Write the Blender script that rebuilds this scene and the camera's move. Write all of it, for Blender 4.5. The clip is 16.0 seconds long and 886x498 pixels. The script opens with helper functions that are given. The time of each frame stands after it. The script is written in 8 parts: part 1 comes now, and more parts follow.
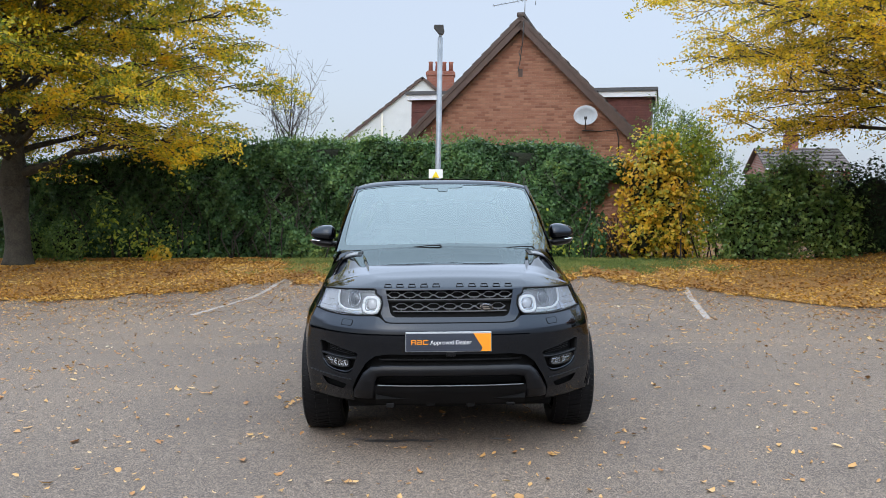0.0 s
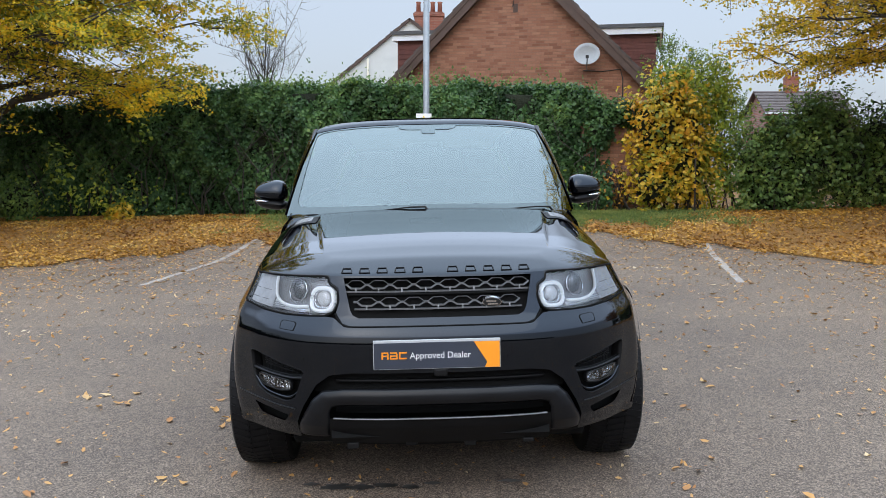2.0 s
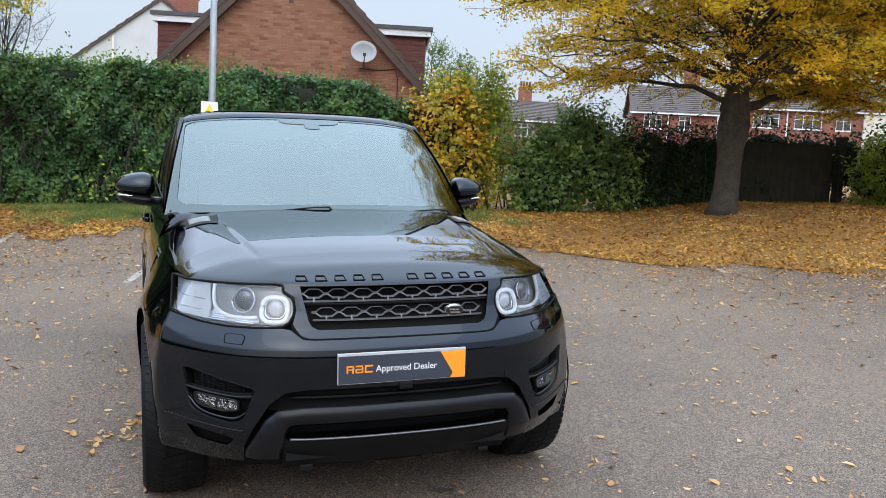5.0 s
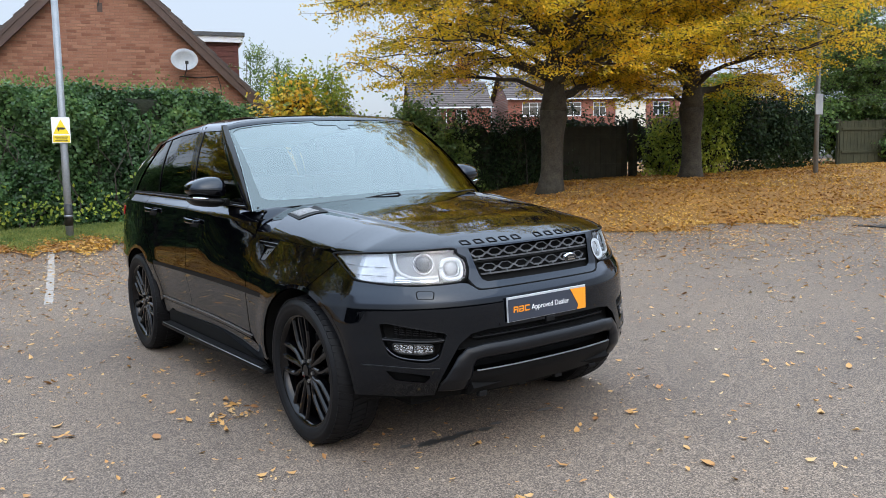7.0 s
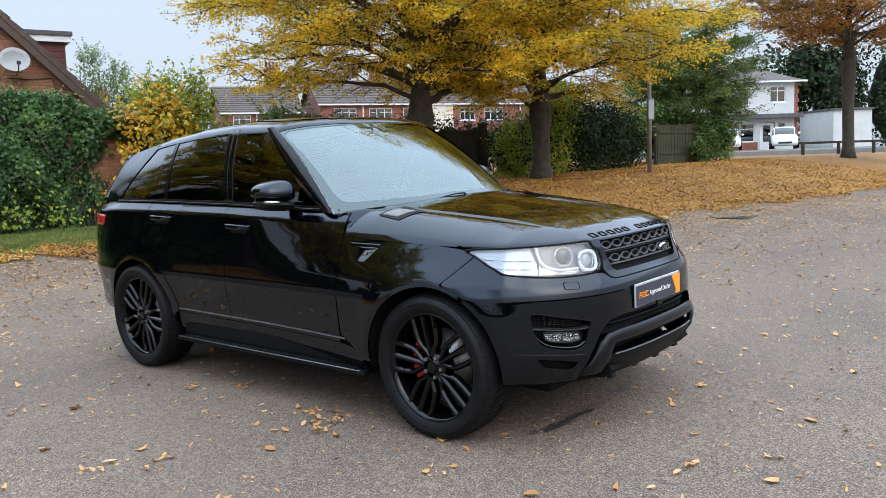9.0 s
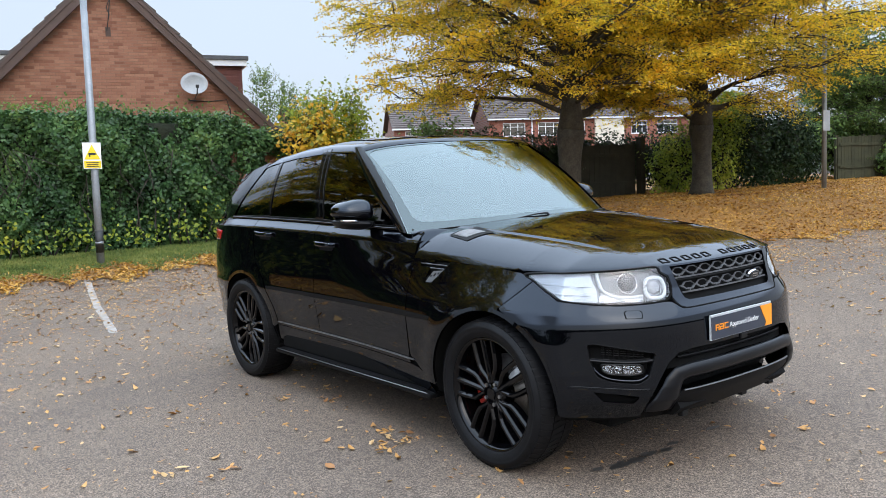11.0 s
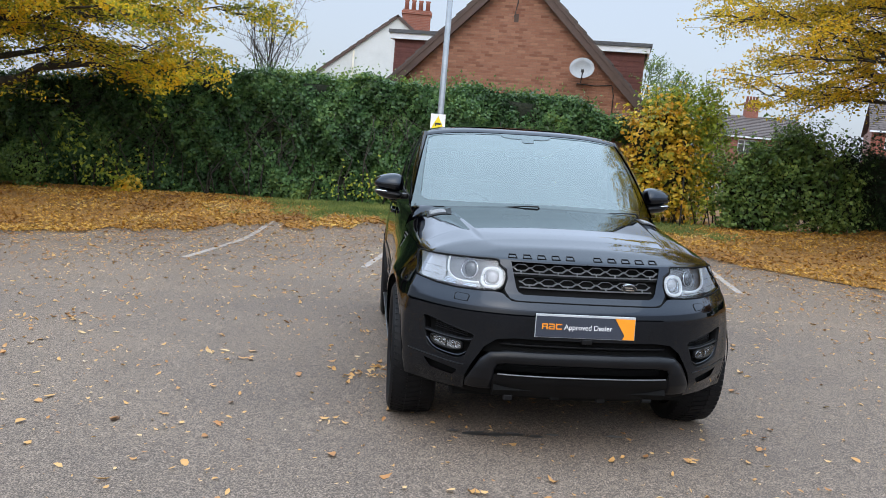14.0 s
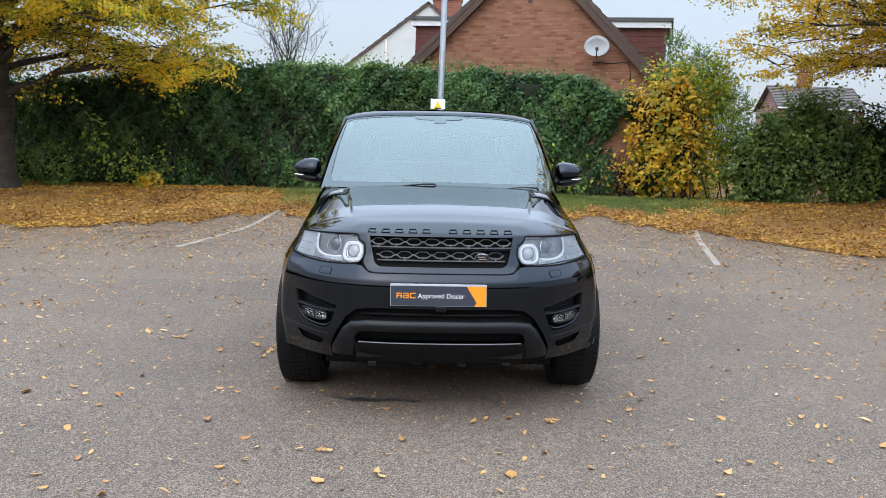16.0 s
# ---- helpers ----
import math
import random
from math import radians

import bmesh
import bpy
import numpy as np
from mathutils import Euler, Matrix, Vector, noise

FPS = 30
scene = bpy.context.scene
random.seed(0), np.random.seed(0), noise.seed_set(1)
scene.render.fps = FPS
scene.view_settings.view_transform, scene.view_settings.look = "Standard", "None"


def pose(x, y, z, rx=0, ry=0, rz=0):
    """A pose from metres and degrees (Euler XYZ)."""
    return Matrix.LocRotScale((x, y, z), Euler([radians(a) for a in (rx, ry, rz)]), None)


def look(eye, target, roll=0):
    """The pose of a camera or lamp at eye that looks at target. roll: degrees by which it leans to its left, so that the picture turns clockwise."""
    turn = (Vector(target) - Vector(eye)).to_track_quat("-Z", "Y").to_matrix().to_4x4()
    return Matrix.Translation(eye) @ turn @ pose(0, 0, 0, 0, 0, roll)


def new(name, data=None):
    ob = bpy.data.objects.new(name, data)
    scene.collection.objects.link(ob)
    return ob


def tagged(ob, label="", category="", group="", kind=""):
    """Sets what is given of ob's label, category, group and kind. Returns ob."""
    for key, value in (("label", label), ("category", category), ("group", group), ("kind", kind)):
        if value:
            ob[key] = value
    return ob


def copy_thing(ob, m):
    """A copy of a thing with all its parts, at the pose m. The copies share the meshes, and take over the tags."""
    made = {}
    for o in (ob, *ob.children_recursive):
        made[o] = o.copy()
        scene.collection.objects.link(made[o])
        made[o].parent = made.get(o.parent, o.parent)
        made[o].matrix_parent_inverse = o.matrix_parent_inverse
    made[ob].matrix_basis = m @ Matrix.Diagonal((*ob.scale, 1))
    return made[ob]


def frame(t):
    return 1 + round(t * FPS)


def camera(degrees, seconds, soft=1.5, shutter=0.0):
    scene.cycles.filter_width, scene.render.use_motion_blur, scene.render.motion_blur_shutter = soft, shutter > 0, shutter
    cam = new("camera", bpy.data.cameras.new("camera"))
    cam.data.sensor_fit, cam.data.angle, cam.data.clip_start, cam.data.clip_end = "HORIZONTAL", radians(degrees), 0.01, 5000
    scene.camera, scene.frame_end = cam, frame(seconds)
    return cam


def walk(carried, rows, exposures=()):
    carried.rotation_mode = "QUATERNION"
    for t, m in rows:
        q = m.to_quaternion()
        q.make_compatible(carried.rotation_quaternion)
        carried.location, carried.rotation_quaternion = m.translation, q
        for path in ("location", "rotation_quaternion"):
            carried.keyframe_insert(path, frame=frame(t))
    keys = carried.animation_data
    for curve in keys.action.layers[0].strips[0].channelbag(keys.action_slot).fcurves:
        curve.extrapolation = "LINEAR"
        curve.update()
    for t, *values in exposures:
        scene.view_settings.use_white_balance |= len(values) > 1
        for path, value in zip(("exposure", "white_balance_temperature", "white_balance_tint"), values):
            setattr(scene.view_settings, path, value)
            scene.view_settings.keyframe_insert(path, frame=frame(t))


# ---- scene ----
# the tarmac falls to one side: the rows stand square to it, and this turn sets them plumb
FALL = 0.0245
LEVEL = pose(0, 0, 0, 0, -math.degrees(math.atan(FALL)), 0)
cam = camera(56.4, 16.0, soft=0.8)
PATH = [
    (0, (0.232, 0.024, 1.552), (0.167, 2.02, 1.448), -0.4),
    (0.5, (0.287, 0.284, 1.576), (0.218, 2.278, 1.427), -0.8),
    (1, (0.251, 0.724, 1.558), (0.184, 2.717, 1.4), -1.0),
    (1.5, (0.229, 1.208, 1.534), (0.171, 3.199, 1.348), -1.2),
    (2, (0.211, 1.697, 1.536), (0.164, 3.684, 1.311), -1.1),
    (2.5, (0.13, 2.13, 1.518), (0.101, 4.114, 1.266), -0.8),
    (3, (0.117, 2.51, 1.494), (0.098, 4.493, 1.23), -0.6),
    (3.5, (0.109, 2.72, 1.5), (0.089, 4.703, 1.24), -0.4),
    (4, (-0.048, 2.553, 1.496), (-0.025, 4.537, 1.251), 0.7),
    (4.5, (-0.342, 2.229, 1.516), (-0.041, 4.191, 1.272), 1.2),
    (5, (-0.676, 1.948, 1.566), (-0.104, 3.85, 1.331), 1.6),
    (5.2, (-0.852, 1.86, 1.563), (-0.191, 3.735, 1.351), 1.8),
    (6.25, (-1.8, 1.70, 1.54), (-0.867, 3.455, 1.30), -0.5),
    (7.3, (-2.719, 1.965, 1.501), (-1.623, 3.619, 1.254), -2.8),
    (7.5, (-2.834, 2.052, 1.536), (-1.714, 3.685, 1.256), -2.8),
    (8, (-3.23, 2.253, 1.534), (-2.004, 3.808, 1.252), -2.1),
    (8.2, (-3.336, 2.336, 1.534), (-2.069, 3.858, 1.255), -2.1),
    (9.25, (-3.98, 2.84, 1.55), (-2.53, 4.20, 1.31), -3.0),
    (10.3, (-3.806, 2.83, 1.569), (-2.457, 4.29, 1.348), -3.6),
    (10.5, (-3.671, 2.792, 1.555), (-2.385, 4.309, 1.345), -3.8),
    (11, (-3.389, 2.498, 1.547), (-2.27, 4.145, 1.357), -3.1),
    (11.5, (-3.05, 2.223, 1.564), (-2.181, 4.013, 1.359), -1.4),
    (12, (-2.665, 1.942, 1.564), (-2.11, 3.852, 1.359), 0.1),
    (12.5, (-2.273, 1.628, 1.577), (-1.997, 3.594, 1.336), 0.8),
    (13, (-1.786, 1.393, 1.554), (-1.588, 3.37, 1.324), 2.6),
    (13.5, (-1.296, 1.05, 1.564), (-1.128, 3.031, 1.344), 2.8),
    (14, (-0.818, 0.88, 1.57), (-0.741, 2.865, 1.339), 3.5),
    (14.5, (-0.395, 0.723, 1.564), (-0.38, 2.706, 1.31), 3.7),
    (15, (-0.107, 0.554, 1.589), (-0.13, 2.535, 1.315), 3.2),
    (15.5, (0.157, 0.582, 1.583), (0.109, 2.562, 1.305), 2.0),
    (16, (0.274, 0.619, 1.58), (0.204, 2.6, 1.31), 1.1),
]
walk(cam, [(t, LEVEL @ look(eye, target, roll)) for t, eye, target, roll in PATH], exposures=[(0, -0.05), (2, -0.12), (3, 0.0), (5, 0.0), (8, 0.05), (10.5, 0.08), (11.5, 0.1), (12.2, 0.07), (12.6, -0.02), (13, -0.17), (13.5, -0.14), (14.3, 0.0), (15.5, 0.08), (16, 0.05)])

# ---- light: a closed, bright overcast sky, with an added brighter step above the view ----
world = bpy.data.worlds.new("overcast")
scene.world = world
world.use_nodes = True
wn, wl = world.node_tree.nodes, world.node_tree.links
wn.clear()
w_out = wn.new("ShaderNodeOutputWorld")
w_sky = wn.new("ShaderNodeTexSky")
w_sky.sky_type, w_sky.sun_disc = "NISHITA", False
w_sky.sun_elevation, w_sky.sun_rotation = radians(38), radians(200)
w_sky.dust_density, w_sky.air_density, w_sky.ozone_density = 4.0, 1.0, 1.0
w_bg = wn.new("ShaderNodeBackground")
w_bg.inputs["Strength"].default_value = 0.06
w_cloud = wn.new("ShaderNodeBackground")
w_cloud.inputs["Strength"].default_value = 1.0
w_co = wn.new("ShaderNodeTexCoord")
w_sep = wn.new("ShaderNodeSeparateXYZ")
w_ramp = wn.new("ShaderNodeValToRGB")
# above Z 0.26, out of view, brightness is stepped up to lift car reflections
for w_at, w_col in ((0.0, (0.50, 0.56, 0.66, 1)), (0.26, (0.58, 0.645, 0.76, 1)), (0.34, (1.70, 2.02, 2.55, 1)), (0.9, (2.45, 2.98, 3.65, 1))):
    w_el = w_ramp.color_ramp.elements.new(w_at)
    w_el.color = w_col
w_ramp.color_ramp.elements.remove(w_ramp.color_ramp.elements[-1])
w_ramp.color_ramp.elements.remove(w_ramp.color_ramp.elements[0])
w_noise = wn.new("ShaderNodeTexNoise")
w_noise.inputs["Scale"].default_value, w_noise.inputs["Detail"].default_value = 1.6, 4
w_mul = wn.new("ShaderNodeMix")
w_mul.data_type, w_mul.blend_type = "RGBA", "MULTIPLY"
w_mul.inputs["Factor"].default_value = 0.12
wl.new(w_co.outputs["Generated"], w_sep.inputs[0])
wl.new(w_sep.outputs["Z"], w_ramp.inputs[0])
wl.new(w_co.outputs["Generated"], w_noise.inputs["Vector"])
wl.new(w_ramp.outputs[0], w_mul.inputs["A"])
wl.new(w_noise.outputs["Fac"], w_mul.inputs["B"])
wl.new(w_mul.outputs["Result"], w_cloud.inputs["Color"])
wl.new(w_sky.outputs[0], w_bg.inputs["Color"])
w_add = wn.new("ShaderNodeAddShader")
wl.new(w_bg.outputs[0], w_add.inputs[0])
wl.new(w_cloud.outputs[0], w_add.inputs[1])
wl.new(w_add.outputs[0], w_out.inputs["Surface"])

sun = new("sun", bpy.data.lights.new("sun", "SUN"))
sun.data.energy, sun.data.angle, sun.data.color = 0.7, radians(60), (1.0, 0.93, 0.84)
sun.matrix_world = look((0, -20, 30), (0, 6, 0))

# ---- materials ----
def shader(name):
    m = bpy.data.materials.new(name)
    m.use_nodes = True
    n, l = m.node_tree.nodes, m.node_tree.links
    return m, n, l, n["Principled BSDF"]


def noise_node(n, l, scale, detail=4.0, rough=0.6, coords="Object"):
    co = n.new("ShaderNodeTexCoord")
    t = n.new("ShaderNodeTexNoise")
    t.inputs["Scale"].default_value, t.inputs["Detail"].default_value, t.inputs["Roughness"].default_value = scale, detail, rough
    l.new(co.outputs[coords], t.inputs["Vector"])
    return t


def ramp_node(n, stops):
    r = n.new("ShaderNodeValToRGB")
    els = r.color_ramp.elements
    while len(els) < len(stops):
        els.new(0.5)
    for e, (p, c) in zip(els, stops):
        e.position, e.color = p, (*c, 1)
    return r


def bump_node(n, l, bsdf, height, strength, distance):
    b = n.new("ShaderNodeBump")
    b.inputs["Strength"].default_value, b.inputs["Distance"].default_value = strength, distance
    l.new(height, b.inputs["Height"])
    l.new(b.outputs[0], bsdf.inputs["Normal"])
    return b


def surface(name, dark, light, scale=8.0, fine=90.0, rough=0.6, metal=0.0, bump=0.2, dist=0.003, coat=0.0, spec=0.5):
    """A solid surface that varies between two colours at two scales, with a fine relief."""
    m, n, l, b = shader(name)
    a, f = noise_node(n, l, scale), noise_node(n, l, fine, 3)
    mix = n.new("ShaderNodeMath")
    mix.operation = "MULTIPLY_ADD"
    mix.inputs[1].default_value, mix.inputs[2].default_value = 0.45, 0.0
    l.new(f.outputs["Fac"], mix.inputs[0])
    add = n.new("ShaderNodeMath")
    add.operation = "MULTIPLY_ADD"
    add.inputs[1].default_value = 0.55
    l.new(a.outputs["Fac"], add.inputs[0])
    l.new(mix.outputs[0], add.inputs[2])
    r = ramp_node(n, [(0.36, dark), (0.64, light)])
    l.new(add.outputs[0], r.inputs[0])
    l.new(r.outputs[0], b.inputs["Base Color"])
    b.inputs["Roughness"].default_value, b.inputs["Metallic"].default_value = rough, metal
    b.inputs["Specular IOR Level"].default_value = spec
    if coat:
        b.inputs["Coat Weight"].default_value, b.inputs["Coat Roughness"].default_value = coat, 0.012
    if bump:
        bump_node(n, l, b, f.outputs["Fac"], bump, dist)
    return m


def foliage(name, stops, patch=0.7, translucent=0.35, rough=0.5):
    """Leaves: each its own shade, with larger drifts of colour through the mass."""
    m, n, l, b = shader(name)
    geo = n.new("ShaderNodeNewGeometry")
    big = noise_node(n, l, patch, 3)
    mul = n.new("ShaderNodeMath")
    mul.operation = "MULTIPLY_ADD"
    mul.inputs[1].default_value = 0.42
    l.new(geo.outputs["Random Per Island"], mul.inputs[0])
    stretch = n.new("ShaderNodeMath")
    stretch.operation = "MULTIPLY_ADD"
    stretch.inputs[1].default_value, stretch.inputs[2].default_value = 1.5, -0.46
    l.new(big.outputs["Fac"], stretch.inputs[0])
    l.new(stretch.outputs[0], mul.inputs[2])
    r = ramp_node(n, stops)
    l.new(mul.outputs[0], r.inputs[0])
    l.new(r.outputs[0], b.inputs["Base Color"])
    b.inputs["Roughness"].default_value = rough
    tr = n.new("ShaderNodeBsdfTranslucent")
    l.new(r.outputs[0], tr.inputs["Color"])
    mx = n.new("ShaderNodeMixShader")
    mx.inputs[0].default_value = translucent
    l.new(b.outputs[0], mx.inputs[1])
    l.new(tr.outputs[0], mx.inputs[2])
    l.new(mx.outputs[0], n["Material Output"].inputs["Surface"])
    return m


def glazing(name, tint, ior, rough=0.0, sheen=(1, 1, 1)):
    """A thin pane: what lies behind shows through its tint, and its gloss mirrors the sky."""
    m, n, l, b = shader(name)
    n.remove(b)
    tr, gl, fr, mx = (n.new("ShaderNodeBsdfTransparent"), n.new("ShaderNodeBsdfGlossy"), n.new("ShaderNodeFresnel"), n.new("ShaderNodeMixShader"))
    tr.inputs["Color"].default_value = (*tint, 1)
    gl.inputs["Roughness"].default_value = rough
    gl.inputs["Color"].default_value = (*sheen, 1)
    fr.inputs["IOR"].default_value = ior
    l.new(fr.outputs[0], mx.inputs[0])
    l.new(tr.outputs[0], mx.inputs[1])
    l.new(gl.outputs[0], mx.inputs[2])
    l.new(mx.outputs[0], n["Material Output"].inputs["Surface"])
    return m


def glow(name, colour, strength):
    m, n, l, b = shader(name)
    b.inputs["Base Color"].default_value = (*colour, 1)
    b.inputs["Emission Color"].default_value = (*colour, 1)
    b.inputs["Emission Strength"].default_value = strength
    return m


def bricks(name, a, c, mortar, w=0.225, h=0.075, joint=0.01, swap=False):
    m, n, l, b = shader(name)
    co = n.new("ShaderNodeTexCoord")
    mp = n.new("ShaderNodeMapping")
    mp.inputs["Rotation"].default_value = (radians(90), 0, radians(90) if swap else 0)
    l.new(co.outputs["Object"], mp.inputs["Vector"])
    t = n.new("ShaderNodeTexBrick")
    t.inputs["Color1"].default_value, t.inputs["Color2"].default_value, t.inputs["Mortar"].default_value = (*a, 1), (*c, 1), (*mortar, 1)
    t.inputs["Scale"].default_value, t.inputs["Brick Width"].default_value, t.inputs["Row Height"].default_value = 1.0, w, h
    t.inputs["Mortar Size"].default_value, t.inputs["Bias"].default_value = joint / 2, -0.25
    l.new(mp.outputs[0], t.inputs["Vector"])
    f = noise_node(n, l, 1.1, 5)
    mix = n.new("ShaderNodeMix")
    mix.data_type, mix.blend_type = "RGBA", "OVERLAY"
    mix.inputs["Factor"].default_value = 0.35
    l.new(t.outputs["Color"], mix.inputs["A"])
    l.new(f.outputs["Fac"], mix.inputs["B"])
    l.new(mix.outputs["Result"], b.inputs["Base Color"])
    b.inputs["Roughness"].default_value = 0.9
    inv = n.new("ShaderNodeMath")
    inv.operation = "SUBTRACT"
    inv.inputs[0].default_value = 1.0
    l.new(t.outputs["Fac"], inv.inputs[1])
    bump_node(n, l, b, inv.outputs[0], 0.5, 0.006)
    return m


# an old resurfacing joint crosses the car park
SEAM_SLOPE, SEAM_AT = 0.0, 9.3


def tarmac():
    """Worn grey macadam: pale stones in a darker binder, soft stains, the odd damp patch."""
    m, n, l, b = shader("tarmac")
    stone = noise_node(n, l, 130.0, 2, 0.6)
    voro = n.new("ShaderNodeTexVoronoi")
    voro.inputs["Scale"].default_value = 160.0
    co = n.new("ShaderNodeTexCoord")
    l.new(co.outputs["Object"], voro.inputs["Vector"])
    broad = noise_node(n, l, 0.35, 6, 0.65)
    r1 = ramp_node(n, [(0.30, (0.050, 0.037, 0.027)), (0.5, (0.138, 0.104, 0.077)), (0.70, (0.32, 0.246, 0.186))])
    sep = n.new("ShaderNodeMix")
    sep.data_type = "FLOAT"
    sep.inputs["Factor"].default_value = 0.45
    grey = n.new("ShaderNodeRGBToBW")
    l.new(voro.outputs["Color"], grey.inputs[0])
    l.new(stone.outputs["Fac"], sep.inputs["A"])
    l.new(grey.outputs[0], sep.inputs["B"])
    l.new(sep.outputs["Result"], r1.inputs[0])
    r2 = ramp_node(n, [(0.3, (0.72, 0.72, 0.74)), (0.55, (1.0, 0.99, 0.97)), (0.75, (1.16, 1.12, 1.07))])
    l.new(broad.outputs["Fac"], r2.inputs[0])
    mx = n.new("ShaderNodeMix")
    mx.data_type, mx.blend_type = "RGBA", "MULTIPLY"
    mx.inputs["Factor"].default_value = 1.0
    l.new(r1.outputs[0], mx.inputs["A"])
    l.new(r2.outputs[0], mx.inputs["B"])
    xyz = n.new("ShaderNodeSeparateXYZ")
    l.new(co.outputs["Object"], xyz.inputs[0])
    slope, wob = n.new("ShaderNodeMath"), n.new("ShaderNodeMath")
    slope.operation = wob.operation = "MULTIPLY_ADD"
    slope.inputs[1].default_value, wob.inputs[1].default_value = SEAM_SLOPE, 0.35
    l.new(xyz.outputs["X"], slope.inputs[0])
    l.new(xyz.outputs["Y"], slope.inputs[2])
    ragged = noise_node(n, l, 1.3, 4, 0.6)
    l.new(ragged.outputs["Fac"], wob.inputs[0])
    l.new(slope.outputs[0], wob.inputs[2])
    unit = n.new("ShaderNodeMapRange")
    unit.inputs["From Min"].default_value, unit.inputs["From Max"].default_value = SEAM_AT - 0.82, SEAM_AT + 1.18
    l.new(wob.outputs[0], unit.inputs["Value"])
    lay = ramp_node(n, [(0.0, (0.97, 0.97, 0.98)), (0.47, (0.96, 0.96, 0.97)), (0.50, (1.12, 1.11, 1.09)), (0.60, (1.08, 1.07, 1.05)), (0.70, (1.02, 1.01, 1.0))])
    l.new(unit.outputs[0], lay.inputs[0])
    mx0 = n.new("ShaderNodeMix")
    mx0.data_type, mx0.blend_type = "RGBA", "MULTIPLY"
    mx0.inputs["Factor"].default_value = 1.0
    l.new(mx.outputs["Result"], mx0.inputs["A"])
    l.new(lay.outputs[0], mx0.inputs["B"])
    mx = mx0
    patch = noise_node(n, l, 22.0, 4, 0.7)
    r3 = ramp_node(n, [(0.34, (0.84, 0.84, 0.84)), (0.5, (1.0, 1.0, 1.0)), (0.66, (1.16, 1.15, 1.14))])
    l.new(patch.outputs["Fac"], r3.inputs[0])
    mx2 = n.new("ShaderNodeMix")
    mx2.data_type, mx2.blend_type = "RGBA", "MULTIPLY"
    mx2.inputs["Factor"].default_value = 1.0
    l.new(mx.outputs["Result"], mx2.inputs["A"])
    l.new(r3.outputs[0], mx2.inputs["B"])
    l.new(mx2.outputs["Result"], b.inputs["Base Color"])
    b.inputs["Roughness"].default_value = 0.85
    bump_node(n, l, b, sep.outputs["Result"], 0.8, 0.008)
    return m


def litter():
    """The verge: bare soil and rough grass under drifts of fallen leaves."""
    m, n, l, b = shader("leaf_litter")
    a, f = noise_node(n, l, 0.55, 5, 0.6), noise_node(n, l, 38.0, 3, 0.7)
    r1 = ramp_node(n, [(0.3, (0.075, 0.038, 0.012)), (0.48, (0.23, 0.105, 0.018)), (0.62, (0.38, 0.19, 0.028)), (0.78, (0.45, 0.27, 0.055))])
    l.new(f.outputs["Fac"], r1.inputs[0])
    r2 = ramp_node(n, [(0.3, (0.62, 0.62, 0.6)), (0.7, (1.0, 0.98, 0.95))])
    l.new(a.outputs["Fac"], r2.inputs[0])
    mx = n.new("ShaderNodeMix")
    mx.data_type, mx.blend_type = "RGBA", "MULTIPLY"
    mx.inputs["Factor"].default_value = 1.0
    l.new(r1.outputs[0], mx.inputs["A"])
    l.new(r2.outputs[0], mx.inputs["B"])
    l.new(mx.outputs["Result"], b.inputs["Base Color"])
    b.inputs["Roughness"].default_value = 0.85
    bump_node(n, l, b, f.outputs["Fac"], 0.9, 0.02)
    return m


def bars(name, dark, light, period, axis="Z", depth=0.01, rough=0.8):
    """Courses of tiles or boards: saw-toothed steps at an even pitch."""
    m, n, l, b = shader(name)
    co = n.new("ShaderNodeTexCoord")
    wv = n.new("ShaderNodeTexWave")
    wv.wave_type, wv.bands_direction, wv.wave_profile = "BANDS", axis, "SAW"
    wv.inputs["Scale"].default_value = 0.314 / period
    wv.inputs["Distortion"].default_value = 0.0
    l.new(co.outputs["Object"], wv.inputs["Vector"])
    f = noise_node(n, l, 5.0, 5, 0.7)
    r = ramp_node(n, [(0.3, dark), (0.7, light)])
    l.new(f.outputs["Fac"], r.inputs[0])
    l.new(r.outputs[0], b.inputs["Base Color"])
    b.inputs["Roughness"].default_value = rough
    bump_node(n, l, b, wv.outputs["Fac"], 0.9, depth)
    return m


PAINT = surface("black_paint", (0.0007, 0.0007, 0.0012), (0.0011, 0.0011, 0.0018), 3, 400, 0.03, 0, 0.0, 0, spec=0.5)
lacquer = PAINT.node_tree.nodes["Principled BSDF"]
lacquer.inputs["IOR"].default_value = 1.53
lacquer.inputs["Specular Tint"].default_value = (0.76, 0.86, 1.0, 1)
BOARD = surface("dull_black_plastic", (0.003, 0.003, 0.0033), (0.006, 0.006, 0.0065), 6, 300, 0.5, 0, 0.1, 0.001, spec=0.13)
SATIN = surface("satin_black", (0.004, 0.0042, 0.005), (0.007, 0.0072, 0.008), 6, 500, 0.34, 0, 0.05, 0.0005, spec=0.22)
ANTHRACITE = surface("anthracite_trim", (0.0045, 0.0047, 0.0058), (0.008, 0.0083, 0.0095), 6, 300, 0.28, 0.0, 0.04, 0.0005, spec=0.24)
SURROUND_GREY = PAINT
VOIDS = surface("unlit_black_plastic", (0.002, 0.002, 0.002), (0.004, 0.004, 0.004), 6, 100, 0.8, spec=0.15)
GRILLE = surface("grey_grille_bars", (0.13, 0.135, 0.145), (0.20, 0.205, 0.215), 10, 200, 0.35, 0.6, 0.03, 0.0005)
RUBBER = surface("tyre_rubber", (0.004, 0.004, 0.0046), (0.009, 0.009, 0.0098), 14, 160, 0.55, 0, 0.3, 0.001, spec=0.16)
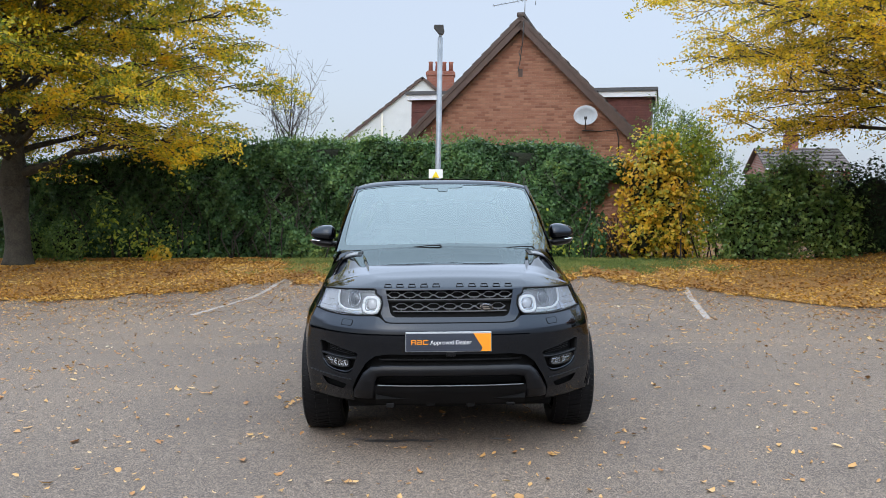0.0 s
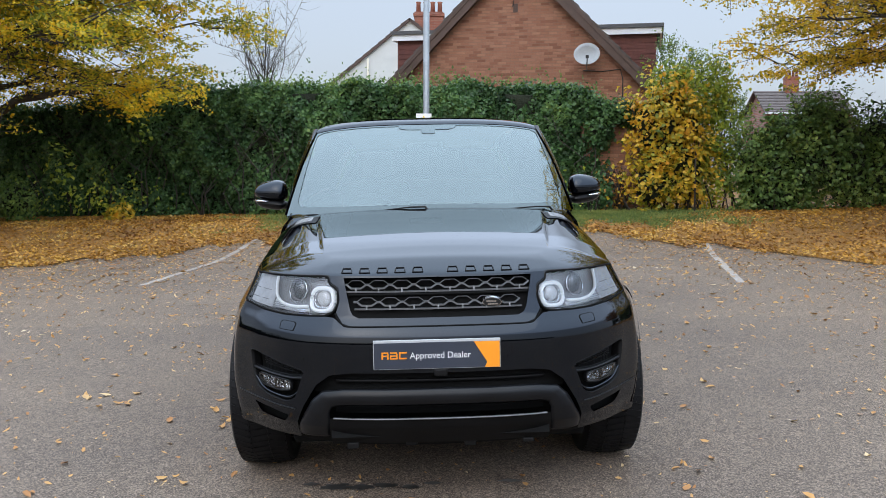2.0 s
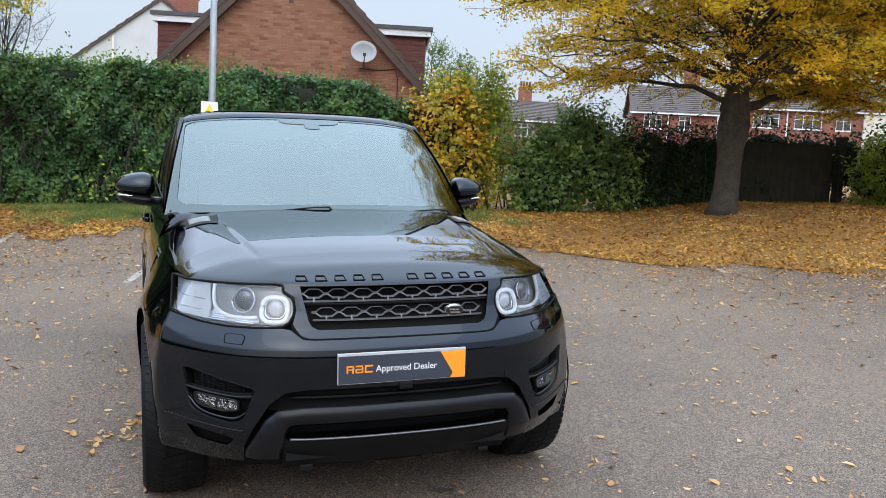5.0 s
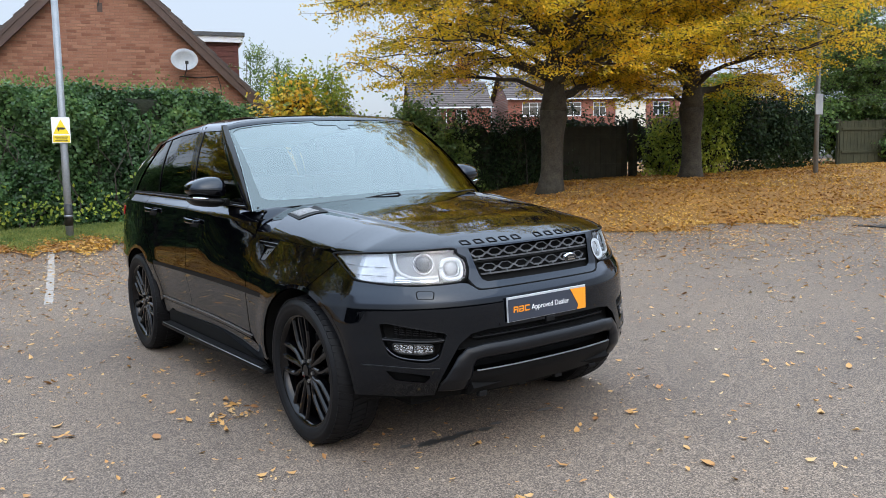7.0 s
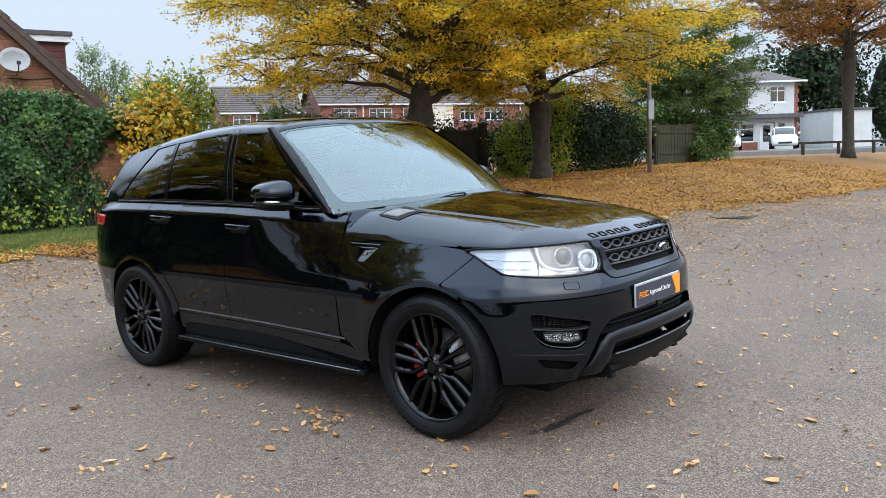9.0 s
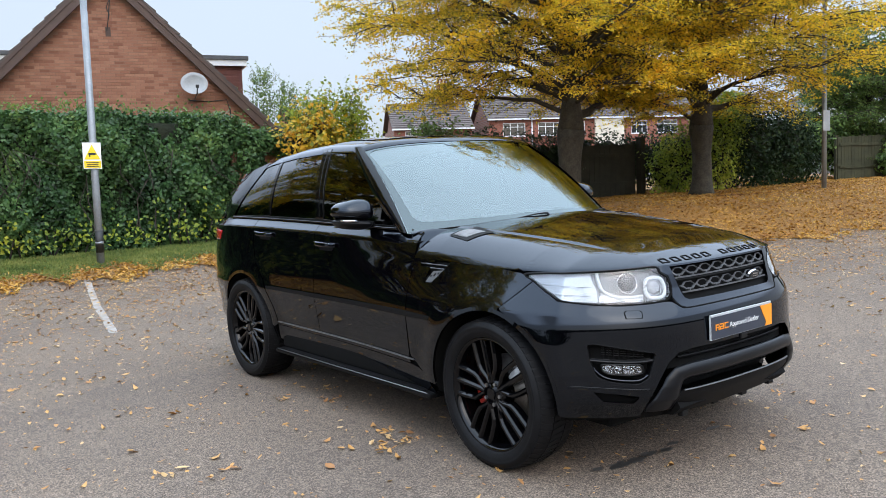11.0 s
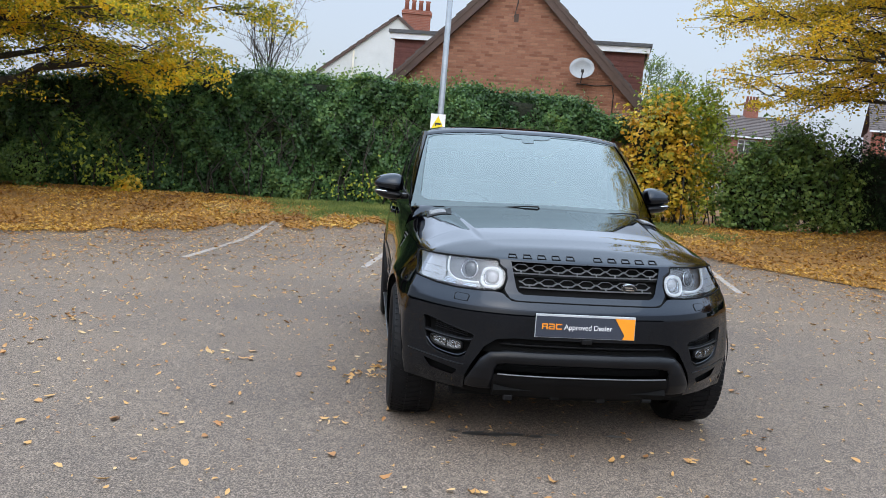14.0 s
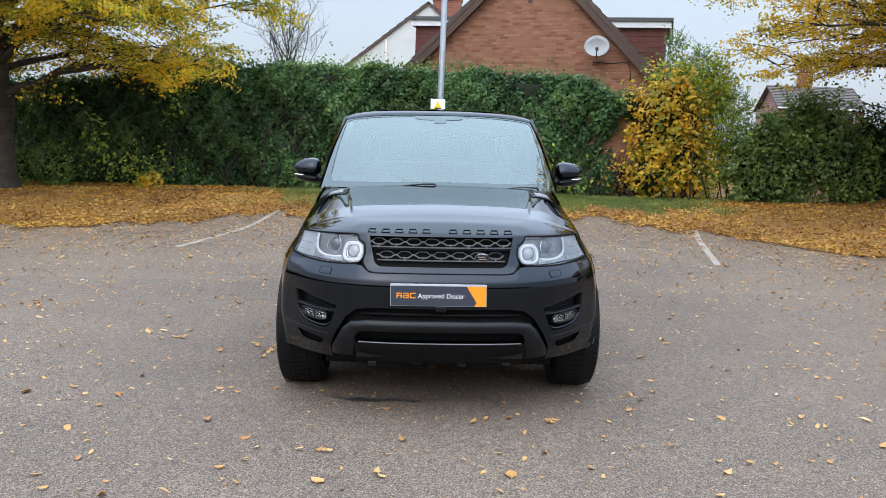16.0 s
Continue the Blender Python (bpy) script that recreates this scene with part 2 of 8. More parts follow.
RIMS = surface("gloss_black_alloy", (0.0014, 0.0014, 0.0018), (0.0024, 0.0024, 0.003), 6, 100, 0.07, 0, 0.0, 0, spec=0.32)
CHROME = surface("bright_metal", (0.55, 0.56, 0.58), (0.72, 0.73, 0.75), 10, 200, 0.16, 1.0, 0)
SILVER = surface("silvered_reflector", (0.54, 0.55, 0.57), (0.72, 0.73, 0.75), 14, 60, 0.36, 0.3, 0.15, 0.003)
FACETS = surface("faceted_reflector", (0.45, 0.46, 0.48), (0.80, 0.81, 0.83), 40, 70, 0.12, 1.0, 1.0, 0.012)
KERB = surface("kerb_concrete", (0.24, 0.235, 0.225), (0.36, 0.35, 0.335), 2, 40, 0.85, 0, 0.4, 0.004)
BOARD_EDGE = surface("board_edge_grey", (0.36, 0.37, 0.38), (0.44, 0.45, 0.46), 5, 150, 0.5)
NUTS = surface("wheel_nut_steel", (0.25, 0.25, 0.26), (0.42, 0.42, 0.43), 30, 200, 0.3, 0.9, 0)
CALIPER = surface("red_caliper_paint", (0.55, 0.02, 0.012), (0.68, 0.035, 0.02), 12, 100, 0.35)
STEEL = surface("brake_steel", (0.16, 0.15, 0.14), (0.28, 0.27, 0.26), 30, 300, 0.35, 0.9, 0.1, 0.0005)
LAMPGREY = surface("lamp_housing_grey", (0.21, 0.215, 0.225), (0.30, 0.305, 0.315), 20, 90, 0.35, 0.2, 0.1, 0.002)
LENSGREY = surface("lens_grey", (0.09, 0.10, 0.115), (0.14, 0.15, 0.165), 20, 90, 0.25, 0.3, 0, coat=1.0)
DRL = glow("daytime_light", (0.74, 0.78, 0.82), 0.28)
SCREEN = glazing("windscreen_glass", (0.36, 0.43, 0.42), 2.4, 0.0, (0.88, 1.0, 0.99))
PRIVACY = glazing("tinted_glass", (0.035, 0.04, 0.04), 1.8)
FRIT = glazing("printed_glass_border", (0.012, 0.011, 0.014), 2.0, 0.0, (0.88, 1.0, 0.99))
CLEAR = glazing("lamp_glass", (0.93, 0.95, 0.97), 1.65)
TRIM_IN = surface("cabin_black", (0.008, 0.008, 0.009), (0.014, 0.014, 0.015), 8, 120, 0.6)
NAVY = surface("board_navy", (0.030, 0.036, 0.052), (0.038, 0.045, 0.063), 3, 200, 0.35, 0, 0.0)
ORANGE = surface("board_orange", (0.82, 0.26, 0.012), (0.90, 0.31, 0.02), 3, 200, 0.35, 0, 0.0)
WHITE = surface("white_vinyl", (0.70, 0.71, 0.72), (0.80, 0.80, 0.80), 5, 150, 0.4, 0, 0.0)
AMBER = surface("lamp_red", (0.28, 0.01, 0.01), (0.38, 0.02, 0.015), 8, 60, 0.15)

TARMAC = tarmac()
LITTER = litter()
LINE = surface("worn_line_paint", (0.20, 0.18, 0.155), (0.40, 0.365, 0.33), 7, 60, 0.8, 0, 0.3, 0.003)
OIL = surface("oil_stain", (0.020, 0.019, 0.018), (0.06, 0.056, 0.052), 12, 80, 0.45, 0, 0.3, 0.003)
GRASS = foliage("grass", [(0.1, (0.065, 0.105, 0.024)), (0.5, (0.15, 0.20, 0.045)), (0.9, (0.30, 0.30, 0.085))], 1.2, 0.3)
SOIL = surface("verge_soil", (0.045, 0.05, 0.018), (0.10, 0.11, 0.035), 3, 40, 0.95, 0, 0.6, 0.02)
FALLEN = foliage("fallen_leaves", [(0.05, (0.11, 0.040, 0.012)), (0.3, (0.27, 0.115, 0.018)), (0.55, (0.44, 0.22, 0.028)), (0.8, (0.52, 0.31, 0.06)), (0.97, (0.50, 0.37, 0.16))], 0.8, 0.15, 0.6)
PALE = foliage("dry_pale_leaves", [(0.05, (0.17, 0.075, 0.03)), (0.3, (0.36, 0.165, 0.05)), (0.55, (0.50, 0.27, 0.08)), (0.8, (0.58, 0.39, 0.18)), (0.97, (0.62, 0.51, 0.33))], 2.5, 0.1, 0.6)
GOLD = foliage("golden_leaves", [(0.02, (0.08, 0.095, 0.015)), (0.22, (0.26, 0.25, 0.022)), (0.42, (0.62, 0.47, 0.03)), (0.70, (0.92, 0.62, 0.036)), (0.97, (0.80, 0.40, 0.026))], 1.35, 0.62)
GOLD_GREEN = foliage("turning_leaves", [(0.03, (0.05, 0.085, 0.012)), (0.26, (0.17, 0.21, 0.02)), (0.46, (0.42, 0.38, 0.024)), (0.68, (0.84, 0.57, 0.026)), (0.97, (0.70, 0.36, 0.02))], 1.3, 0.58)
RUST = foliage("rusty_leaves", [(0.05, (0.10, 0.07, 0.015)), (0.4, (0.30, 0.15, 0.025)), (0.75, (0.52, 0.24, 0.03)), (0.97, (0.42, 0.14, 0.02))], 1.3, 0.4)
IVY = foliage("ivy_leaves", [(0.1, (0.013, 0.036, 0.013)), (0.45, (0.043, 0.098, 0.031)), (0.75, (0.10, 0.185, 0.055)), (0.97, (0.21, 0.28, 0.07))], 0.9, 0.22, 0.42)
SHRUB = foliage("dark_shrub_leaves", [(0.1, (0.035, 0.075, 0.018)), (0.5, (0.10, 0.18, 0.036)), (0.9, (0.22, 0.31, 0.055))], 0.9, 0.38)
BUSH = foliage("bush_leaves", [(0.1, (0.038, 0.080, 0.022)), (0.5, (0.115, 0.20, 0.046)), (0.9, (0.26, 0.34, 0.075))], 1.4, 0.4)
LAUREL = foliage("evergreen_leaves", [(0.1, (0.008, 0.018, 0.008)), (0.5, (0.018, 0.036, 0.014)), (0.9, (0.048, 0.078, 0.026))], 1.4, 0.2, 0.55)
LAUREL.node_tree.nodes["Principled BSDF"].inputs["Specular IOR Level"].default_value = 0.15
LIME = foliage("lime_leaves", [(0.1, (0.085, 0.15, 0.02)), (0.5, (0.26, 0.34, 0.036)), (0.9, (0.50, 0.50, 0.055))], 0.9, 0.45)
MAPLE = foliage("yellow_shrub_leaves", [(0.08, (0.07, 0.12, 0.02)), (0.30, (0.26, 0.27, 0.028)), (0.58, (0.66, 0.44, 0.03)), (0.95, (0.62, 0.28, 0.02))], 2.0, 0.4)
IVY.node_tree.nodes["Principled BSDF"].inputs["Specular IOR Level"].default_value = 0.28
# near-black colour that paints the shade deep inside bushes and hedge
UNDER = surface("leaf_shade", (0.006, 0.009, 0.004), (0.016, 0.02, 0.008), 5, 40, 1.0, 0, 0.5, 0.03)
BARK = surface("grey_bark", (0.024, 0.021, 0.015), (0.070, 0.061, 0.045), 5, 30, 0.95, 0, 0.9, 0.02)
TWIG = surface("dark_twig", (0.030, 0.025, 0.020), (0.065, 0.055, 0.045), 8, 60, 0.9, 0, 0.3, 0.005)
CABIN = surface("grey_leather", (0.05, 0.055, 0.055), (0.085, 0.09, 0.09), 6, 80, 0.6)
MORTAR = surface("brick_mortar", (0.20, 0.110, 0.075), (0.25, 0.140, 0.096), 2, 60, 0.95)
BRICK_RED = bricks("red_brick", (0.25, 0.085, 0.052), (0.18, 0.060, 0.040), (0.24, 0.17, 0.14))
RENDER_WALL = surface("pale_render", (0.47, 0.49, 0.48), (0.58, 0.60, 0.59), 1.2, 40, 0.9, 0, 0.2, 0.004)
CREAM = surface("cream_render", (0.55, 0.50, 0.40), (0.66, 0.61, 0.50), 1.2, 40, 0.9, 0, 0.2, 0.004)
ROOF = bars("roof_tiles", (0.055, 0.045, 0.042), (0.12, 0.095, 0.085), 0.30, "Z", 0.02)
TILEHANG = bars("hung_tiles", (0.085, 0.028, 0.022), (0.135, 0.045, 0.035), 0.16, "Z", 0.012)
BARGE = surface("brown_barge_board", (0.060, 0.036, 0.028), (0.095, 0.058, 0.045), 4, 60, 0.7, 0, 0.3, 0.003)
FASCIA = surface("white_fascia", (0.62, 0.64, 0.66), (0.74, 0.76, 0.78), 3, 60, 0.6)
FELT = surface("roof_felt", (0.06, 0.06, 0.062), (0.10, 0.10, 0.102), 5, 80, 0.9)
GALV = surface("galvanised_post", (0.20, 0.22, 0.24), (0.30, 0.32, 0.34), 4, 60, 0.5, 0.5, 0.05, 0.001)
DISH = surface("dish_grey", (0.26, 0.275, 0.29), (0.35, 0.365, 0.38), 5, 80, 0.55)
YELLOW = surface("sign_yellow", (0.75, 0.56, 0.012), (0.85, 0.64, 0.02), 5, 80, 0.45)
INK = surface("sign_black", (0.012, 0.012, 0.012), (0.02, 0.02, 0.02), 5, 80, 0.5)
FENCE = surface("weathered_fence", (0.010, 0.010, 0.006), (0.030, 0.029, 0.017), 3, 50, 0.9, 0, 0.5, 0.004)
FENCE_GREEN = surface("mossy_fence", (0.022, 0.026, 0.012), (0.055, 0.054, 0.027), 2.5, 50, 0.9, 0, 0.5, 0.004)
PANE = glazing("house_pane", (0.10, 0.12, 0.14), 2.0)
NET = surface("net_curtain", (0.40, 0.42, 0.44), (0.55, 0.57, 0.58), 4, 60, 0.9)
POT = surface("clay_pot", (0.20, 0.075, 0.05), (0.30, 0.115, 0.075), 8, 60, 0.85)
CAR_WHITE = surface("white_car_paint", (0.70, 0.71, 0.72), (0.78, 0.79, 0.80), 3, 80, 0.2, coat=0.6)
ROADWAY = surface("road_grey", (0.12, 0.12, 0.122), (0.19, 0.19, 0.19), 1.5, 50, 0.9, 0, 0.3, 0.004)
IRON = surface("cast_iron", (0.02, 0.02, 0.02), (0.05, 0.048, 0.045), 10, 60, 0.6, 0.4, 0.3, 0.003)


def brick_face():
    """Single bricks: each of its own brown, some burnt dark, with a gritty face."""
    m, n, l, b = shader("brick_face")
    geo, info = n.new("ShaderNodeNewGeometry"), n.new("ShaderNodeObjectInfo")
    add = n.new("ShaderNodeMath")
    add.operation = "ADD"
    l.new(geo.outputs["Random Per Island"], add.inputs[0])
    l.new(info.outputs["Random"], add.inputs[1])
    fr = n.new("ShaderNodeMath")
    fr.operation = "FRACT"
    l.new(add.outputs[0], fr.inputs[0])
    r = ramp_node(n, [(0.0, (0.19, 0.082, 0.050)), (0.14, (0.235, 0.104, 0.064)), (0.3, (0.265, 0.122, 0.076)), (0.7, (0.29, 0.138, 0.087)), (1.0, (0.33, 0.165, 0.105))])
    l.new(fr.outputs[0], r.inputs[0])
    f = noise_node(n, l, 45.0, 4, 0.7)
    mix = n.new("ShaderNodeMix")
    mix.data_type, mix.blend_type = "RGBA", "OVERLAY"
    mix.inputs["Factor"].default_value = 0.35
    l.new(r.outputs[0], mix.inputs["A"])
    l.new(f.outputs["Fac"], mix.inputs["B"])
    l.new(mix.outputs["Result"], b.inputs["Base Color"])
    b.inputs["Roughness"].default_value = 0.92
    bump_node(n, l, b, f.outputs["Fac"], 0.4, 0.004)
    return m


BRICK_FACE = brick_face()

# ---- building helpers ----
rng = np.random.default_rng(7)


def smooth(a, b, v):
    t = np.clip((v - a) / (b - a), 0, 1)
    return t * t * (3 - 2 * t)


def rise(x, y):
    """Height of the ground: the tarmac's even fall, the verge at the back and the bank on the far side."""
    x, y = np.asarray(x, float), np.asarray(y, float)
    bank = np.clip(0.095 * (x - 5), 0, 0.56) * smooth(9.0, 14.5, y)
    back = 0.30 * smooth(13.8, 17.2, y)
    return FALL * np.clip(x, -30, 25) + np.maximum(bank, back)


def finish(bm, name, material, parent=None, label="", smooth_it=False):
    me = bpy.data.meshes.new(name)
    bm.normal_update()
    bm.to_mesh(me)
    bm.free()
    me.materials.append(material)
    if smooth_it:
        me.shade_smooth()
    ob = new(name, me)
    if parent is not None:
        ob.parent = parent
    if label:
        tagged(ob, label)
    return ob


def part(name, bm, material, parent, label="", smooth_it=False):
    return finish(bm, name, material, parent, label, smooth_it)


def solid(name, verts, faces, material, parent=None, label="", smooth_it=False):
    me = bpy.data.meshes.new(name)
    me.from_pydata([tuple(v) for v in verts], [], [tuple(f) for f in faces])
    me.materials.append(material)
    if smooth_it:
        me.shade_smooth()
    ob = new(name, me)
    if parent is not None:
        ob.parent = parent
    if label:
        tagged(ob, label)
    return ob


def thing(name, place, label, category, group="", kind="", turn=0):
    ob = new(name)
    ob.matrix_world = pose(*place, 0, 0, turn)
    ob.empty_display_size = 0.2
    return tagged(ob, label, category, group, kind)


def box(bm, x0, x1, y0, y1, z0, z1, bevel=0.0, m=None):
    made = bmesh.ops.create_cube(bm, size=1.0)["verts"]
    t = Matrix.Translation(((x0 + x1) / 2, (y0 + y1) / 2, (z0 + z1) / 2)) @ Matrix.Diagonal((x1 - x0, y1 - y0, z1 - z0, 1))
    bmesh.ops.transform(bm, matrix=(m @ t) if m else t, verts=made)
    if bevel:
        edges = {e for v in made for e in v.link_edges}
        bmesh.ops.bevel(bm, geom=list(edges), offset=bevel, segments=2, affect="EDGES", profile=0.6)
    return bm


def boxes(*items, bevel=0.0):
    bm = bmesh.new()
    for it in items:
        box(bm, *it, bevel=bevel)
    return bm


def prism(outline, depth, axis="y", bm=None):
    """A flat outline (pairs) drawn out by depth along an axis."""
    bm = bm or bmesh.new()
    def put(a, b, d):
        return {"y": (a, d, b), "x": (d, a, b), "z": (a, b, d)}[axis]
    f = [bm.verts.new(put(a, b, 0)) for a, b in outline]
    g = [bm.verts.new(put(a, b, depth)) for a, b in outline]
    k = len(f)
    bm.faces.new(f)
    bm.faces.new(g[::-1])
    for i in range(k):
        bm.faces.new((f[i], g[i], g[(i + 1) % k], f[(i + 1) % k]))
    bmesh.ops.recalc_face_normals(bm, faces=bm.faces)
    return bm


def tube_data(points, radii, sides=6):
    """Vertices and faces of a tapered tube along points."""
    pts = [Vector(p) for p in points]
    verts, faces = [], []
    ref = Vector((0, 0, 1))
    for i, p in enumerate(pts):
        d = (pts[min(i + 1, len(pts) - 1)] - pts[max(i - 1, 0)]).normalized()
        a = d.cross(ref if abs(d.z) < 0.95 else Vector((1, 0, 0))).normalized()
        b = d.cross(a)
        for k in range(sides):
            w = 2 * math.pi * k / sides
            verts.append(p + (a * math.cos(w) + b * math.sin(w)) * radii[i])
    for i in range(len(pts) - 1):
        for k in range(sides):
            q = (k + 1) % sides
            faces.append((i * sides + k, i * sides + q, (i + 1) * sides + q, (i + 1) * sides + k))
    faces.append(tuple(range(sides))[::-1])
    faces.append(tuple((len(pts) - 1) * sides + k for k in range(sides)))
    return verts, faces


def tubes(name, runs, material, parent=None, label="", sides=6):
    verts, faces = [], []
    for points, radii in runs:
        v, f = tube_data(points, radii, sides)
        n0 = len(verts)
        verts += v
        faces += [tuple(i + n0 for i in q) for q in f]
    return solid(name, verts, faces, material, parent, label, True)


def leaves(name, centres, normals, sizes, material, parent=None, label="", fold=0.25, slim=0.62):
    """Many small folded leaves, one island each."""
    c, nrm = np.asarray(centres, float), np.asarray(normals, float)
    k = len(c)
    nrm = nrm / (np.linalg.norm(nrm, axis=1, keepdims=True) + 1e-9)
    r = rng.normal(size=(k, 3))
    a = np.cross(nrm, r)
    a /= np.linalg.norm(a, axis=1, keepdims=True) + 1e-9
    b = np.cross(nrm, a)
    s = np.asarray(sizes, float)[:, None]
    v = np.empty((k, 4, 3))
    v[:, 0] = c - a * s * 0.5
    v[:, 1] = c + b * s * slim * 0.5 + nrm * s * fold * 0.5 - a * s * 0.05
    v[:, 2] = c + a * s * 0.5
    v[:, 3] = c - b * s * slim * 0.5 + nrm * s * fold * 0.5 - a * s * 0.05
    me = bpy.data.meshes.new(name)
    me.vertices.add(4 * k)
    me.vertices.foreach_set("co", v.reshape(-1))
    i = np.arange(k)[:, None] * 4
    tri = np.concatenate([i + np.array([[0, 2, 1]]), i + np.array([[0, 3, 2]])], axis=1).reshape(-1)
    me.loops.add(6 * k)
    me.loops.foreach_set("vertex_index", tri.astype(np.int32))
    me.polygons.add(2 * k)
    me.polygons.foreach_set("loop_start", np.arange(0, 6 * k, 3, dtype=np.int32))
    me.polygons.foreach_set("loop_total", np.full(2 * k, 3, dtype=np.int32))
    me.update()
    me.validate()
    me.materials.append(material)
    ob = new(name, me)
    if parent is not None:
        ob.parent = parent
    if label:
        tagged(ob, label)
    return ob


# ---- ground ----
def sheet_grid(xs, ys, lift=0.0, keep=None):
    gx, gy = np.meshgrid(xs, ys, indexing="ij")
    gz = rise(gx, gy) + lift
    verts = np.stack([gx, gy, gz], -1).reshape(-1, 3)
    m = len(ys)
    faces = []
    for i in range(len(xs) - 1):
        for j in range(m - 1):
            if keep is None or keep((xs[i] + xs[i + 1]) / 2, (ys[j] + ys[j + 1]) / 2):
                faces.append((i * m + j, (i + 1) * m + j, (i + 1) * m + j + 1, i * m + j + 1))
    return verts, faces


gxs = np.concatenate([[-900, -400, -150, -70], np.arange(-40, 46, 1.0), [60, 90, 160, 400, 900]])
gys = np.concatenate([[-900, -400, -150, -70, -40], np.arange(-20, 8, 1.0), np.arange(8, 20, 0.25), np.arange(20, 40, 1.0), [50, 70, 110, 200, 400, 900]])
v, f = sheet_grid(gxs, gys)
tagged(solid("ground", v, f, TARMAC, None, "", True), "worn grey tarmac of the car park, falling gently to one side", "ground", kind="structure")


EDGE_X = [-40, -20, -12, -8, -5.8, -4.4, -3, -1, 2, 3, 4.2, 5.0, 5.7, 7.5, 9.4, 12.3, 17, 25, 45]
EDGE_Y = [12.0, 13.0, 13.3, 13.5, 14.1, 15.0, 15.5, 15.9, 15.8, 15.4, 14.7, 13.6, 12.2, 11.2, 10.6, 10.1, 9.3, 8.2, 7.0]


def verge_edge(x):
    return np.interp(x, EDGE_X, EDGE_Y) + 0.22 * np.sin(x * 3.1) + 0.16 * np.sin(x * 7.7 + 1) + 0.1 * np.sin(x * 17.3)


def verge_sheet():
    xs = np.arange(-40, 45.1, 0.25)
    rows = []
    for w in np.linspace(0, 1, 30) ** 1.6:
        e = verge_edge(xs)
        y = e + (34 - e) * w
        rows.append(np.stack([xs, y, rise(xs, y) + (0.012 if w == 0 else 0.03)], -1))
    p = np.array(rows)
    k = len(xs)
    faces = [(r * k + i, r * k + i + 1, (r + 1) * k + i + 1, (r + 1) * k + i) for r in range(29) for i in range(k - 1)]
    return tagged(solid("verge", p.reshape(-1, 3), faces, LITTER, None, "", True), "verge and bank under drifts of golden fallen leaves", "verge", kind="structure")


verge_sheet()


def strip(name, p, q, width, material, label, lift=0.006, worn=0.35):
    """A painted line on the tarmac with a ragged, worn edge."""
    p, q = np.array(p, float), np.array(q, float)
    d = (q - p) / np.linalg.norm(q - p)
    side = np.array([-d[1], d[0]])
    n = 40
    verts, faces = [], []
    for i in range(n + 1):
        c = p + (q - p) * i / n
        wa, wb = width / 2 * (1 - worn * rng.random() * 0.5), width / 2 * (1 - worn * rng.random() * 0.5)
        for e in (c - side * wa, c + side * wb):
            verts.append((e[0], e[1], float(rise(*e)) + lift))
    for i in range(n):
        faces.append((2 * i, 2 * i + 1, 2 * i + 3, 2 * i + 2))
    return tagged(solid(name, verts, faces, material), label, "road marking", "bay lines")


for a, b in (((-1.43, 11.72), (-0.80, 16.4)), ((-3.78, 11.75), (-3.27, 16.1)), ((3.44, 11.25), (4.30, 16.1)), ((6.15, 11.4), (6.85, 14.9)), ((9.2, 11.3), (9.5, 12.6))):
    strip("bay_line", a, b, 0.10, LINE, "worn white parking bay line on the tarmac")


def stain(place, rx, ry, seed):
    r = np.random.default_rng(seed)
    k = 22
    pts = [(place[0] + math.cos(a) * rx * (0.6 + 0.6 * r.random()), place[1] + math.sin(a) * ry * (0.6 + 0.6 * r.random())) for a in np.linspace(0, 2 * math.pi, k, endpoint=False)]
    verts = [(x, y, float(rise(x, y)) + 0.004) for x, y in pts]
    return tagged(solid("oil_stain", verts, [tuple(range(k))], OIL), "dark damp oil stain on tarmac", "stain", "stains")


for i, (p, rx, ry) in enumerate([((-0.40, 5.41), 0.075, 0.04), ((-0.28, 5.40), 0.07, 0.035), ((-0.17, 5.42), 0.06, 0.03), ((-0.05, 5.40), 0.05, 0.025), ((0.05, 5.44), 0.04, 0.02), ((0.42, 5.46), 0.06, 0.02), ((-0.52, 5.44), 0.04, 0.02)]):
    stain(p, rx, ry, i)

drain = thing("drain_cover", (10.6, 9.35, float(rise(10.6, 9.35))), "dark iron drain cover set in the tarmac", "drain cover")
part("frame", boxes((-0.3, 0.3, -0.3, -0.25, 0, 0.012), (-0.3, 0.3, 0.25, 0.3, 0, 0.012), (-0.3, -0.25, -0.25, 0.25, 0, 0.012), (0.25, 0.3, -0.25, 0.25, 0, 0.012)), IRON, drain)
part("grate", boxes(*[(-0.25, 0.25, -0.23 + 0.07 * i, -0.19 + 0.07 * i, 0, 0.010) for i in range(7)]), IRON, drain)


def on_ground(x, y, lift):
    return np.stack([x, y, rise(x, y) + lift], -1)


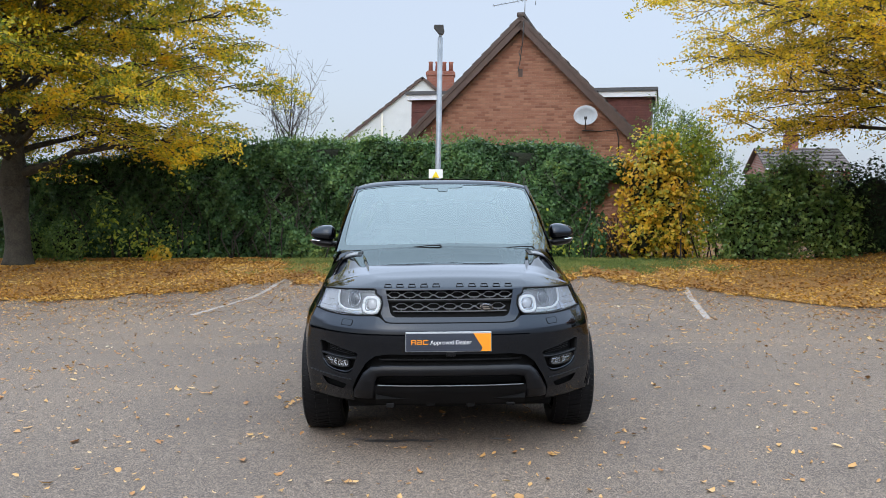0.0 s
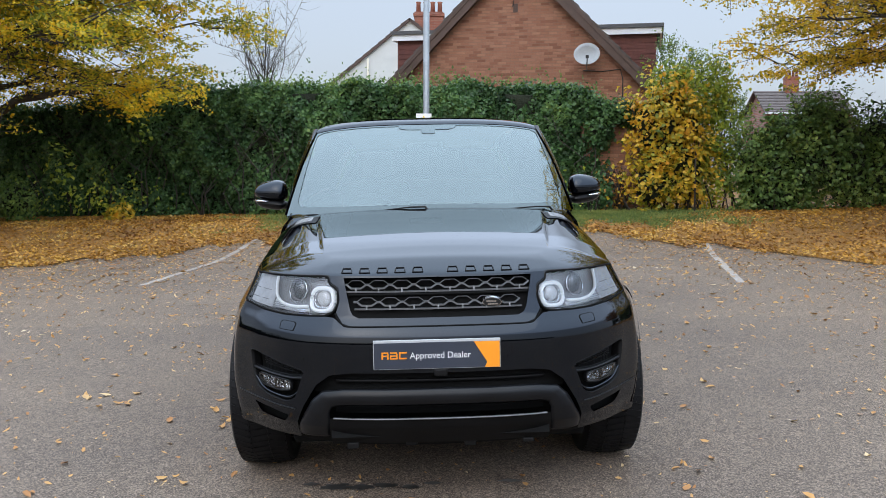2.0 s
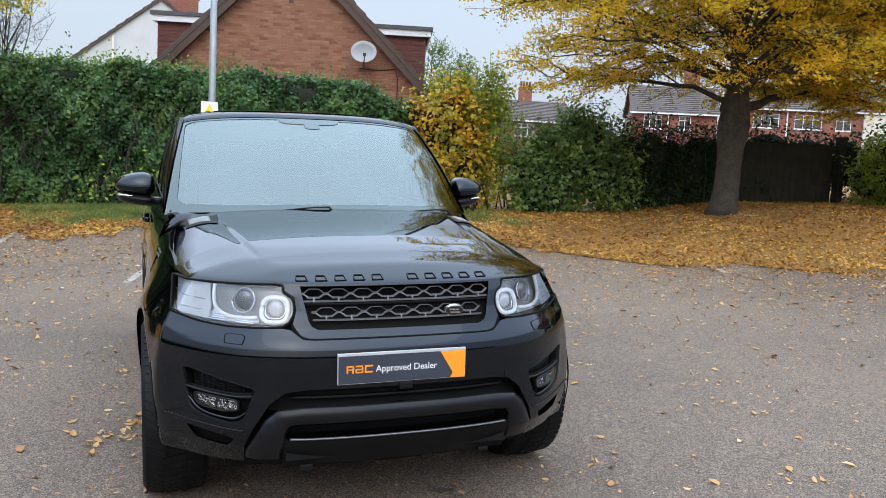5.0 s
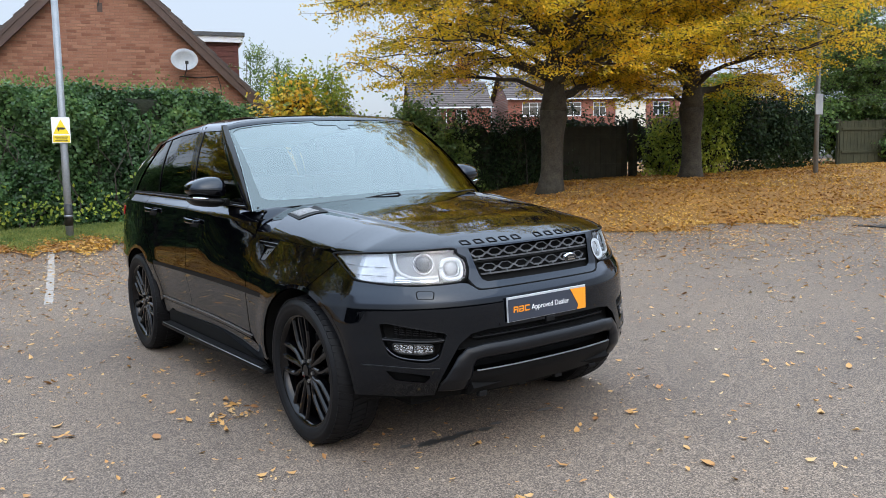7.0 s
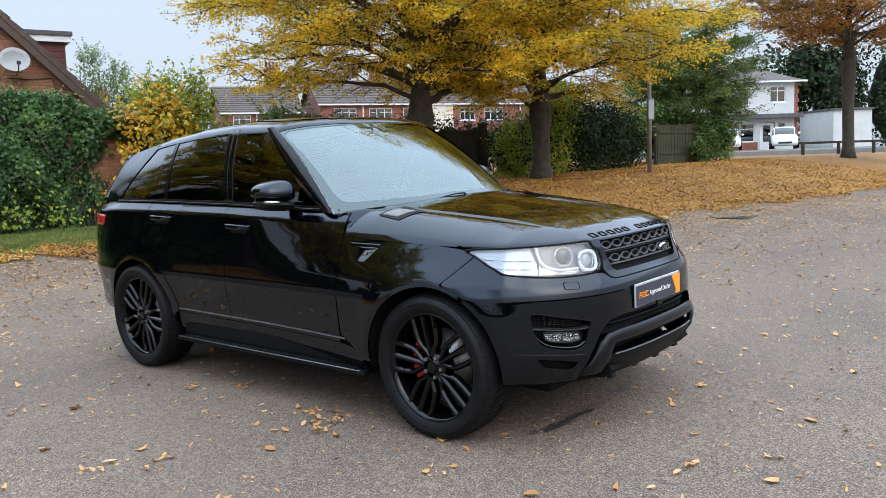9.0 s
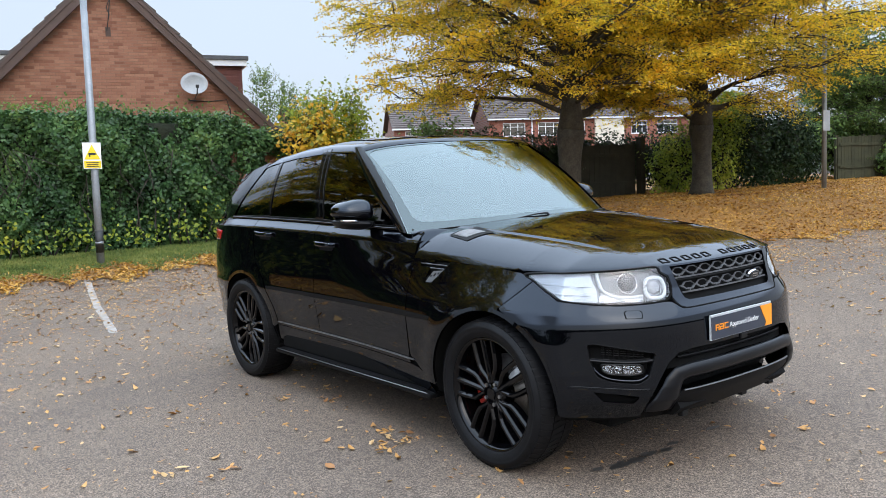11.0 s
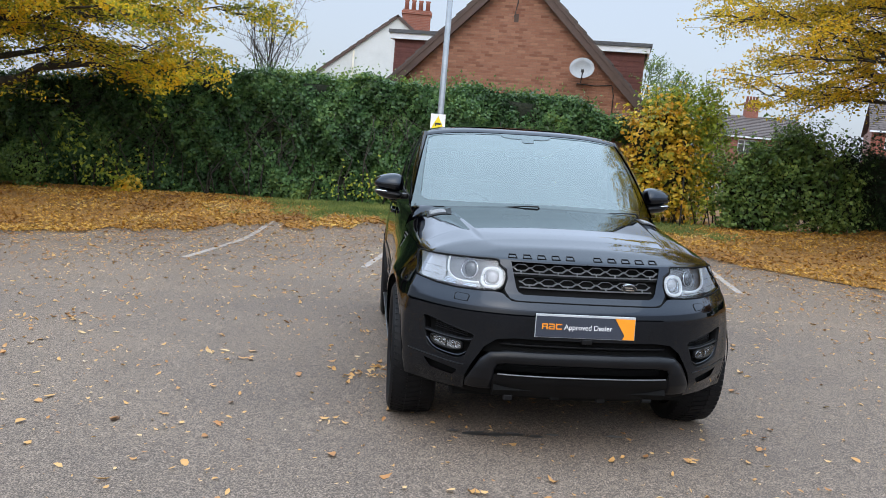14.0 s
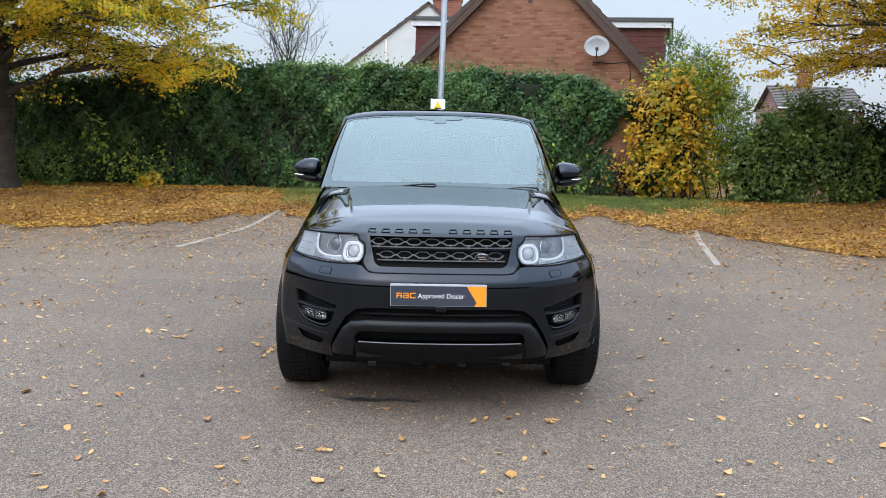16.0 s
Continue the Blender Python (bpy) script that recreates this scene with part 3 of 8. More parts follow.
def curled_leaves(name, centres, normals, sizes, material):
    """Dry fallen leaves: pointed ovals, folded along the rib and curled at the ends."""
    c, nr = np.asarray(centres, float), np.asarray(normals, float)
    k = len(c)
    nr = nr / np.linalg.norm(nr, axis=1, keepdims=True)
    a = np.cross(nr, rng.normal(size=(k, 3)))
    a /= np.linalg.norm(a, axis=1, keepdims=True)
    b = np.cross(nr, a)
    s = np.asarray(sizes, float)
    slim, fold, bend = rng.uniform(0.28, 0.62, k), rng.uniform(-0.05, 0.32, k), rng.uniform(-0.05, 0.30, k)
    shape = ((-0.5, 0, 0, 1), (-0.22, 1, 1, 0), (-0.22, 0, 0, 0.1), (-0.22, -1, 1, 0), (0.18, 0.86, 1, 0), (0.18, 0, 0, 0.1), (0.18, -0.86, 1, 0), (0.5, 0.08, 0, 1))
    v = np.empty((k, 8, 3))
    for i, (u, w, e, t) in enumerate(shape):
        wob = rng.uniform(0.8, 1.2, k)
        v[:, i] = c + a * (s * u)[:, None] + b * (s * w * 0.5 * slim * wob)[:, None] + nr * (s * (e * fold * 0.5 + t * bend * wob))[:, None]
    tri = np.array([(0, 2, 1), (0, 3, 2), (1, 2, 5), (1, 5, 4), (2, 3, 6), (2, 6, 5), (4, 5, 7), (5, 6, 7)])
    idx = (np.arange(k)[:, None, None] * 8 + tri[None]).reshape(-1)
    me = bpy.data.meshes.new(name)
    me.vertices.add(8 * k)
    me.vertices.foreach_set("co", v.reshape(-1))
    me.loops.add(24 * k)
    me.loops.foreach_set("vertex_index", idx.astype(np.int32))
    me.polygons.add(8 * k)
    me.polygons.foreach_set("loop_start", np.arange(0, 24 * k, 3, dtype=np.int32))
    me.polygons.foreach_set("loop_total", np.full(8 * k, 3, dtype=np.int32))
    me.update()
    me.validate()
    me.materials.append(material)
    return new(name, me)


def scatter():
    # the drift on the verge
    n = 68000
    x = rng.uniform(-15, 24, n)
    e = verge_edge(x)
    y = e - 0.25 + (20.2 - e) * rng.random(n) ** 1.25
    bare = 0.88 * smooth(-4.6, -1.2, x + 0.5 * np.sin(y * 2.3)) * (1 - smooth(3.2, 5.2, x)) * smooth(15.9, 17.3, y + 0.35 * np.sin(x * 2.7))
    keep = rng.random(n) > bare
    x, y = x[keep], y[keep]
    nr = rng.normal(size=(len(x), 3)) * 0.45 + (0, 0, 1)
    tagged(leaves("fallen_leaf_drift", on_ground(x, y, 0.04), nr, rng.uniform(0.04, 0.078, len(x)), FALLEN), "deep drift of golden fallen leaves on the verge", "leaves", kind="stuff")
    # singles blown over the tarmac, thinning out from the trees
    n = 52000
    x = rng.uniform(-14, 16, n)
    back = rng.exponential(2.3, n)
    y = verge_edge(x) - back
    far = rng.random(n) < 0.30
    y = np.where(far, rng.uniform(-1, 13, n), y)
    keep = (y > -3)
    x, y = x[keep], y[keep]
    parts = [np.stack([x, y], -1)]
    for cx, cy, k, s in ((0.3, 15.3, 260, 0.9), (-1.6, 15.3, 200, 0.7), (1.8, 15.2, 200, 0.6), (-2.9, 14.9, 160, 0.6), (1.1, 13.6, 60, 0.5), (-2.2, 12.2, 50, 0.6), (0.7, 14.4, 80, 0.5), (5.2, 11.2, 40, 0.5), (-5.5, 10.5, 60, 0.7), (-7, 9.5, 60, 0.9)):
        parts.append(rng.normal(size=(k, 2)) * (s, s * 0.7) + (cx, cy))
    p = np.concatenate(parts)
    nr = rng.normal(size=(len(p), 3)) * 0.2 + (0, 0, 1)
    size = np.clip(rng.gamma(3, 0.0098, len(p)), 0.012, 0.085)
    tagged(curled_leaves("fallen_leaf_scatter", on_ground(p[:, 0], p[:, 1], 0.008), nr, size, PALE), "loose fallen leaves scattered over the tarmac", "leaves", kind="stuff")
    # small heaps that the wind has swept together
    heaps = [rng.normal(size=(k, 2)) * (s, s * 0.7) + (cx, cy) for cx, cy, k, s in ((-1.03, 6.62, 26, 0.12), (-1.10, 6.45, 20, 0.09), (-2.03, 6.73, 9, 0.07), (-2.22, 6.94, 7, 0.09), (-0.9, 7.65, 7, 0.06), (-1.14, 7.87, 6, 0.05), (-3.85, 7.92, 22, 0.20), (-3.5, 7.8, 22, 0.16), (-2.11, 9.6, 14, 0.16), (-2.6, 13.9, 30, 0.5), (0.12, 13.5, 70, 0.45), (0.2, 14.7, 120, 0.5), (2.54, 6.79, 5, 0.06), (1.3, 5.6, 4, 0.07), (0.71, 5.15, 4, 0.06), (-0.46, 4.57, 4, 0.05), (-1.21, 5.5, 4, 0.07), (-4.9, 11.7, 26, 0.4), (-3.6, 8.8, 16, 0.3))]
    p = np.concatenate(heaps)
    nr = rng.normal(size=(len(p), 3)) * 0.28 + (0, 0, 1)
    tagged(curled_leaves("fallen_leaf_heap", on_ground(p[:, 0], p[:, 1], 0.012), nr, rng.uniform(0.025, 0.058, len(p)), PALE), "little heaps of golden-brown leaves on the tarmac", "leaves", kind="stuff")


scatter()


def grass_cover(x, y):
    """How thick the grass grows: full before the hedge, thinning raggedly into the leaves."""
    return smooth(-4.4, -2.2, x + 0.6 * np.sin(y * 2.1) + 0.3 * np.sin(x * 5)) * (1 - smooth(3.9, 5.6, x + 0.4 * np.sin(y * 3))) * smooth(15.9, 16.9, y + 0.25 * np.sin(x * 4) + 0.2 * np.sin(x * 9.1))


def grass_strip():
    n = 46000
    x, y = rng.uniform(-5, 6, n), rng.uniform(15.7, 19.4, n)
    keep = rng.random(n) < grass_cover(x, y)
    x, y = x[keep], y[keep]
    nr = rng.normal(size=(len(x), 3)) * (1, 1, 0.15)
    tagged(leaves("grass", on_ground(x, y, 0.05), nr, rng.uniform(0.06, 0.13, len(x)), GRASS, fold=0.1, slim=0.16), "short rough green grass at the foot of the hedge", "grass", kind="stuff")
    xs, ys = np.arange(-4.4, 5.4, 0.08), np.arange(16.0, 19.61, 0.08)
    v, f = sheet_grid(xs, ys, 0.036, lambda a, b: grass_cover(a, b) + 0.35 * math.sin(a * 13 + b * 7) * math.sin(b * 17 - a * 5) > 0.62)
    tagged(solid("grass_verge", v, f, SOIL), "strip of grassy soil before the hedge", "verge", kind="structure")


grass_strip()


# ---- plants ----
def mass(name, lumps, count, size, material, label, category, stems=0, core=True, spread=0.16, parent=None, shoots=0, reach=0.45):
    """A bush: uneven lumps (x, y, z, rx, ry, rz) clad in single leaves, over stems and a near-black core that stands in
    for inner shade.
    """
    first = lumps[0]
    base = (first[0], first[1], float(rise(first[0], first[1])))
    root = thing(name, base, label, category)
    weights = np.array([l[3] * l[5] for l in lumps])
    pick = rng.choice(len(lumps), count, p=weights / weights.sum())
    L = np.array(lumps)[pick]
    d = rng.normal(size=(count, 3))
    d[:, 1] = np.where(rng.random(count) < 0.72, -np.abs(d[:, 1]), d[:, 1])
    d /= np.linalg.norm(d, axis=1, keepdims=True)
    bump = 1 + spread * np.sin(d[:, 0] * 9 + L[:, 0] * 5) * np.cos(d[:, 2] * 8 + L[:, 2] * 3)
    rad = (1 - rng.exponential(0.15, count)) * bump + rng.normal(size=count) * 0.06
    rad = np.where(rng.random(count) < 0.16, rad + rng.exponential(0.13, count), rad)
    p = L[:, :3] + d * rad[:, None] * L[:, 3:6]
    ok = p[:, 2] > rise(p[:, 0], p[:, 1]) + 0.03
    p, d = p[ok], d[ok]
    if shoots:
        sp, sd, runs = [], [], []
        for _ in range(shoots):
            l = lumps[rng.integers(len(lumps))]
            v = rng.normal(size=3) * (1, 0.8, 0.7) + (0, -0.3, 0.55)
            v /= np.linalg.norm(v)
            a = np.array(l[:3]) + v * np.array(l[3:6]) * 0.72
            n = rng.integers(10, 22)
            b = a + v * reach * rng.uniform(0.5, 1.3) + (0, -0.05, 0.05)
            t = rng.random((n, 1))
            sp.append(a + (b - a) * t + rng.normal(size=(n, 3)) * size * 0.55)
            sd.append(np.tile(v, (n, 1)))
            runs.append(([a - base, b - base], [0.006, 0.002]))
        sp, sd = np.concatenate(sp), np.concatenate(sd)
        ok = sp[:, 2] > rise(sp[:, 0], sp[:, 1]) + 0.03
        p, d = np.concatenate([p, sp[ok]]), np.concatenate([d, sd[ok]])
        tagged(tubes("shoot", runs, TWIG, root, sides=3), kind="stuff")
    nr = d * 0.8 + rng.normal(size=d.shape) * 0.55 + (0, 0, 0.35)
    leaves("foliage", p - np.array(base), nr, rng.uniform(0.6, 1.25, len(p)) * size, material, root, slim=0.7)
    # lumpy shell whose near-black colour stands in for the bush's inner shade
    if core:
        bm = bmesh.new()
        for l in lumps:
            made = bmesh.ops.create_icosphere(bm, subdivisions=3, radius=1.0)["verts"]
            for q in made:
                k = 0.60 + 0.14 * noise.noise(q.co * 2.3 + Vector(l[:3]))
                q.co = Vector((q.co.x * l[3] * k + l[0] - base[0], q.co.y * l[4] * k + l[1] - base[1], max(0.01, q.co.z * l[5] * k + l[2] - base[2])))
        part("shade_core", bm, UNDER, root, "", True)
    if stems:
        runs = []
        for _ in range(stems):
            l = lumps[rng.integers(len(lumps))]
            a = np.array([l[0] + rng.normal() * 0.3 - base[0], l[1] + rng.normal() * 0.2 - base[1], 0])
            b = np.array([l[0] + rng.normal() * l[3] * 0.5 - base[0], l[1] - l[4] * 0.4 - base[1], l[2] + l[5] * 0.8 - base[2]])
            m = (a + b) / 2 + rng.normal(size=3) * 0.12
            runs.append(([a, m, b], [0.02, 0.014, 0.005]))
        tagged(tubes("stem_tangle", runs, TWIG, root, sides=4), kind="stuff")
    return root


def hedge_face(x):
    return 18.75 + 0.118 * (3 - x)


def hedge_top(x):
    return np.interp(x, [-14, -9, -6.3, -3, 0, 2.2, 3.2, 4.1], [2.3, 2.5, 2.92, 2.95, 2.98, 2.86, 2.62, 2.55])


def ivy_hedge():
    root = thing("ivy_hedge", (-5, float(hedge_face(-5)), float(rise(-5, 19.5))), "tall dense dark-green ivy hedge over a garden wall", "hedge")
    o = np.array(root.matrix_world.translation)
    n = 108000
    x = rng.uniform(-14.5, 3.25, n)
    top, low = hedge_top(x), rise(x, hedge_face(x)) + 0.02
    lump = 0.16 * np.sin(x * 2.1) * np.cos(x * 0.9 + 1) + 0.10 * np.sin(x * 5.3)
    u = rng.random(n)
    on_top = u < 0.24
    z = np.where(on_top, top + rng.normal(size=n) * 0.07 + lump * 0.5, low + (top - low) * rng.random(n))
    bul = 0.11 * np.sin(z * 3.3 + x * 1.7) + 0.13 * np.sin(x * 2.6 - z * 1.9) + 0.09 * np.sin(x * 7 + z * 5) + 0.06 * np.sin(x * 15 - z * 11)
    depth = np.where(on_top, rng.random(n) * 1.3, rng.exponential(0.15, n))
    y = hedge_face(x) + depth - bul + 0.25 * smooth(-0.5, 0.1, z - top)
    ny = np.where(on_top, -0.3, -1.0)
    nr = np.stack([np.zeros(n), ny, np.where(on_top, 0.9, 0.25)], -1) + rng.normal(size=(n, 3)) * 0.62
    leaves("foliage", np.stack([x, y, z], -1) - o, nr, rng.uniform(0.05, 0.105, n), IVY, root, slim=0.85)
    # loose shoots on the crest
    m = 2600
    sx = rng.uniform(-14, 3.2, m)
    sp = np.stack([sx, hedge_face(sx) + rng.random(m) * 0.9, hedge_top(sx) + 0.08 + rng.exponential(0.09, m)], -1)
    leaves("crest_growth", sp - o, rng.normal(size=(m, 3)) + (0, -0.4, 0.3), rng.uniform(0.05, 0.09, m), SHRUB, root)
    # yellowing brambles low down
    m = 700
    cx = rng.choice([-7.6, -6.9, -2.4, -1.4, -0.6, 0.4, 1.3, 2.1, -9.3], m)
    sx = np.clip(cx + rng.normal(size=m) * 0.4, -11, 3.1)
    zz = rise(sx, hedge_face(sx)) + 0.15 + np.abs(rng.normal(size=m)) * 0.36
    sp = np.stack([sx, hedge_face(sx) - 0.16 - rng.random(m) * 0.12, zz], -1)
    tagged(leaves("bramble", sp - o, rng.normal(size=(m, 3)) * 0.5 + (0, -1, 0.3), rng.uniform(0.06, 0.11, m), LIME, root), "yellow-green bramble leaves", kind="stuff")
    # dark shell behind the ivy: shade between the leaves, put in as colour
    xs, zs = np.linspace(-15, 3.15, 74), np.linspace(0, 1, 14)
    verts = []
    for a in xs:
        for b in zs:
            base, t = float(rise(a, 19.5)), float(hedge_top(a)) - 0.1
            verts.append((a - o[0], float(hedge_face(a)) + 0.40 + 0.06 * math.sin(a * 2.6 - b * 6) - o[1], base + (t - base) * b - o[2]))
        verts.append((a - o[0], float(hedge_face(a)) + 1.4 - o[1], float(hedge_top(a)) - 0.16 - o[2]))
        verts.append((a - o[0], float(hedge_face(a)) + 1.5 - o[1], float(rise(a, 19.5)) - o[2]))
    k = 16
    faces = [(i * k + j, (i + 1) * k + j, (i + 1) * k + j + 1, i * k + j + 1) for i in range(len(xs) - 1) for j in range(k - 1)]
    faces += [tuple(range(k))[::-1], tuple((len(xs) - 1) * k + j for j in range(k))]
    solid("shade_core", verts, faces, UNDER, root, "", True)
    # old stems clinging to it
    runs = []
    for _ in range(60):
        a = rng.uniform(-13, 2.9)
        f0 = float(hedge_face(a)) - 0.04
        z0 = float(rise(a, 19.5))
        pts = [(a + rng.normal() * 0.12 * k - o[0], f0 + rng.normal() * 0.05 - o[1], z0 + 0.5 * k - o[2]) for k in range(5)]
        runs.append((pts, [0.018, 0.015, 0.012, 0.009, 0.005]))
    tagged(tubes("stem_tangle", runs, TWIG, root, sides=4), kind="stuff")
    return root


ivy_hedge()

def brick_mesh(name, w, h, d, bevel=0.004):
    """One brick, its face towards -y, with eased edges."""
    verts = [(0, 0, 0), (w, 0, 0), (w, 0, h), (0, 0, h), (bevel, -d, bevel), (w - bevel, -d, bevel), (w - bevel, -d, h - bevel), (bevel, -d, h - bevel)]
    faces = [(4, 5, 6, 7), (0, 1, 5, 4), (1, 2, 6, 5), (2, 3, 7, 6), (3, 0, 4, 7)]
    me = bpy.data.meshes.new(name)
    me.from_pydata(verts, [], faces)
    me.materials.append(BRICK_FACE)
    return me, verts, faces


def lay_bricks(parent, x0, x1, z0, z1, y, keep=lambda x, z: True, single=lambda x, z: True, limit=300):
    """Stretcher courses on a mortar wall: the nearest bricks singly, the rest as one body."""
    whole, verts, faces = brick_mesh("brick", 0.215, 0.065, 0.006)
    joined, jf, count = [], [], 0
    for row in range(int((z1 - z0) / 0.075)):
        z = z0 + row * 0.075
        x = x0 - (0.1125 if row % 2 else 0)
        while x < x1:
            if keep(x, z) and keep(x + 0.215, z + 0.065) and keep(x, z + 0.065) and keep(x + 0.215, z):
                if single(x, z) and count < limit:
                    ob = new("brick", whole)
                    ob.parent = parent
                    ob.location = (x + 0.005, y, z + 0.005)
                    count += 1
                else:
                    n0 = len(joined)
                    joined += [(a + x + 0.005, b + y, c + z + 0.005) for a, b, c in verts]
                    jf += [tuple(i + n0 for i in f) for f in faces]
            x += 0.225
    if joined:
        tagged(solid("brickwork", joined, jf, BRICK_FACE, parent), kind="stuff")


# brick garden wall and pier that the ivy leaves bare
pier = thing("garden_wall", (3.35, 19.0, float(rise(3.35, 19))), "bare brown brick end of the garden wall", "wall", kind="structure")
part("wall", boxes((-0.7, 1.0, 0.0, 0.22, -0.1, 1.78)), MORTAR, pier)
lay_bricks(pier, -0.7, 1.0, 0.0, 1.76, 0.0, keep=lambda x, z: -0.7 < x < 1.01)
part("coping", boxes((-0.72, 1.02, -0.03, 0.25, 1.78, 1.85), bevel=0.008), BRICK_RED, pier)
mass("ivy_overhang", [(3.35, 18.95, 2.42, 0.5, 0.3, 0.3), (3.9, 18.95, 2.36, 0.45, 0.3, 0.26), (3.0, 18.85, 2.1, 0.3, 0.25, 0.5)], 2600, 0.09, IVY, "ivy hanging over the top of the brick wall", "ivy")
mass("dry_stalks", [(3.3, 18.75, 0.9, 0.34, 0.2, 0.55)], 260, 0.07, FALLEN, "dry brown stalks before the brick wall", "weeds", stems=22, core=False)

mass("yellow_shrub", [(4.4, 18.6, 1.45, 0.75, 0.55, 1.05), (4.1, 18.55, 2.1, 0.62, 0.5, 0.72), (4.75, 18.6, 1.2, 0.5, 0.5, 0.85), (4.35, 18.6, 2.55, 0.5, 0.45, 0.45), (4.0, 18.5, 0.95, 0.5, 0.45, 0.6), (4.7, 18.6, 2.1, 0.45, 0.45, 0.5)], 3600, 0.105, MAPLE, "tall shrub with large yellow autumn leaves", "shrub", stems=18, spread=0.36, shoots=170, reach=0.5)
mass("lime_sapling", [(4.9, 18.95, 2.75, 0.65, 0.45, 0.6), (5.35, 18.95, 2.9, 0.4, 0.4, 0.6), (4.45, 18.95, 2.95, 0.5, 0.4, 0.35), (5.45, 18.9, 2.1, 0.4, 0.4, 0.8), (5.3, 18.75, 1.2, 0.4, 0.35, 0.7)], 3400, 0.085, LIME, "light green sapling rising behind the yellow shrub", "shrub", stems=16, core=False, shoots=150, reach=0.45)
mass("willow_tree", [(6.2, 24.8, 3.0, 0.75, 0.6, 1.1), (5.75, 24.8, 3.95, 0.28, 0.3, 0.85), (6.5, 24.8, 3.65, 0.3, 0.3, 0.7), (7.1, 24.8, 2.9, 0.4, 0.4, 0.7), (7.7, 24.9, 2.5, 0.45, 0.5, 0.7)], 5600, 0.06, BUSH, "slender green tree behind the shrubs", "tree", stems=16, core=False, shoots=200, reach=0.4)
mass("green_shrub", [(7.2, 18.6, 1.5, 1.0, 0.65, 0.95), (6.3, 18.55, 1.2, 0.75, 0.55, 0.9), (7.9, 18.6, 1.35, 0.75, 0.6, 0.95), (7.0, 18.55, 2.0, 0.5, 0.45, 0.5), (7.6, 18.5, 2.1, 0.45, 0.4, 0.55), (6.5, 18.5, 0.8, 0.9, 0.5, 0.55), (8.4, 18.6, 1.2, 0.5, 0.5, 0.8), (6.0, 18.4, 1.5, 0.4, 0.35, 0.5), (6.6, 18.6, 1.9, 0.55, 0.42, 0.5), (7.3, 18.6, 2.3, 0.5, 0.42, 0.5)], 12000, 0.092, BUSH, "broad mid-green shrub at the back of the verge", "shrub", stems=12, spread=0.3, shoots=220, reach=0.6)
mass("dark_hedge", [(x, 18.9 + 0.08 * math.sin(x * 4), 1.62 + 0.05 * math.sin(x * 3), 0.72, 0.5, 1.08 + 0.06 * math.sin(x * 5)) for x in np.arange(8.6, 12.1, 0.6)] + [(x, 18.85, 0.98, 0.7, 0.45, 0.5) for x in np.arange(8.2, 12.3, 0.8)], 17000, 0.075, LAUREL, "dark clipped hedge beside the fence", "hedge", stems=10, spread=0.1, shoots=110, reach=0.2)
mass("low_bush", [(-10.0, 18.9, 0.5, 0.5, 0.4, 0.45), (-9.2, 18.95, 0.55, 0.5, 0.4, 0.5)], 2200, 0.08, SHRUB, "low green bush at the foot of the hedge", "bush")
mass("low_bush", [(-7.0, 18.9, 0.25, 0.3, 0.3, 0.25)], 260, 0.12, MAPLE, "small yellow bush at the foot of the hedge", "bush", core=False)
mass("climbing_sprays", [(-8.15, 18.75, 1.35, 0.35, 0.15, 0.45), (-6.4, 18.75, 1.9, 0.22, 0.12, 0.25), (-7.6, 18.75, 0.6, 0.5, 0.2, 0.35)], 170, 0.11, LIME, "yellowing climber sprays in the hedge", "climber", core=False)
mass("laurel_bush", [(17.4, 17.2, 2.1, 1.2, 0.8, 1.1), (18.8, 17.2, 2.2, 1.2, 0.8, 1.15), (19.9, 17.4, 1.9, 0.9, 0.7, 0.95)], 9500, 0.105, LAUREL, "dark evergreen laurel bush by the fence", "bush", stems=8)
mass("thin_shrub", [(15.0, 17.6, 1.8, 0.9, 0.6, 0.95), (16.0, 17.4, 1.8, 0.8, 0.6, 0.95), (16.4, 17.3, 2.6, 0.9, 0.5, 0.6), (14.5, 17.9, 1.5, 0.5, 0.4, 0.7)], 7500, 0.09, LIME, "yellow-green shrub beside the gateway", "shrub", stems=26, spread=0.3, shoots=120, reach=0.6)
mass("back_hedge", [(x, 20.0, 1.9, 1.1, 0.6, 1.0 + 0.15 * math.sin(x * 3)) for x in np.arange(13.2, 22.5, 1.3)], 9000, 0.10, LAUREL, "overgrown dark hedge behind the bank", "hedge")
mass("boundary_bush", [(22.0, 17.6, 2.2, 0.9, 0.6, 0.95), (23.4, 17.6, 2.3, 1.0, 0.6, 1.0), (24.8, 17.5, 2.1, 0.8, 0.6, 0.9)], 5200, 0.11, SHRUB, "ragged green bush behind the fence panels", "bush", stems=8, shoots=70)
mass("corner_bush", [(23.6, 16.2, 1.95, 0.6, 0.45, 0.75), (24.3, 16.0, 1.9, 0.55, 0.45, 0.72), (24.0, 16.0, 2.4, 0.45, 0.4, 0.45), (23.2, 16.3, 1.6, 0.6, 0.4, 0.4)], 3600, 0.10, SHRUB, "rough green bush over the end of the fence", "bush", stems=6, shoots=60, reach=0.5)
mass("lime_bush", [(17.6, 18.2, 3.3, 1.0, 0.7, 0.55), (16.8, 18.2, 2.9, 0.7, 0.6, 0.5)], 2400, 0.12, LIME, "bright lime bush above the dark laurel", "bush", stems=8, core=False)


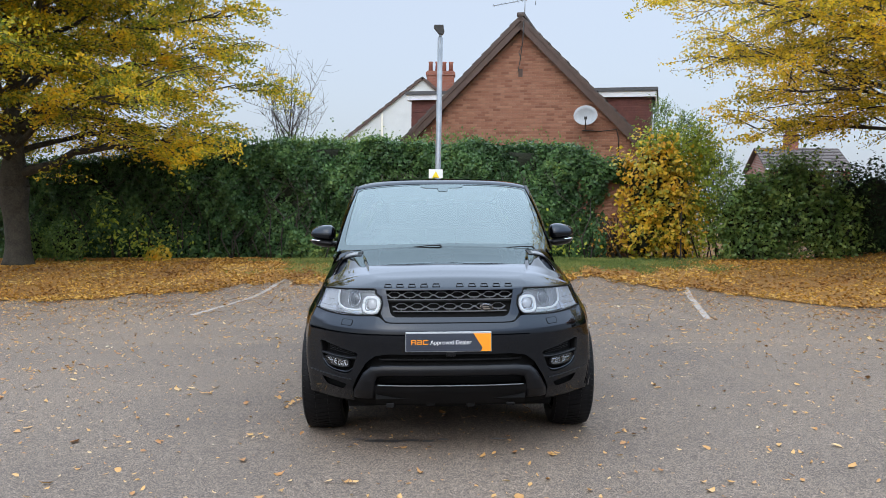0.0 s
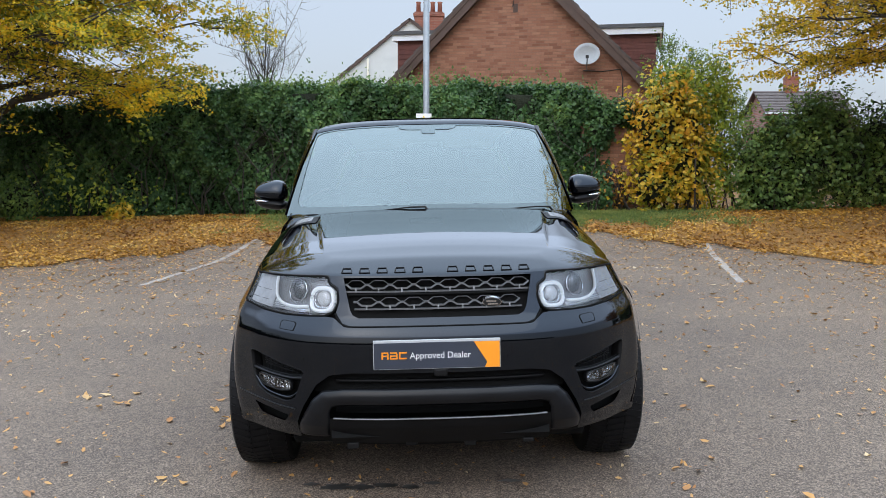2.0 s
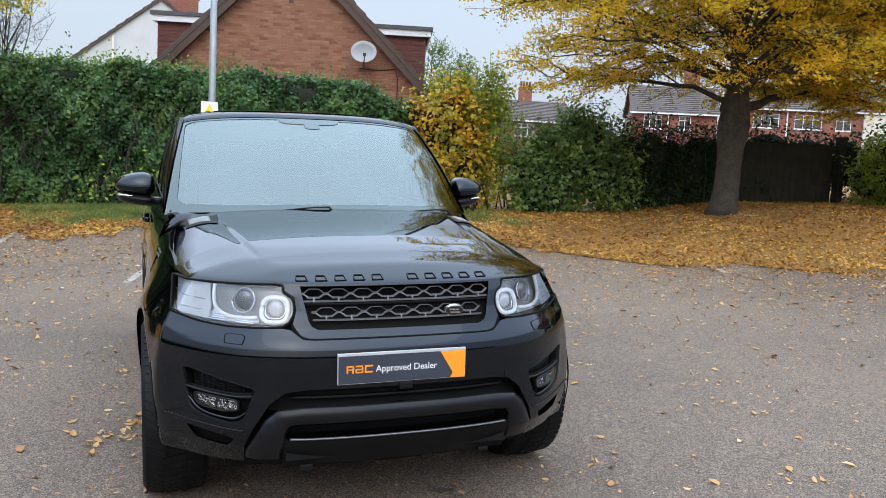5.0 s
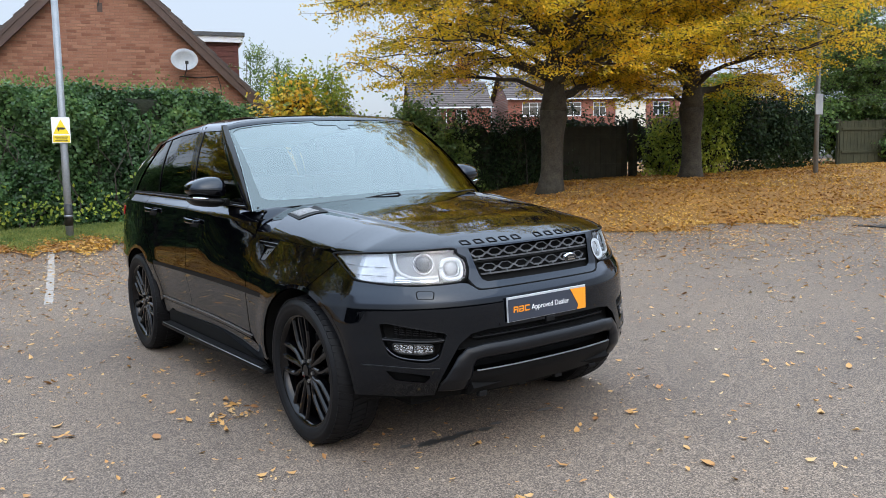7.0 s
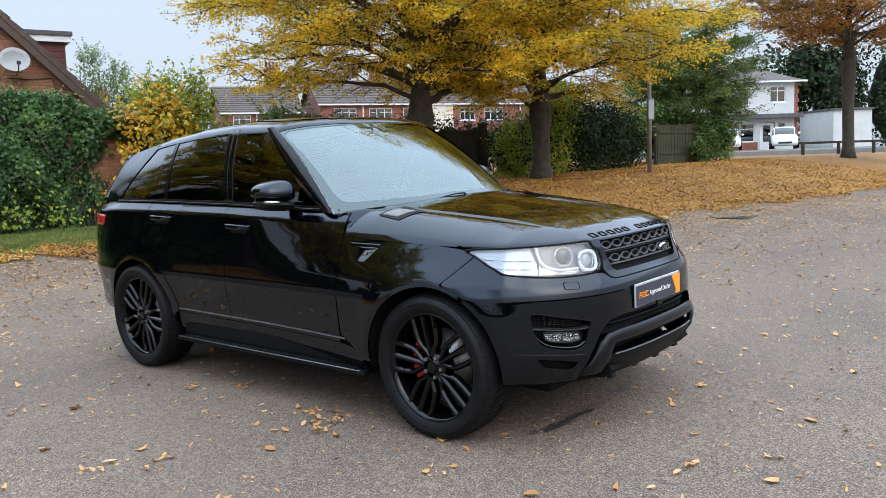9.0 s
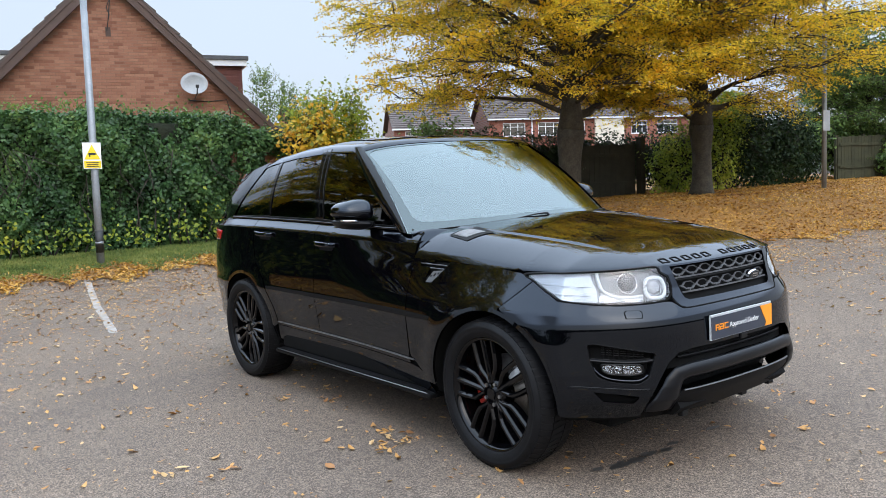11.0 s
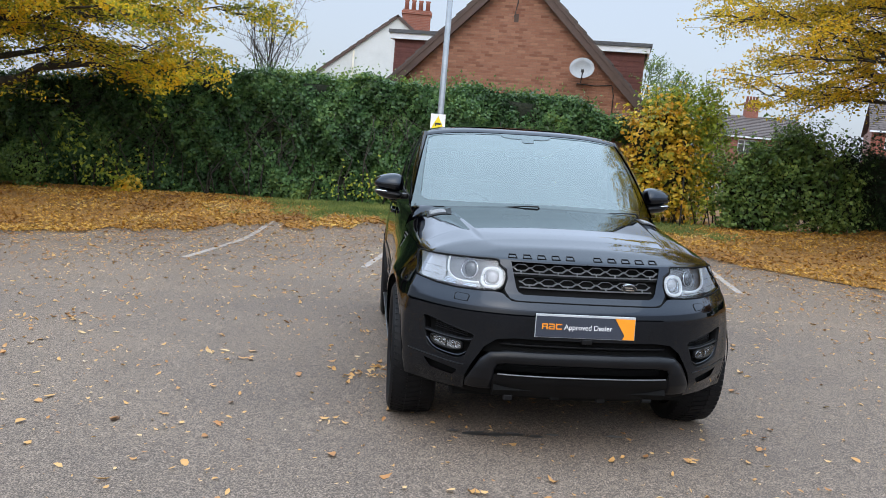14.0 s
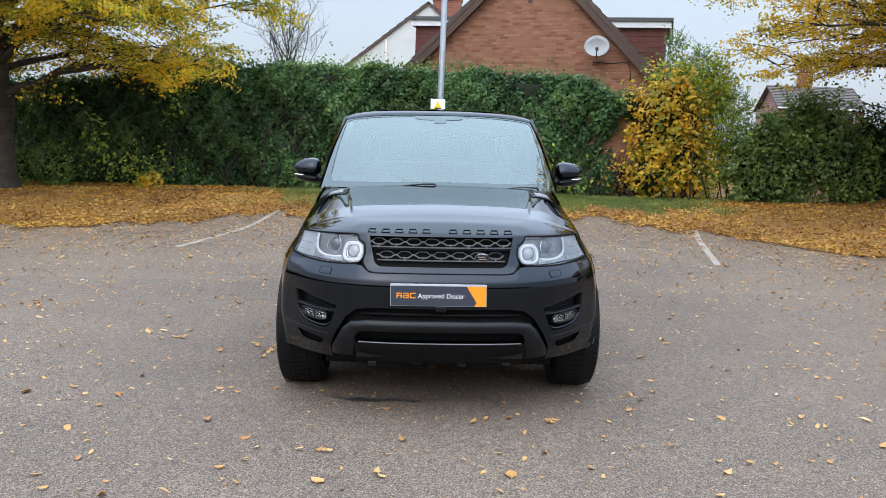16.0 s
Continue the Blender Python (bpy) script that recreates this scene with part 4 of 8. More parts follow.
def fence_run(name, p, q, height, material, label, boards=14, post=0.09):
    p, q = Vector((*p, float(rise(*p)))), Vector((*q, float(rise(*q))))
    d = q - p
    root = thing(name, p, label, "fence", turn=math.degrees(math.atan2(d.y, d.x)))
    n = d.to_2d().length
    for i in range(boards):
        a = n * i / boards
        b0 = d.z * i / boards
        part("board", boxes((a + 0.003, a + n / boards - 0.003, -0.02, 0.004 * (i % 2), b0 + 0.03, b0 + height + 0.012 * math.sin(i * 2.3)), bevel=0.003), material, root)
    for k in range(3):
        a = n * k / 2
        part("post", boxes((a - post / 2, a + post / 2, 0.008, 0.008 + post, d.z * k / 2 - 0.1, d.z * k / 2 + height + 0.06), bevel=0.006), material, root)
    for z in (0.35, height - 0.3):
        part("rail", boxes((0.05, n - 0.05, -0.06, -0.022, z + d.z * 0.5, z + 0.08 + d.z * 0.5), bevel=0.004), material, root)
    return root


fence_run("garden_fence", (11.3, 18.5), (13.9, 18.4), 1.42, FENCE, "dark weathered close-boarded wooden fence")
fence_run("panel_fence", (21.4, 16.9), (23.5, 16.35), 1.35, FENCE_GREEN, "mossy green wooden fence panels", 16)

gate_post = thing("gate_post", (14.05, 18.3, float(rise(14.05, 18.3))), "old wooden gate post at the end of the fence", "post")
part("post", boxes((-0.09, 0.09, -0.09, 0.09, -0.1, 1.55), bevel=0.012), FENCE, gate_post)
part("cap", boxes((-0.11, 0.11, -0.11, 0.11, 1.55, 1.60), bevel=0.012), FENCE, gate_post)


# ---- trees ----
def tree(name, place, fork, radius, height, trunk, count, label, seed, limbs=58, material=GOLD, leaf=0.074, low=2.9, stout=0.22, hem=0.66):
    """A spreading tree: flared trunk, rising limbs, level side branches, twigs in flat sprays and single leaves."""
    r = np.random.default_rng(seed)
    root = thing(name, (place[0], place[1], float(rise(*place))), label, "tree")
    lean = r.normal(size=2) * 0.03
    tpts, trad = [], []
    for i, z in enumerate(np.linspace(-0.08, fork, 9)):
        w = z / fork
        tpts.append((lean[0] * w + 0.02 * math.sin(z * 3), lean[1] * w, z))
        trad.append(trunk * (1.0 + 0.55 * math.exp(-max(z, 0) * 5.5) + 0.30 * smooth(0.6, 1.0, w)))
    tubes("trunk", [(tpts, trad)], BARK, root, sides=16)
    top = np.array(tpts[-1])
    mid, fine = [], []
    lc, ln, ls = [], [], []
    nb, nt = 14, 8
    tubes("leader", [([top - (0, 0, 0.04), top + (0.01, 0, 0.25), top + (0.03, 0, 0.8), top + (-0.05, 0.04, 1.9), top + (0.02, 0, (height - fork) * 0.75)], [trunk * 1.30, trunk * 1.1, trunk * 0.75, trunk * 0.45, 0.03])], BARK, root, sides=12)
    kk = max(4, int(count / (limbs * nb * nt)))
    for k in range(limbs):
        az = k * 2.399963 + r.uniform(-0.2, 0.2)
        # an egg-shaped crown: steep sides, widest a little below the middle, tucked in under
        u = ((k + 0.5) / limbs) ** 0.85
        girth = min(1.0, hem + 1.9 * u) * max(0.0, 1 - (max(0.0, u - 0.50) / 0.52) ** 2.6) ** 0.5
        full = r.uniform(0.84, 1.03)
        reach = radius * girth * full
        tip = np.array([math.cos(az) * reach, math.sin(az) * reach, low + (height - low) * u * r.uniform(0.93, 1.03)])
        start = top + (0.0, 0.0, r.uniform(-0.15, 0.5) + 0.42 * (height - fork) * u)
        ctrl = tip * (0.42, 0.42, 0) + np.array([0, 0, max(tip[2], start[2] + 0.5) * 0.62 + start[2] * 0.38 + 0.45])
        m = 10
        pts = []
        for i in range(m):
            t = i / (m - 1)
            pts.append((1 - t) ** 2 * start + 2 * t * (1 - t) * ctrl + t * t * tip + r.normal(size=3) * 0.06 * (i > 1))
        rad0 = trunk * (0.46 if k % 6 == 0 else stout)
        tubes("limb", [(pts, [rad0 * (1 - i / (m - 1)) ** 1.2 + 0.008 for i in range(m)])], BARK, root, sides=8)
        for j in range(nb):
            t = 0.24 + 0.76 * (j + r.random()) / nb
            i0 = min(int(t * (m - 1)), m - 2)
            fr = t * (m - 1) - i0
            s = np.array(pts[i0]) * (1 - fr) + np.array(pts[i0 + 1]) * fr
            baz = az + (1 if j % 2 else -1) * r.uniform(0.35, 1.35)
            blen = (0.7 + 1.2 * (1 - t * 0.5)) * r.uniform(0.6, 1.1) * radius / 4.8
            e = s + blen * np.array([math.cos(baz), math.sin(baz), r.uniform(-0.34, 0.46)])
            c = (s + e) / 2 + (0, 0, 0.08 * blen)
            mid.append(([s, c, e], [0.018, 0.011, 0.004]))
            kj = max(2, int(kk * (0.35, 1.0, 1.65)[r.integers(3)]))
            for q in range(nt):
                t2 = 0.15 + 0.85 * (q + r.random()) / nt
                s2 = (1 - t2) ** 2 * s + 2 * t2 * (1 - t2) * c + t2 * t2 * e
                taz = baz + (1 if q % 2 else -1) * r.uniform(0.4, 1.1)
                e2 = s2 + r.uniform(0.3, 0.75) * np.array([math.cos(taz), math.sin(taz), r.uniform(-0.62, 0.30)])
                fine.append(([s2, e2], [0.0075, 0.003]))
                w = r.random(kj)[:, None] ** 0.8
                side = np.array([-math.sin(taz), math.cos(taz), 0])
                lc.append(s2 + (e2 - s2) * w * 1.08 + side * r.normal(size=(kj, 1)) * 0.09 + r.normal(size=(kj, 3)) * (0.04, 0.04, 0.05))
                ln.append(r.normal(size=(kj, 3)) * 0.75 + (0, -0.35, 0.85))
                ls.append(leaf * r.uniform(0.6, 1.2, kj))
    tagged(tubes("branchwork", mid, TWIG, root, sides=4), kind="stuff")
    tagged(tubes("twig_spray", fine, TWIG, root, sides=3), kind="stuff")
    leaves("crown", np.concatenate(lc), np.concatenate(ln), np.concatenate(ls), material, root, slim=0.58)
    return root


tree("hornbeam_tree", (9.55, 16.4), 1.85, 4.95, 10.2, 0.245, 255000, "spreading tree with golden and green autumn leaves", 3, low=2.3)
tree("hornbeam_tree", (13.9, 16.15), 1.75, 4.8, 10.2, 0.235, 175000, "spreading golden tree with a pale grey trunk on the bank", 5, low=2.2)
tree("hornbeam_tree", (-9.62, 17.7), 1.75, 4.95, 10.6, 0.25, 300000, "spreading golden tree with a thick trunk by the hedge", 8, material=GOLD_GREEN, leaf=0.086, low=2.5, stout=0.27, hem=0.84)
tree("roadside_tree", (28.6, 13.1), 3.6, 4.3, 10.5, 0.20, 70000, "tall tree with rusty orange leaves on the bank", 21, limbs=34, material=RUST, leaf=0.11, low=4.3)
tree("garden_tree", (24.5, 17.6), 0.8, 2.5, 5.4, 0.09, 72000, "bushy green garden tree behind the fence", 11, limbs=34, material=BUSH, leaf=0.092, low=1.2)


def bare_tree(place, height, spread, seed):
    r = np.random.default_rng(seed)
    root = thing("bare_tree", (*place, float(rise(*place))), "bare leafless tree behind the hedge", "tree")
    tubes("trunk", [([(0, 0, -0.1), (0.05, 0, height * 0.45)], [0.11, 0.07])], TWIG, root)
    runs = []
    for k in range(26):
        az, z0 = r.uniform(0, 6.28), height * r.uniform(0.28, 0.62)
        end = np.array([math.cos(az) * spread * r.uniform(0.3, 1), math.sin(az) * spread * 0.6, height * r.uniform(0.7, 1.0)])
        s = np.array([0.05 * z0 / height, 0, z0])
        c = (s + end) / 2 + r.normal(size=3) * 0.15
        runs.append(([s, c, end], [0.018, 0.009, 0.003]))
        for j in range(14):
            t = r.uniform(0.35, 0.95)
            p = (1 - t) ** 2 * s + 2 * t * (1 - t) * c + t * t * end
            q = p + r.normal(size=3) * 0.30 + (0, 0, 0.30)
            runs.append(([p, (p + q) / 2 + r.normal(size=3) * 0.05, q], [0.005, 0.003, 0.0015]))
    tubes("branchwork", runs, TWIG, root, sides=4)


bare_tree((-5.1, 24.0), 5.7, 1.5, 2)

# ---- street furniture ----
lamp = thing("street_lamp", (-0.46, 16.8, float(rise(-0.46, 16.8))), "tall galvanised grey lamp post with a floodlight head", "lamp post")
tubes("column", [([(0, 0, -0.1), (0, 0, 1.2), (0, 0, 4.64)], [0.062, 0.060, 0.052])], GALV, lamp, sides=16)
tubes("door_band", [([(0, 0, 0.22), (0, 0, 0.58)], [0.066, 0.066])], INK, lamp, "black band with worn tape", sides=16)
tubes("tape", [([(0, 0, 0.36), (0, 0, 0.40)], [0.068, 0.068])], GALV, lamp, sides=16)
tubes("bracket", [([(0, 0, 4.62), (0, 0, 4.72)], [0.03, 0.03]), ([(0.0, -0.05, 4.71), (0, 0.05, 4.71)], [0.02, 0.02])], GALV, lamp, sides=8)
part("floodlight", prism([(-0.13, 4.83), (-0.12, 4.88), (0.06, 4.88), (0.08, 4.77), (0.05, 4.70), (-0.03, 4.71)], 0.16), IRON, lamp, "dark floodlight head").location = (0, -0.08, 0)

sign = thing("warning_sign", (-0.50, 16.72, 1.86), "small white and yellow camera warning sign on the lamp post", "sign")
part("plate", boxes((-0.14, 0.14, 0, 0.006, 0, 0.42), bevel=0.002), WHITE, sign)
part("yellow_panel", boxes((-0.128, 0.128, -0.004, 0, 0.012, 0.125)), YELLOW, sign)
part("triangle", prism([(-0.12, 0.15), (0.12, 0.15), (0, 0.385)], -0.004), YELLOW, sign, "yellow warning triangle")
part("symbol", boxes((-0.055, 0.045, -0.007, -0.004, 0.22, 0.255), (-0.045, -0.03, -0.007, -0.004, 0.19, 0.22), (0.045, 0.065, -0.007, -0.004, 0.225, 0.25)), INK, sign)
for i, (a, b) in enumerate(((-0.10, 0.10), (-0.085, 0.085), (-0.095, 0.095))):
    part("text_bar", boxes((a, b, -0.007, -0.004, 0.092 - 0.03 * i, 0.104 - 0.03 * i)), INK, sign)

post2 = thing("sign_post", (16.15, 14.2, float(rise(16.15, 14.2))), "dark metal post with a small grey sign plate", "post")
tubes("pole", [([(0, 0, -0.1), (0, 0, 5.2)], [0.06, 0.05])], GALV, post2, sides=12)
part("plate", boxes((-0.19, 0.10, -0.09, -0.07, 1.45, 1.95), bevel=0.004), DISH, post2)


# ---- houses ----
def window(parent, x, y, z, w, h, bars_at=(0.5,), transom=None, name="window", depth=0.10):
    """A framed window in a wall that faces -y; its sill sticks out."""
    f = 0.06
    win = part(name, boxes((x, x + w, y - 0.02, y + 0.04, z, z + f), (x, x + w, y - 0.02, y + 0.04, z + h - f, z + h), (x, x + f, y - 0.02, y + 0.04, z + f, z + h - f), (x + w - f, x + w, y - 0.02, y + 0.04, z + f, z + h - f)), FASCIA, parent, "white framed window")
    for b in bars_at:
        part("mullion", boxes((x + w * b - 0.03, x + w * b + 0.03, y - 0.018, y + 0.03, z + f, z + h - f)), FASCIA, win)
    if transom:
        part("transom", boxes((x + f, x + w - f, y - 0.016, y + 0.03, z + h * transom - 0.025, z + h * transom + 0.025)), FASCIA, win)
    part("pane", boxes((x + f, x + w - f, y + 0.008, y + 0.014, z + f, z + h - f)), PANE, win)
    part("curtain", boxes((x + f, x + w - f, y + 0.06, y + 0.07, z + f, z + h - f)), NET, win)
    part("sill", boxes((x - 0.05, x + w + 0.05, y - 0.08, y + 0.02, z - 0.06, z - 0.004)), FASCIA, win)
    return win


def wall_with_holes(x0, x1, y0, y1, z0, z1, holes):
    """A wall that faces -y, one body pierced by its openings (x, z, w, h)."""
    xs = sorted({x0, x1, *[h[0] for h in holes], *[h[0] + h[2] for h in holes]})
    zs = sorted({z0, z1, *[h[1] for h in holes], *[h[1] + h[3] for h in holes]})
    def full(i, j):
        if not (0 <= i < len(xs) - 1 and 0 <= j < len(zs) - 1):
            return False
        x, z = (xs[i] + xs[i + 1]) / 2, (zs[j] + zs[j + 1]) / 2
        return not any(h[0] < x < h[0] + h[2] and h[1] < z < h[1] + h[3] for h in holes)
    bm, made = bmesh.new(), {}
    def v(i, j, y):
        if (i, j, y) not in made:
            made[i, j, y] = bm.verts.new((xs[i], y, zs[j]))
        return made[i, j, y]
    for i in range(len(xs) - 1):
        for j in range(len(zs) - 1):
            if full(i, j):
                bm.faces.new((v(i, j, y0), v(i + 1, j, y0), v(i + 1, j + 1, y0), v(i, j + 1, y0)))
                bm.faces.new((v(i, j + 1, y1), v(i + 1, j + 1, y1), v(i + 1, j, y1), v(i, j, y1)))
                for near, a, b in (((i - 1, j), (i, j), (i, j + 1)), ((i + 1, j), (i + 1, j + 1), (i + 1, j)), ((i, j - 1), (i + 1, j), (i, j)), ((i, j + 1), (i, j + 1), (i + 1, j + 1))):
                    if not full(*near):
                        bm.faces.new((v(*b, y0), v(*b, y1), v(*a, y1), v(*a, y0)))
    bmesh.ops.recalc_face_normals(bm, faces=bm.faces)
    return bm


def tile_rows(parent, p, q, depth_vec, rows, drop, material=None):
    """Stepped courses on a roof slope between the ridge edge p and the eave edge q, each a part."""
    p, q, d = Vector(p), Vector(q), Vector(depth_vec)
    n = (q - p).cross(d).normalized()
    if n.z < 0:
        n = -n
    for i in range(rows):
        a, b = p + (q - p) * i / rows, p + (q - p) * (i + 1.08) / rows
        c = [a + n * 0.01, a + d + n * 0.01, b + d + n * drop, b + n * drop, a - n * 0.03, a + d - n * 0.03, b + d - n * 0.02, b - n * 0.02]
        solid("tile_course", c, ((0, 1, 2, 3), (7, 6, 5, 4), (3, 2, 6, 7), (0, 3, 7, 4), (1, 5, 6, 2)), material or ROOF, parent)


def roof_deck(parent, p, q, depth_vec):
    """The roof's boarding under the tiles."""
    p, q, d = Vector(p), Vector(q), Vector(depth_vec)
    n = (q - p).cross(d).normalized()
    n = n if n.z > 0 else -n
    c = [p - n * 0.02, p + d - n * 0.02, q + d - n * 0.02, q - n * 0.02, p - n * 0.10, p + d - n * 0.10, q + d - n * 0.10, q - n * 0.10]
    return solid("roof", c, ((0, 1, 2, 3), (7, 6, 5, 4), (3, 2, 6, 7), (0, 3, 7, 4), (1, 5, 6, 2), (0, 4, 5, 1)), BARGE, parent, "tiled roof slope")


def gable_house():
    """Brown brick house end-on to the car park, with tile-hung dormers on both slopes."""
    root = thing("gable_house", (1.60, 24.15, 0.3), "brown brick gable house with tile-hung dormers and dark barge boards", "house", turn=-13)
    half, eave, apex, deep = 3.62, 2.98, 6.58, 9.0
    gable = part("wall", prism([(-half, -0.4), (half, -0.4), (half, eave), (0, apex - 0.12), (-half, eave)], deep), MORTAR, root)
    lay_bricks(gable, -half, half, 1.4, apex - 0.2, 0.0, keep=lambda x, z: abs(x) < half - 0.01 and z < apex - 0.2 - abs(x) * (apex - 0.12 - eave) / half, single=lambda x, z: 2.3 < z and x > -2.2)
    for s in (-1, 1):
        tile_rows(roof_deck(root, (0, -0.28, apex + 0.1), (s * (half + 0.42), -0.28, eave - 0.34), (0, deep + 0.5, 0)), (0, -0.28, apex + 0.1), (s * (half + 0.42), -0.28, eave - 0.34), (0, deep + 0.5, 0), 15, 0.045)
    part("ridge", boxes((-0.11, 0.11, -0.30, deep + 0.24, apex + 0.08, apex + 0.2), bevel=0.04), ROOF, root)
    for s in (-1, 1):
        a, b = Vector((0, apex + 0.06)), Vector((s * (half + 0.42), eave - 0.38))
        d = (b - a).normalized()
        nrm = Vector((-d.y, d.x)) * (1 if s > 0 else -1)
        nrm = nrm if nrm.y < 0 else -nrm
        part("barge_board", prism([tuple(a), tuple(b), tuple(b + nrm * 0.24), tuple(a + nrm * 0.24)], 0.035), BARGE, root).location = (0, -0.26, 0)
        part("soffit", prism([tuple(a + nrm * 0.17), tuple(b + nrm * 0.17), tuple(b + nrm * 0.21), tuple(a + nrm * 0.21)], 0.24), BARGE, root).location = (0, -0.226, 0)
        out = 3.62 if s > 0 else 4.25
        dorm = part("dormer", boxes((*(sorted((s * 1.0, s * out))), 3.2, 7.4, 2.6, 4.84)), TILEHANG, root, "tile-hung dormer")
        for k in range(14):
            part("tile_course", boxes((*(sorted((s * 1.0, s * (out + 0.015)))), 3.175, 3.197, 2.62 + 0.16 * k, 2.77 + 0.16 * k)), TILEHANG, dorm)
        part("fascia", boxes((*(sorted((s * 0.95, s * (out + 0.15)))), 3.05, 3.10, 4.78, 4.96)), FASCIA, dorm, "white fascia board")
        part("fascia_end", boxes((*(sorted((s * (out + 0.15), s * (out + 0.10)))), 3.10, 7.5, 4.78, 4.96)), FASCIA, dorm)
        part("flat_roof", boxes((*(sorted((s * 0.6, s * (out + 0.20)))), 3.0, 7.55, 4.96, 5.07)), FELT, dorm, "grey felt flat roof")
    part("air_vent", boxes((-0.07, 0.05, -0.02, 0.0, 5.0, 5.22)), BARGE, root)
    dish = thing("satellite_dish", root.matrix_world @ Vector((1.92, -0.42, 3.80)), "grey oval satellite dish on the gable wall", "satellite dish", turn=-13)
    bm = bmesh.new()
    made = bmesh.ops.create_uvsphere(bm, u_segments=24, v_segments=12, radius=1.0)["verts"]
    bmesh.ops.delete(bm, geom=[q for q in made if q.co.z > -0.55], context="VERTS")
    for q in bm.verts:
        q.co = Matrix.Rotation(radians(90 - 14), 3, "X") @ Vector((q.co.x * 0.47, q.co.y * 0.40, (q.co.z + 1) * 0.28))
    bmesh.ops.solidify(bm, geom=list(bm.faces), thickness=0.012)
    part("reflector", bm, DISH, dish, "", True)
    tubes("arm", [([(0, 0.02, -0.36), (0.03, -0.34, -0.26), (0.04, -0.40, -0.10)], [0.014, 0.014, 0.014])], INK, dish)
    part("receiver", boxes((0.0, 0.08, -0.45, -0.37, -0.13, -0.05), bevel=0.01), INK, dish)
    tubes("mount", [([(0, 0.02, 0), (0, 0.2, -0.02), (0, 0.40, -0.02)], [0.03, 0.03, 0.03])], INK, dish)
    cable = thing("aerial_cable", root.matrix_world @ Vector((1.8, -0.02, 3.5)), "black cable run along the gable wall", "cable")
    cable.rotation_euler = (0, 0, radians(-13))
    tubes("wire", [([(0, 0, -0.05), (0.5, 0, -0.08), (0.95, 0, -0.03), (1.02, 0, -0.3), (1.02, 0, -1.6)], [0.014] * 5)], INK, cable, sides=5)
    drop = thing("loose_wire", root.matrix_world @ Vector((0.1, -0.30, apex - 0.15)), "dark loose wire hanging from the gable's peak", "cable")
    tubes("wire", [([(0, 0, 0.1), (-0.02, 0, -0.5), (-0.08, 0, -1.0), (-0.14, 0, -1.35), (-0.06, 0, -0.95), (-0.12, 0, -0.8), (-0.05, 0, -0.62)], [0.014] * 7)], INK, drop, sides=5)
    aerial = thing("tv_aerial", root.matrix_world @ Vector((0.08, -0.05, apex + 0.18)), "thin television aerial on the roof ridge", "aerial", turn=-13)
    tubes("mast", [([(0, 0, -0.1), (0, 0, 0.55)], [0.014, 0.012])], GALV, aerial)
    tubes("boom", [([(-0.95, 0, 0.28), (0.34, 0, 0.46)], [0.010, 0.010])], GALV, aerial)
    for k in range(11):
        t = k / 10
        tubes("element", [([(-0.9 + 1.15 * t, -0.14, 0.29 + 0.16 * t), (-0.9 + 1.15 * t, 0.14, 0.29 + 0.16 * t)], [0.006, 0.006])], GALV, aerial, sides=4)
    tubes("reflector_bar", [([(0.30, 0, 0.25), (0.34, 0, 0.68)], [0.008, 0.008])], GALV, aerial, sides=4)


gable_house()


def chimney(root, x, y, z0, z1, w, d, pots):
    st = part("chimney", boxes((x, x + w, y, y + d, z0, z1 - 0.2), (x - 0.05, x + w + 0.05, y - 0.05, y + d + 0.05, z1 - 0.2, z1 - 0.06), (x, x + w, y, y + d, z1 - 0.06, z1)), BRICK_RED, root, "red brick chimney stack")
    for i in range(pots):
        c = x + w * (i + 0.5) / pots
        tubes("pot", [([(c, y + d / 2, z1), (c, y + d / 2, z1 + 0.42), (c, y + d / 2, z1 + 0.50)], [0.12, 0.10, 0.13])], POT, st, sides=10)


def white_house():
    root = thing("white_house", (-2.35, 41.0, 0.22), "white rendered house end with a red chimney", "house")
    part("wall", prism([(-5.2, -0.3), (4.2, -0.3), (4.2, 4.2), (0.1, 7.5), (-5.2, 3.25)], 9.0), RENDER_WALL, root)
    tile_rows(roof_deck(root, (0.1, -0.12, 7.62), (-5.6, -0.12, 3.05), (0, 9.2, 0)), (0.1, -0.12, 7.62), (-5.6, -0.12, 3.05), (0, 9.2, 0), 16, 0.05)
    tile_rows(roof_deck(root, (0.1, -0.12, 7.62), (4.6, -0.12, 4.0), (0, 9.2, 0)), (0.1, -0.12, 7.62), (4.6, -0.12, 4.0), (0, 9.2, 0), 12, 0.05)
    tubes("drainpipe", [([(-1.85, -0.06, 0), (-1.85, -0.06, 5.8)], [0.05, 0.05])], CREAM, root)
    chimney(root, 0.3, 0.3, 6.3, 7.98, 1.35, 0.8, 4)


white_house()


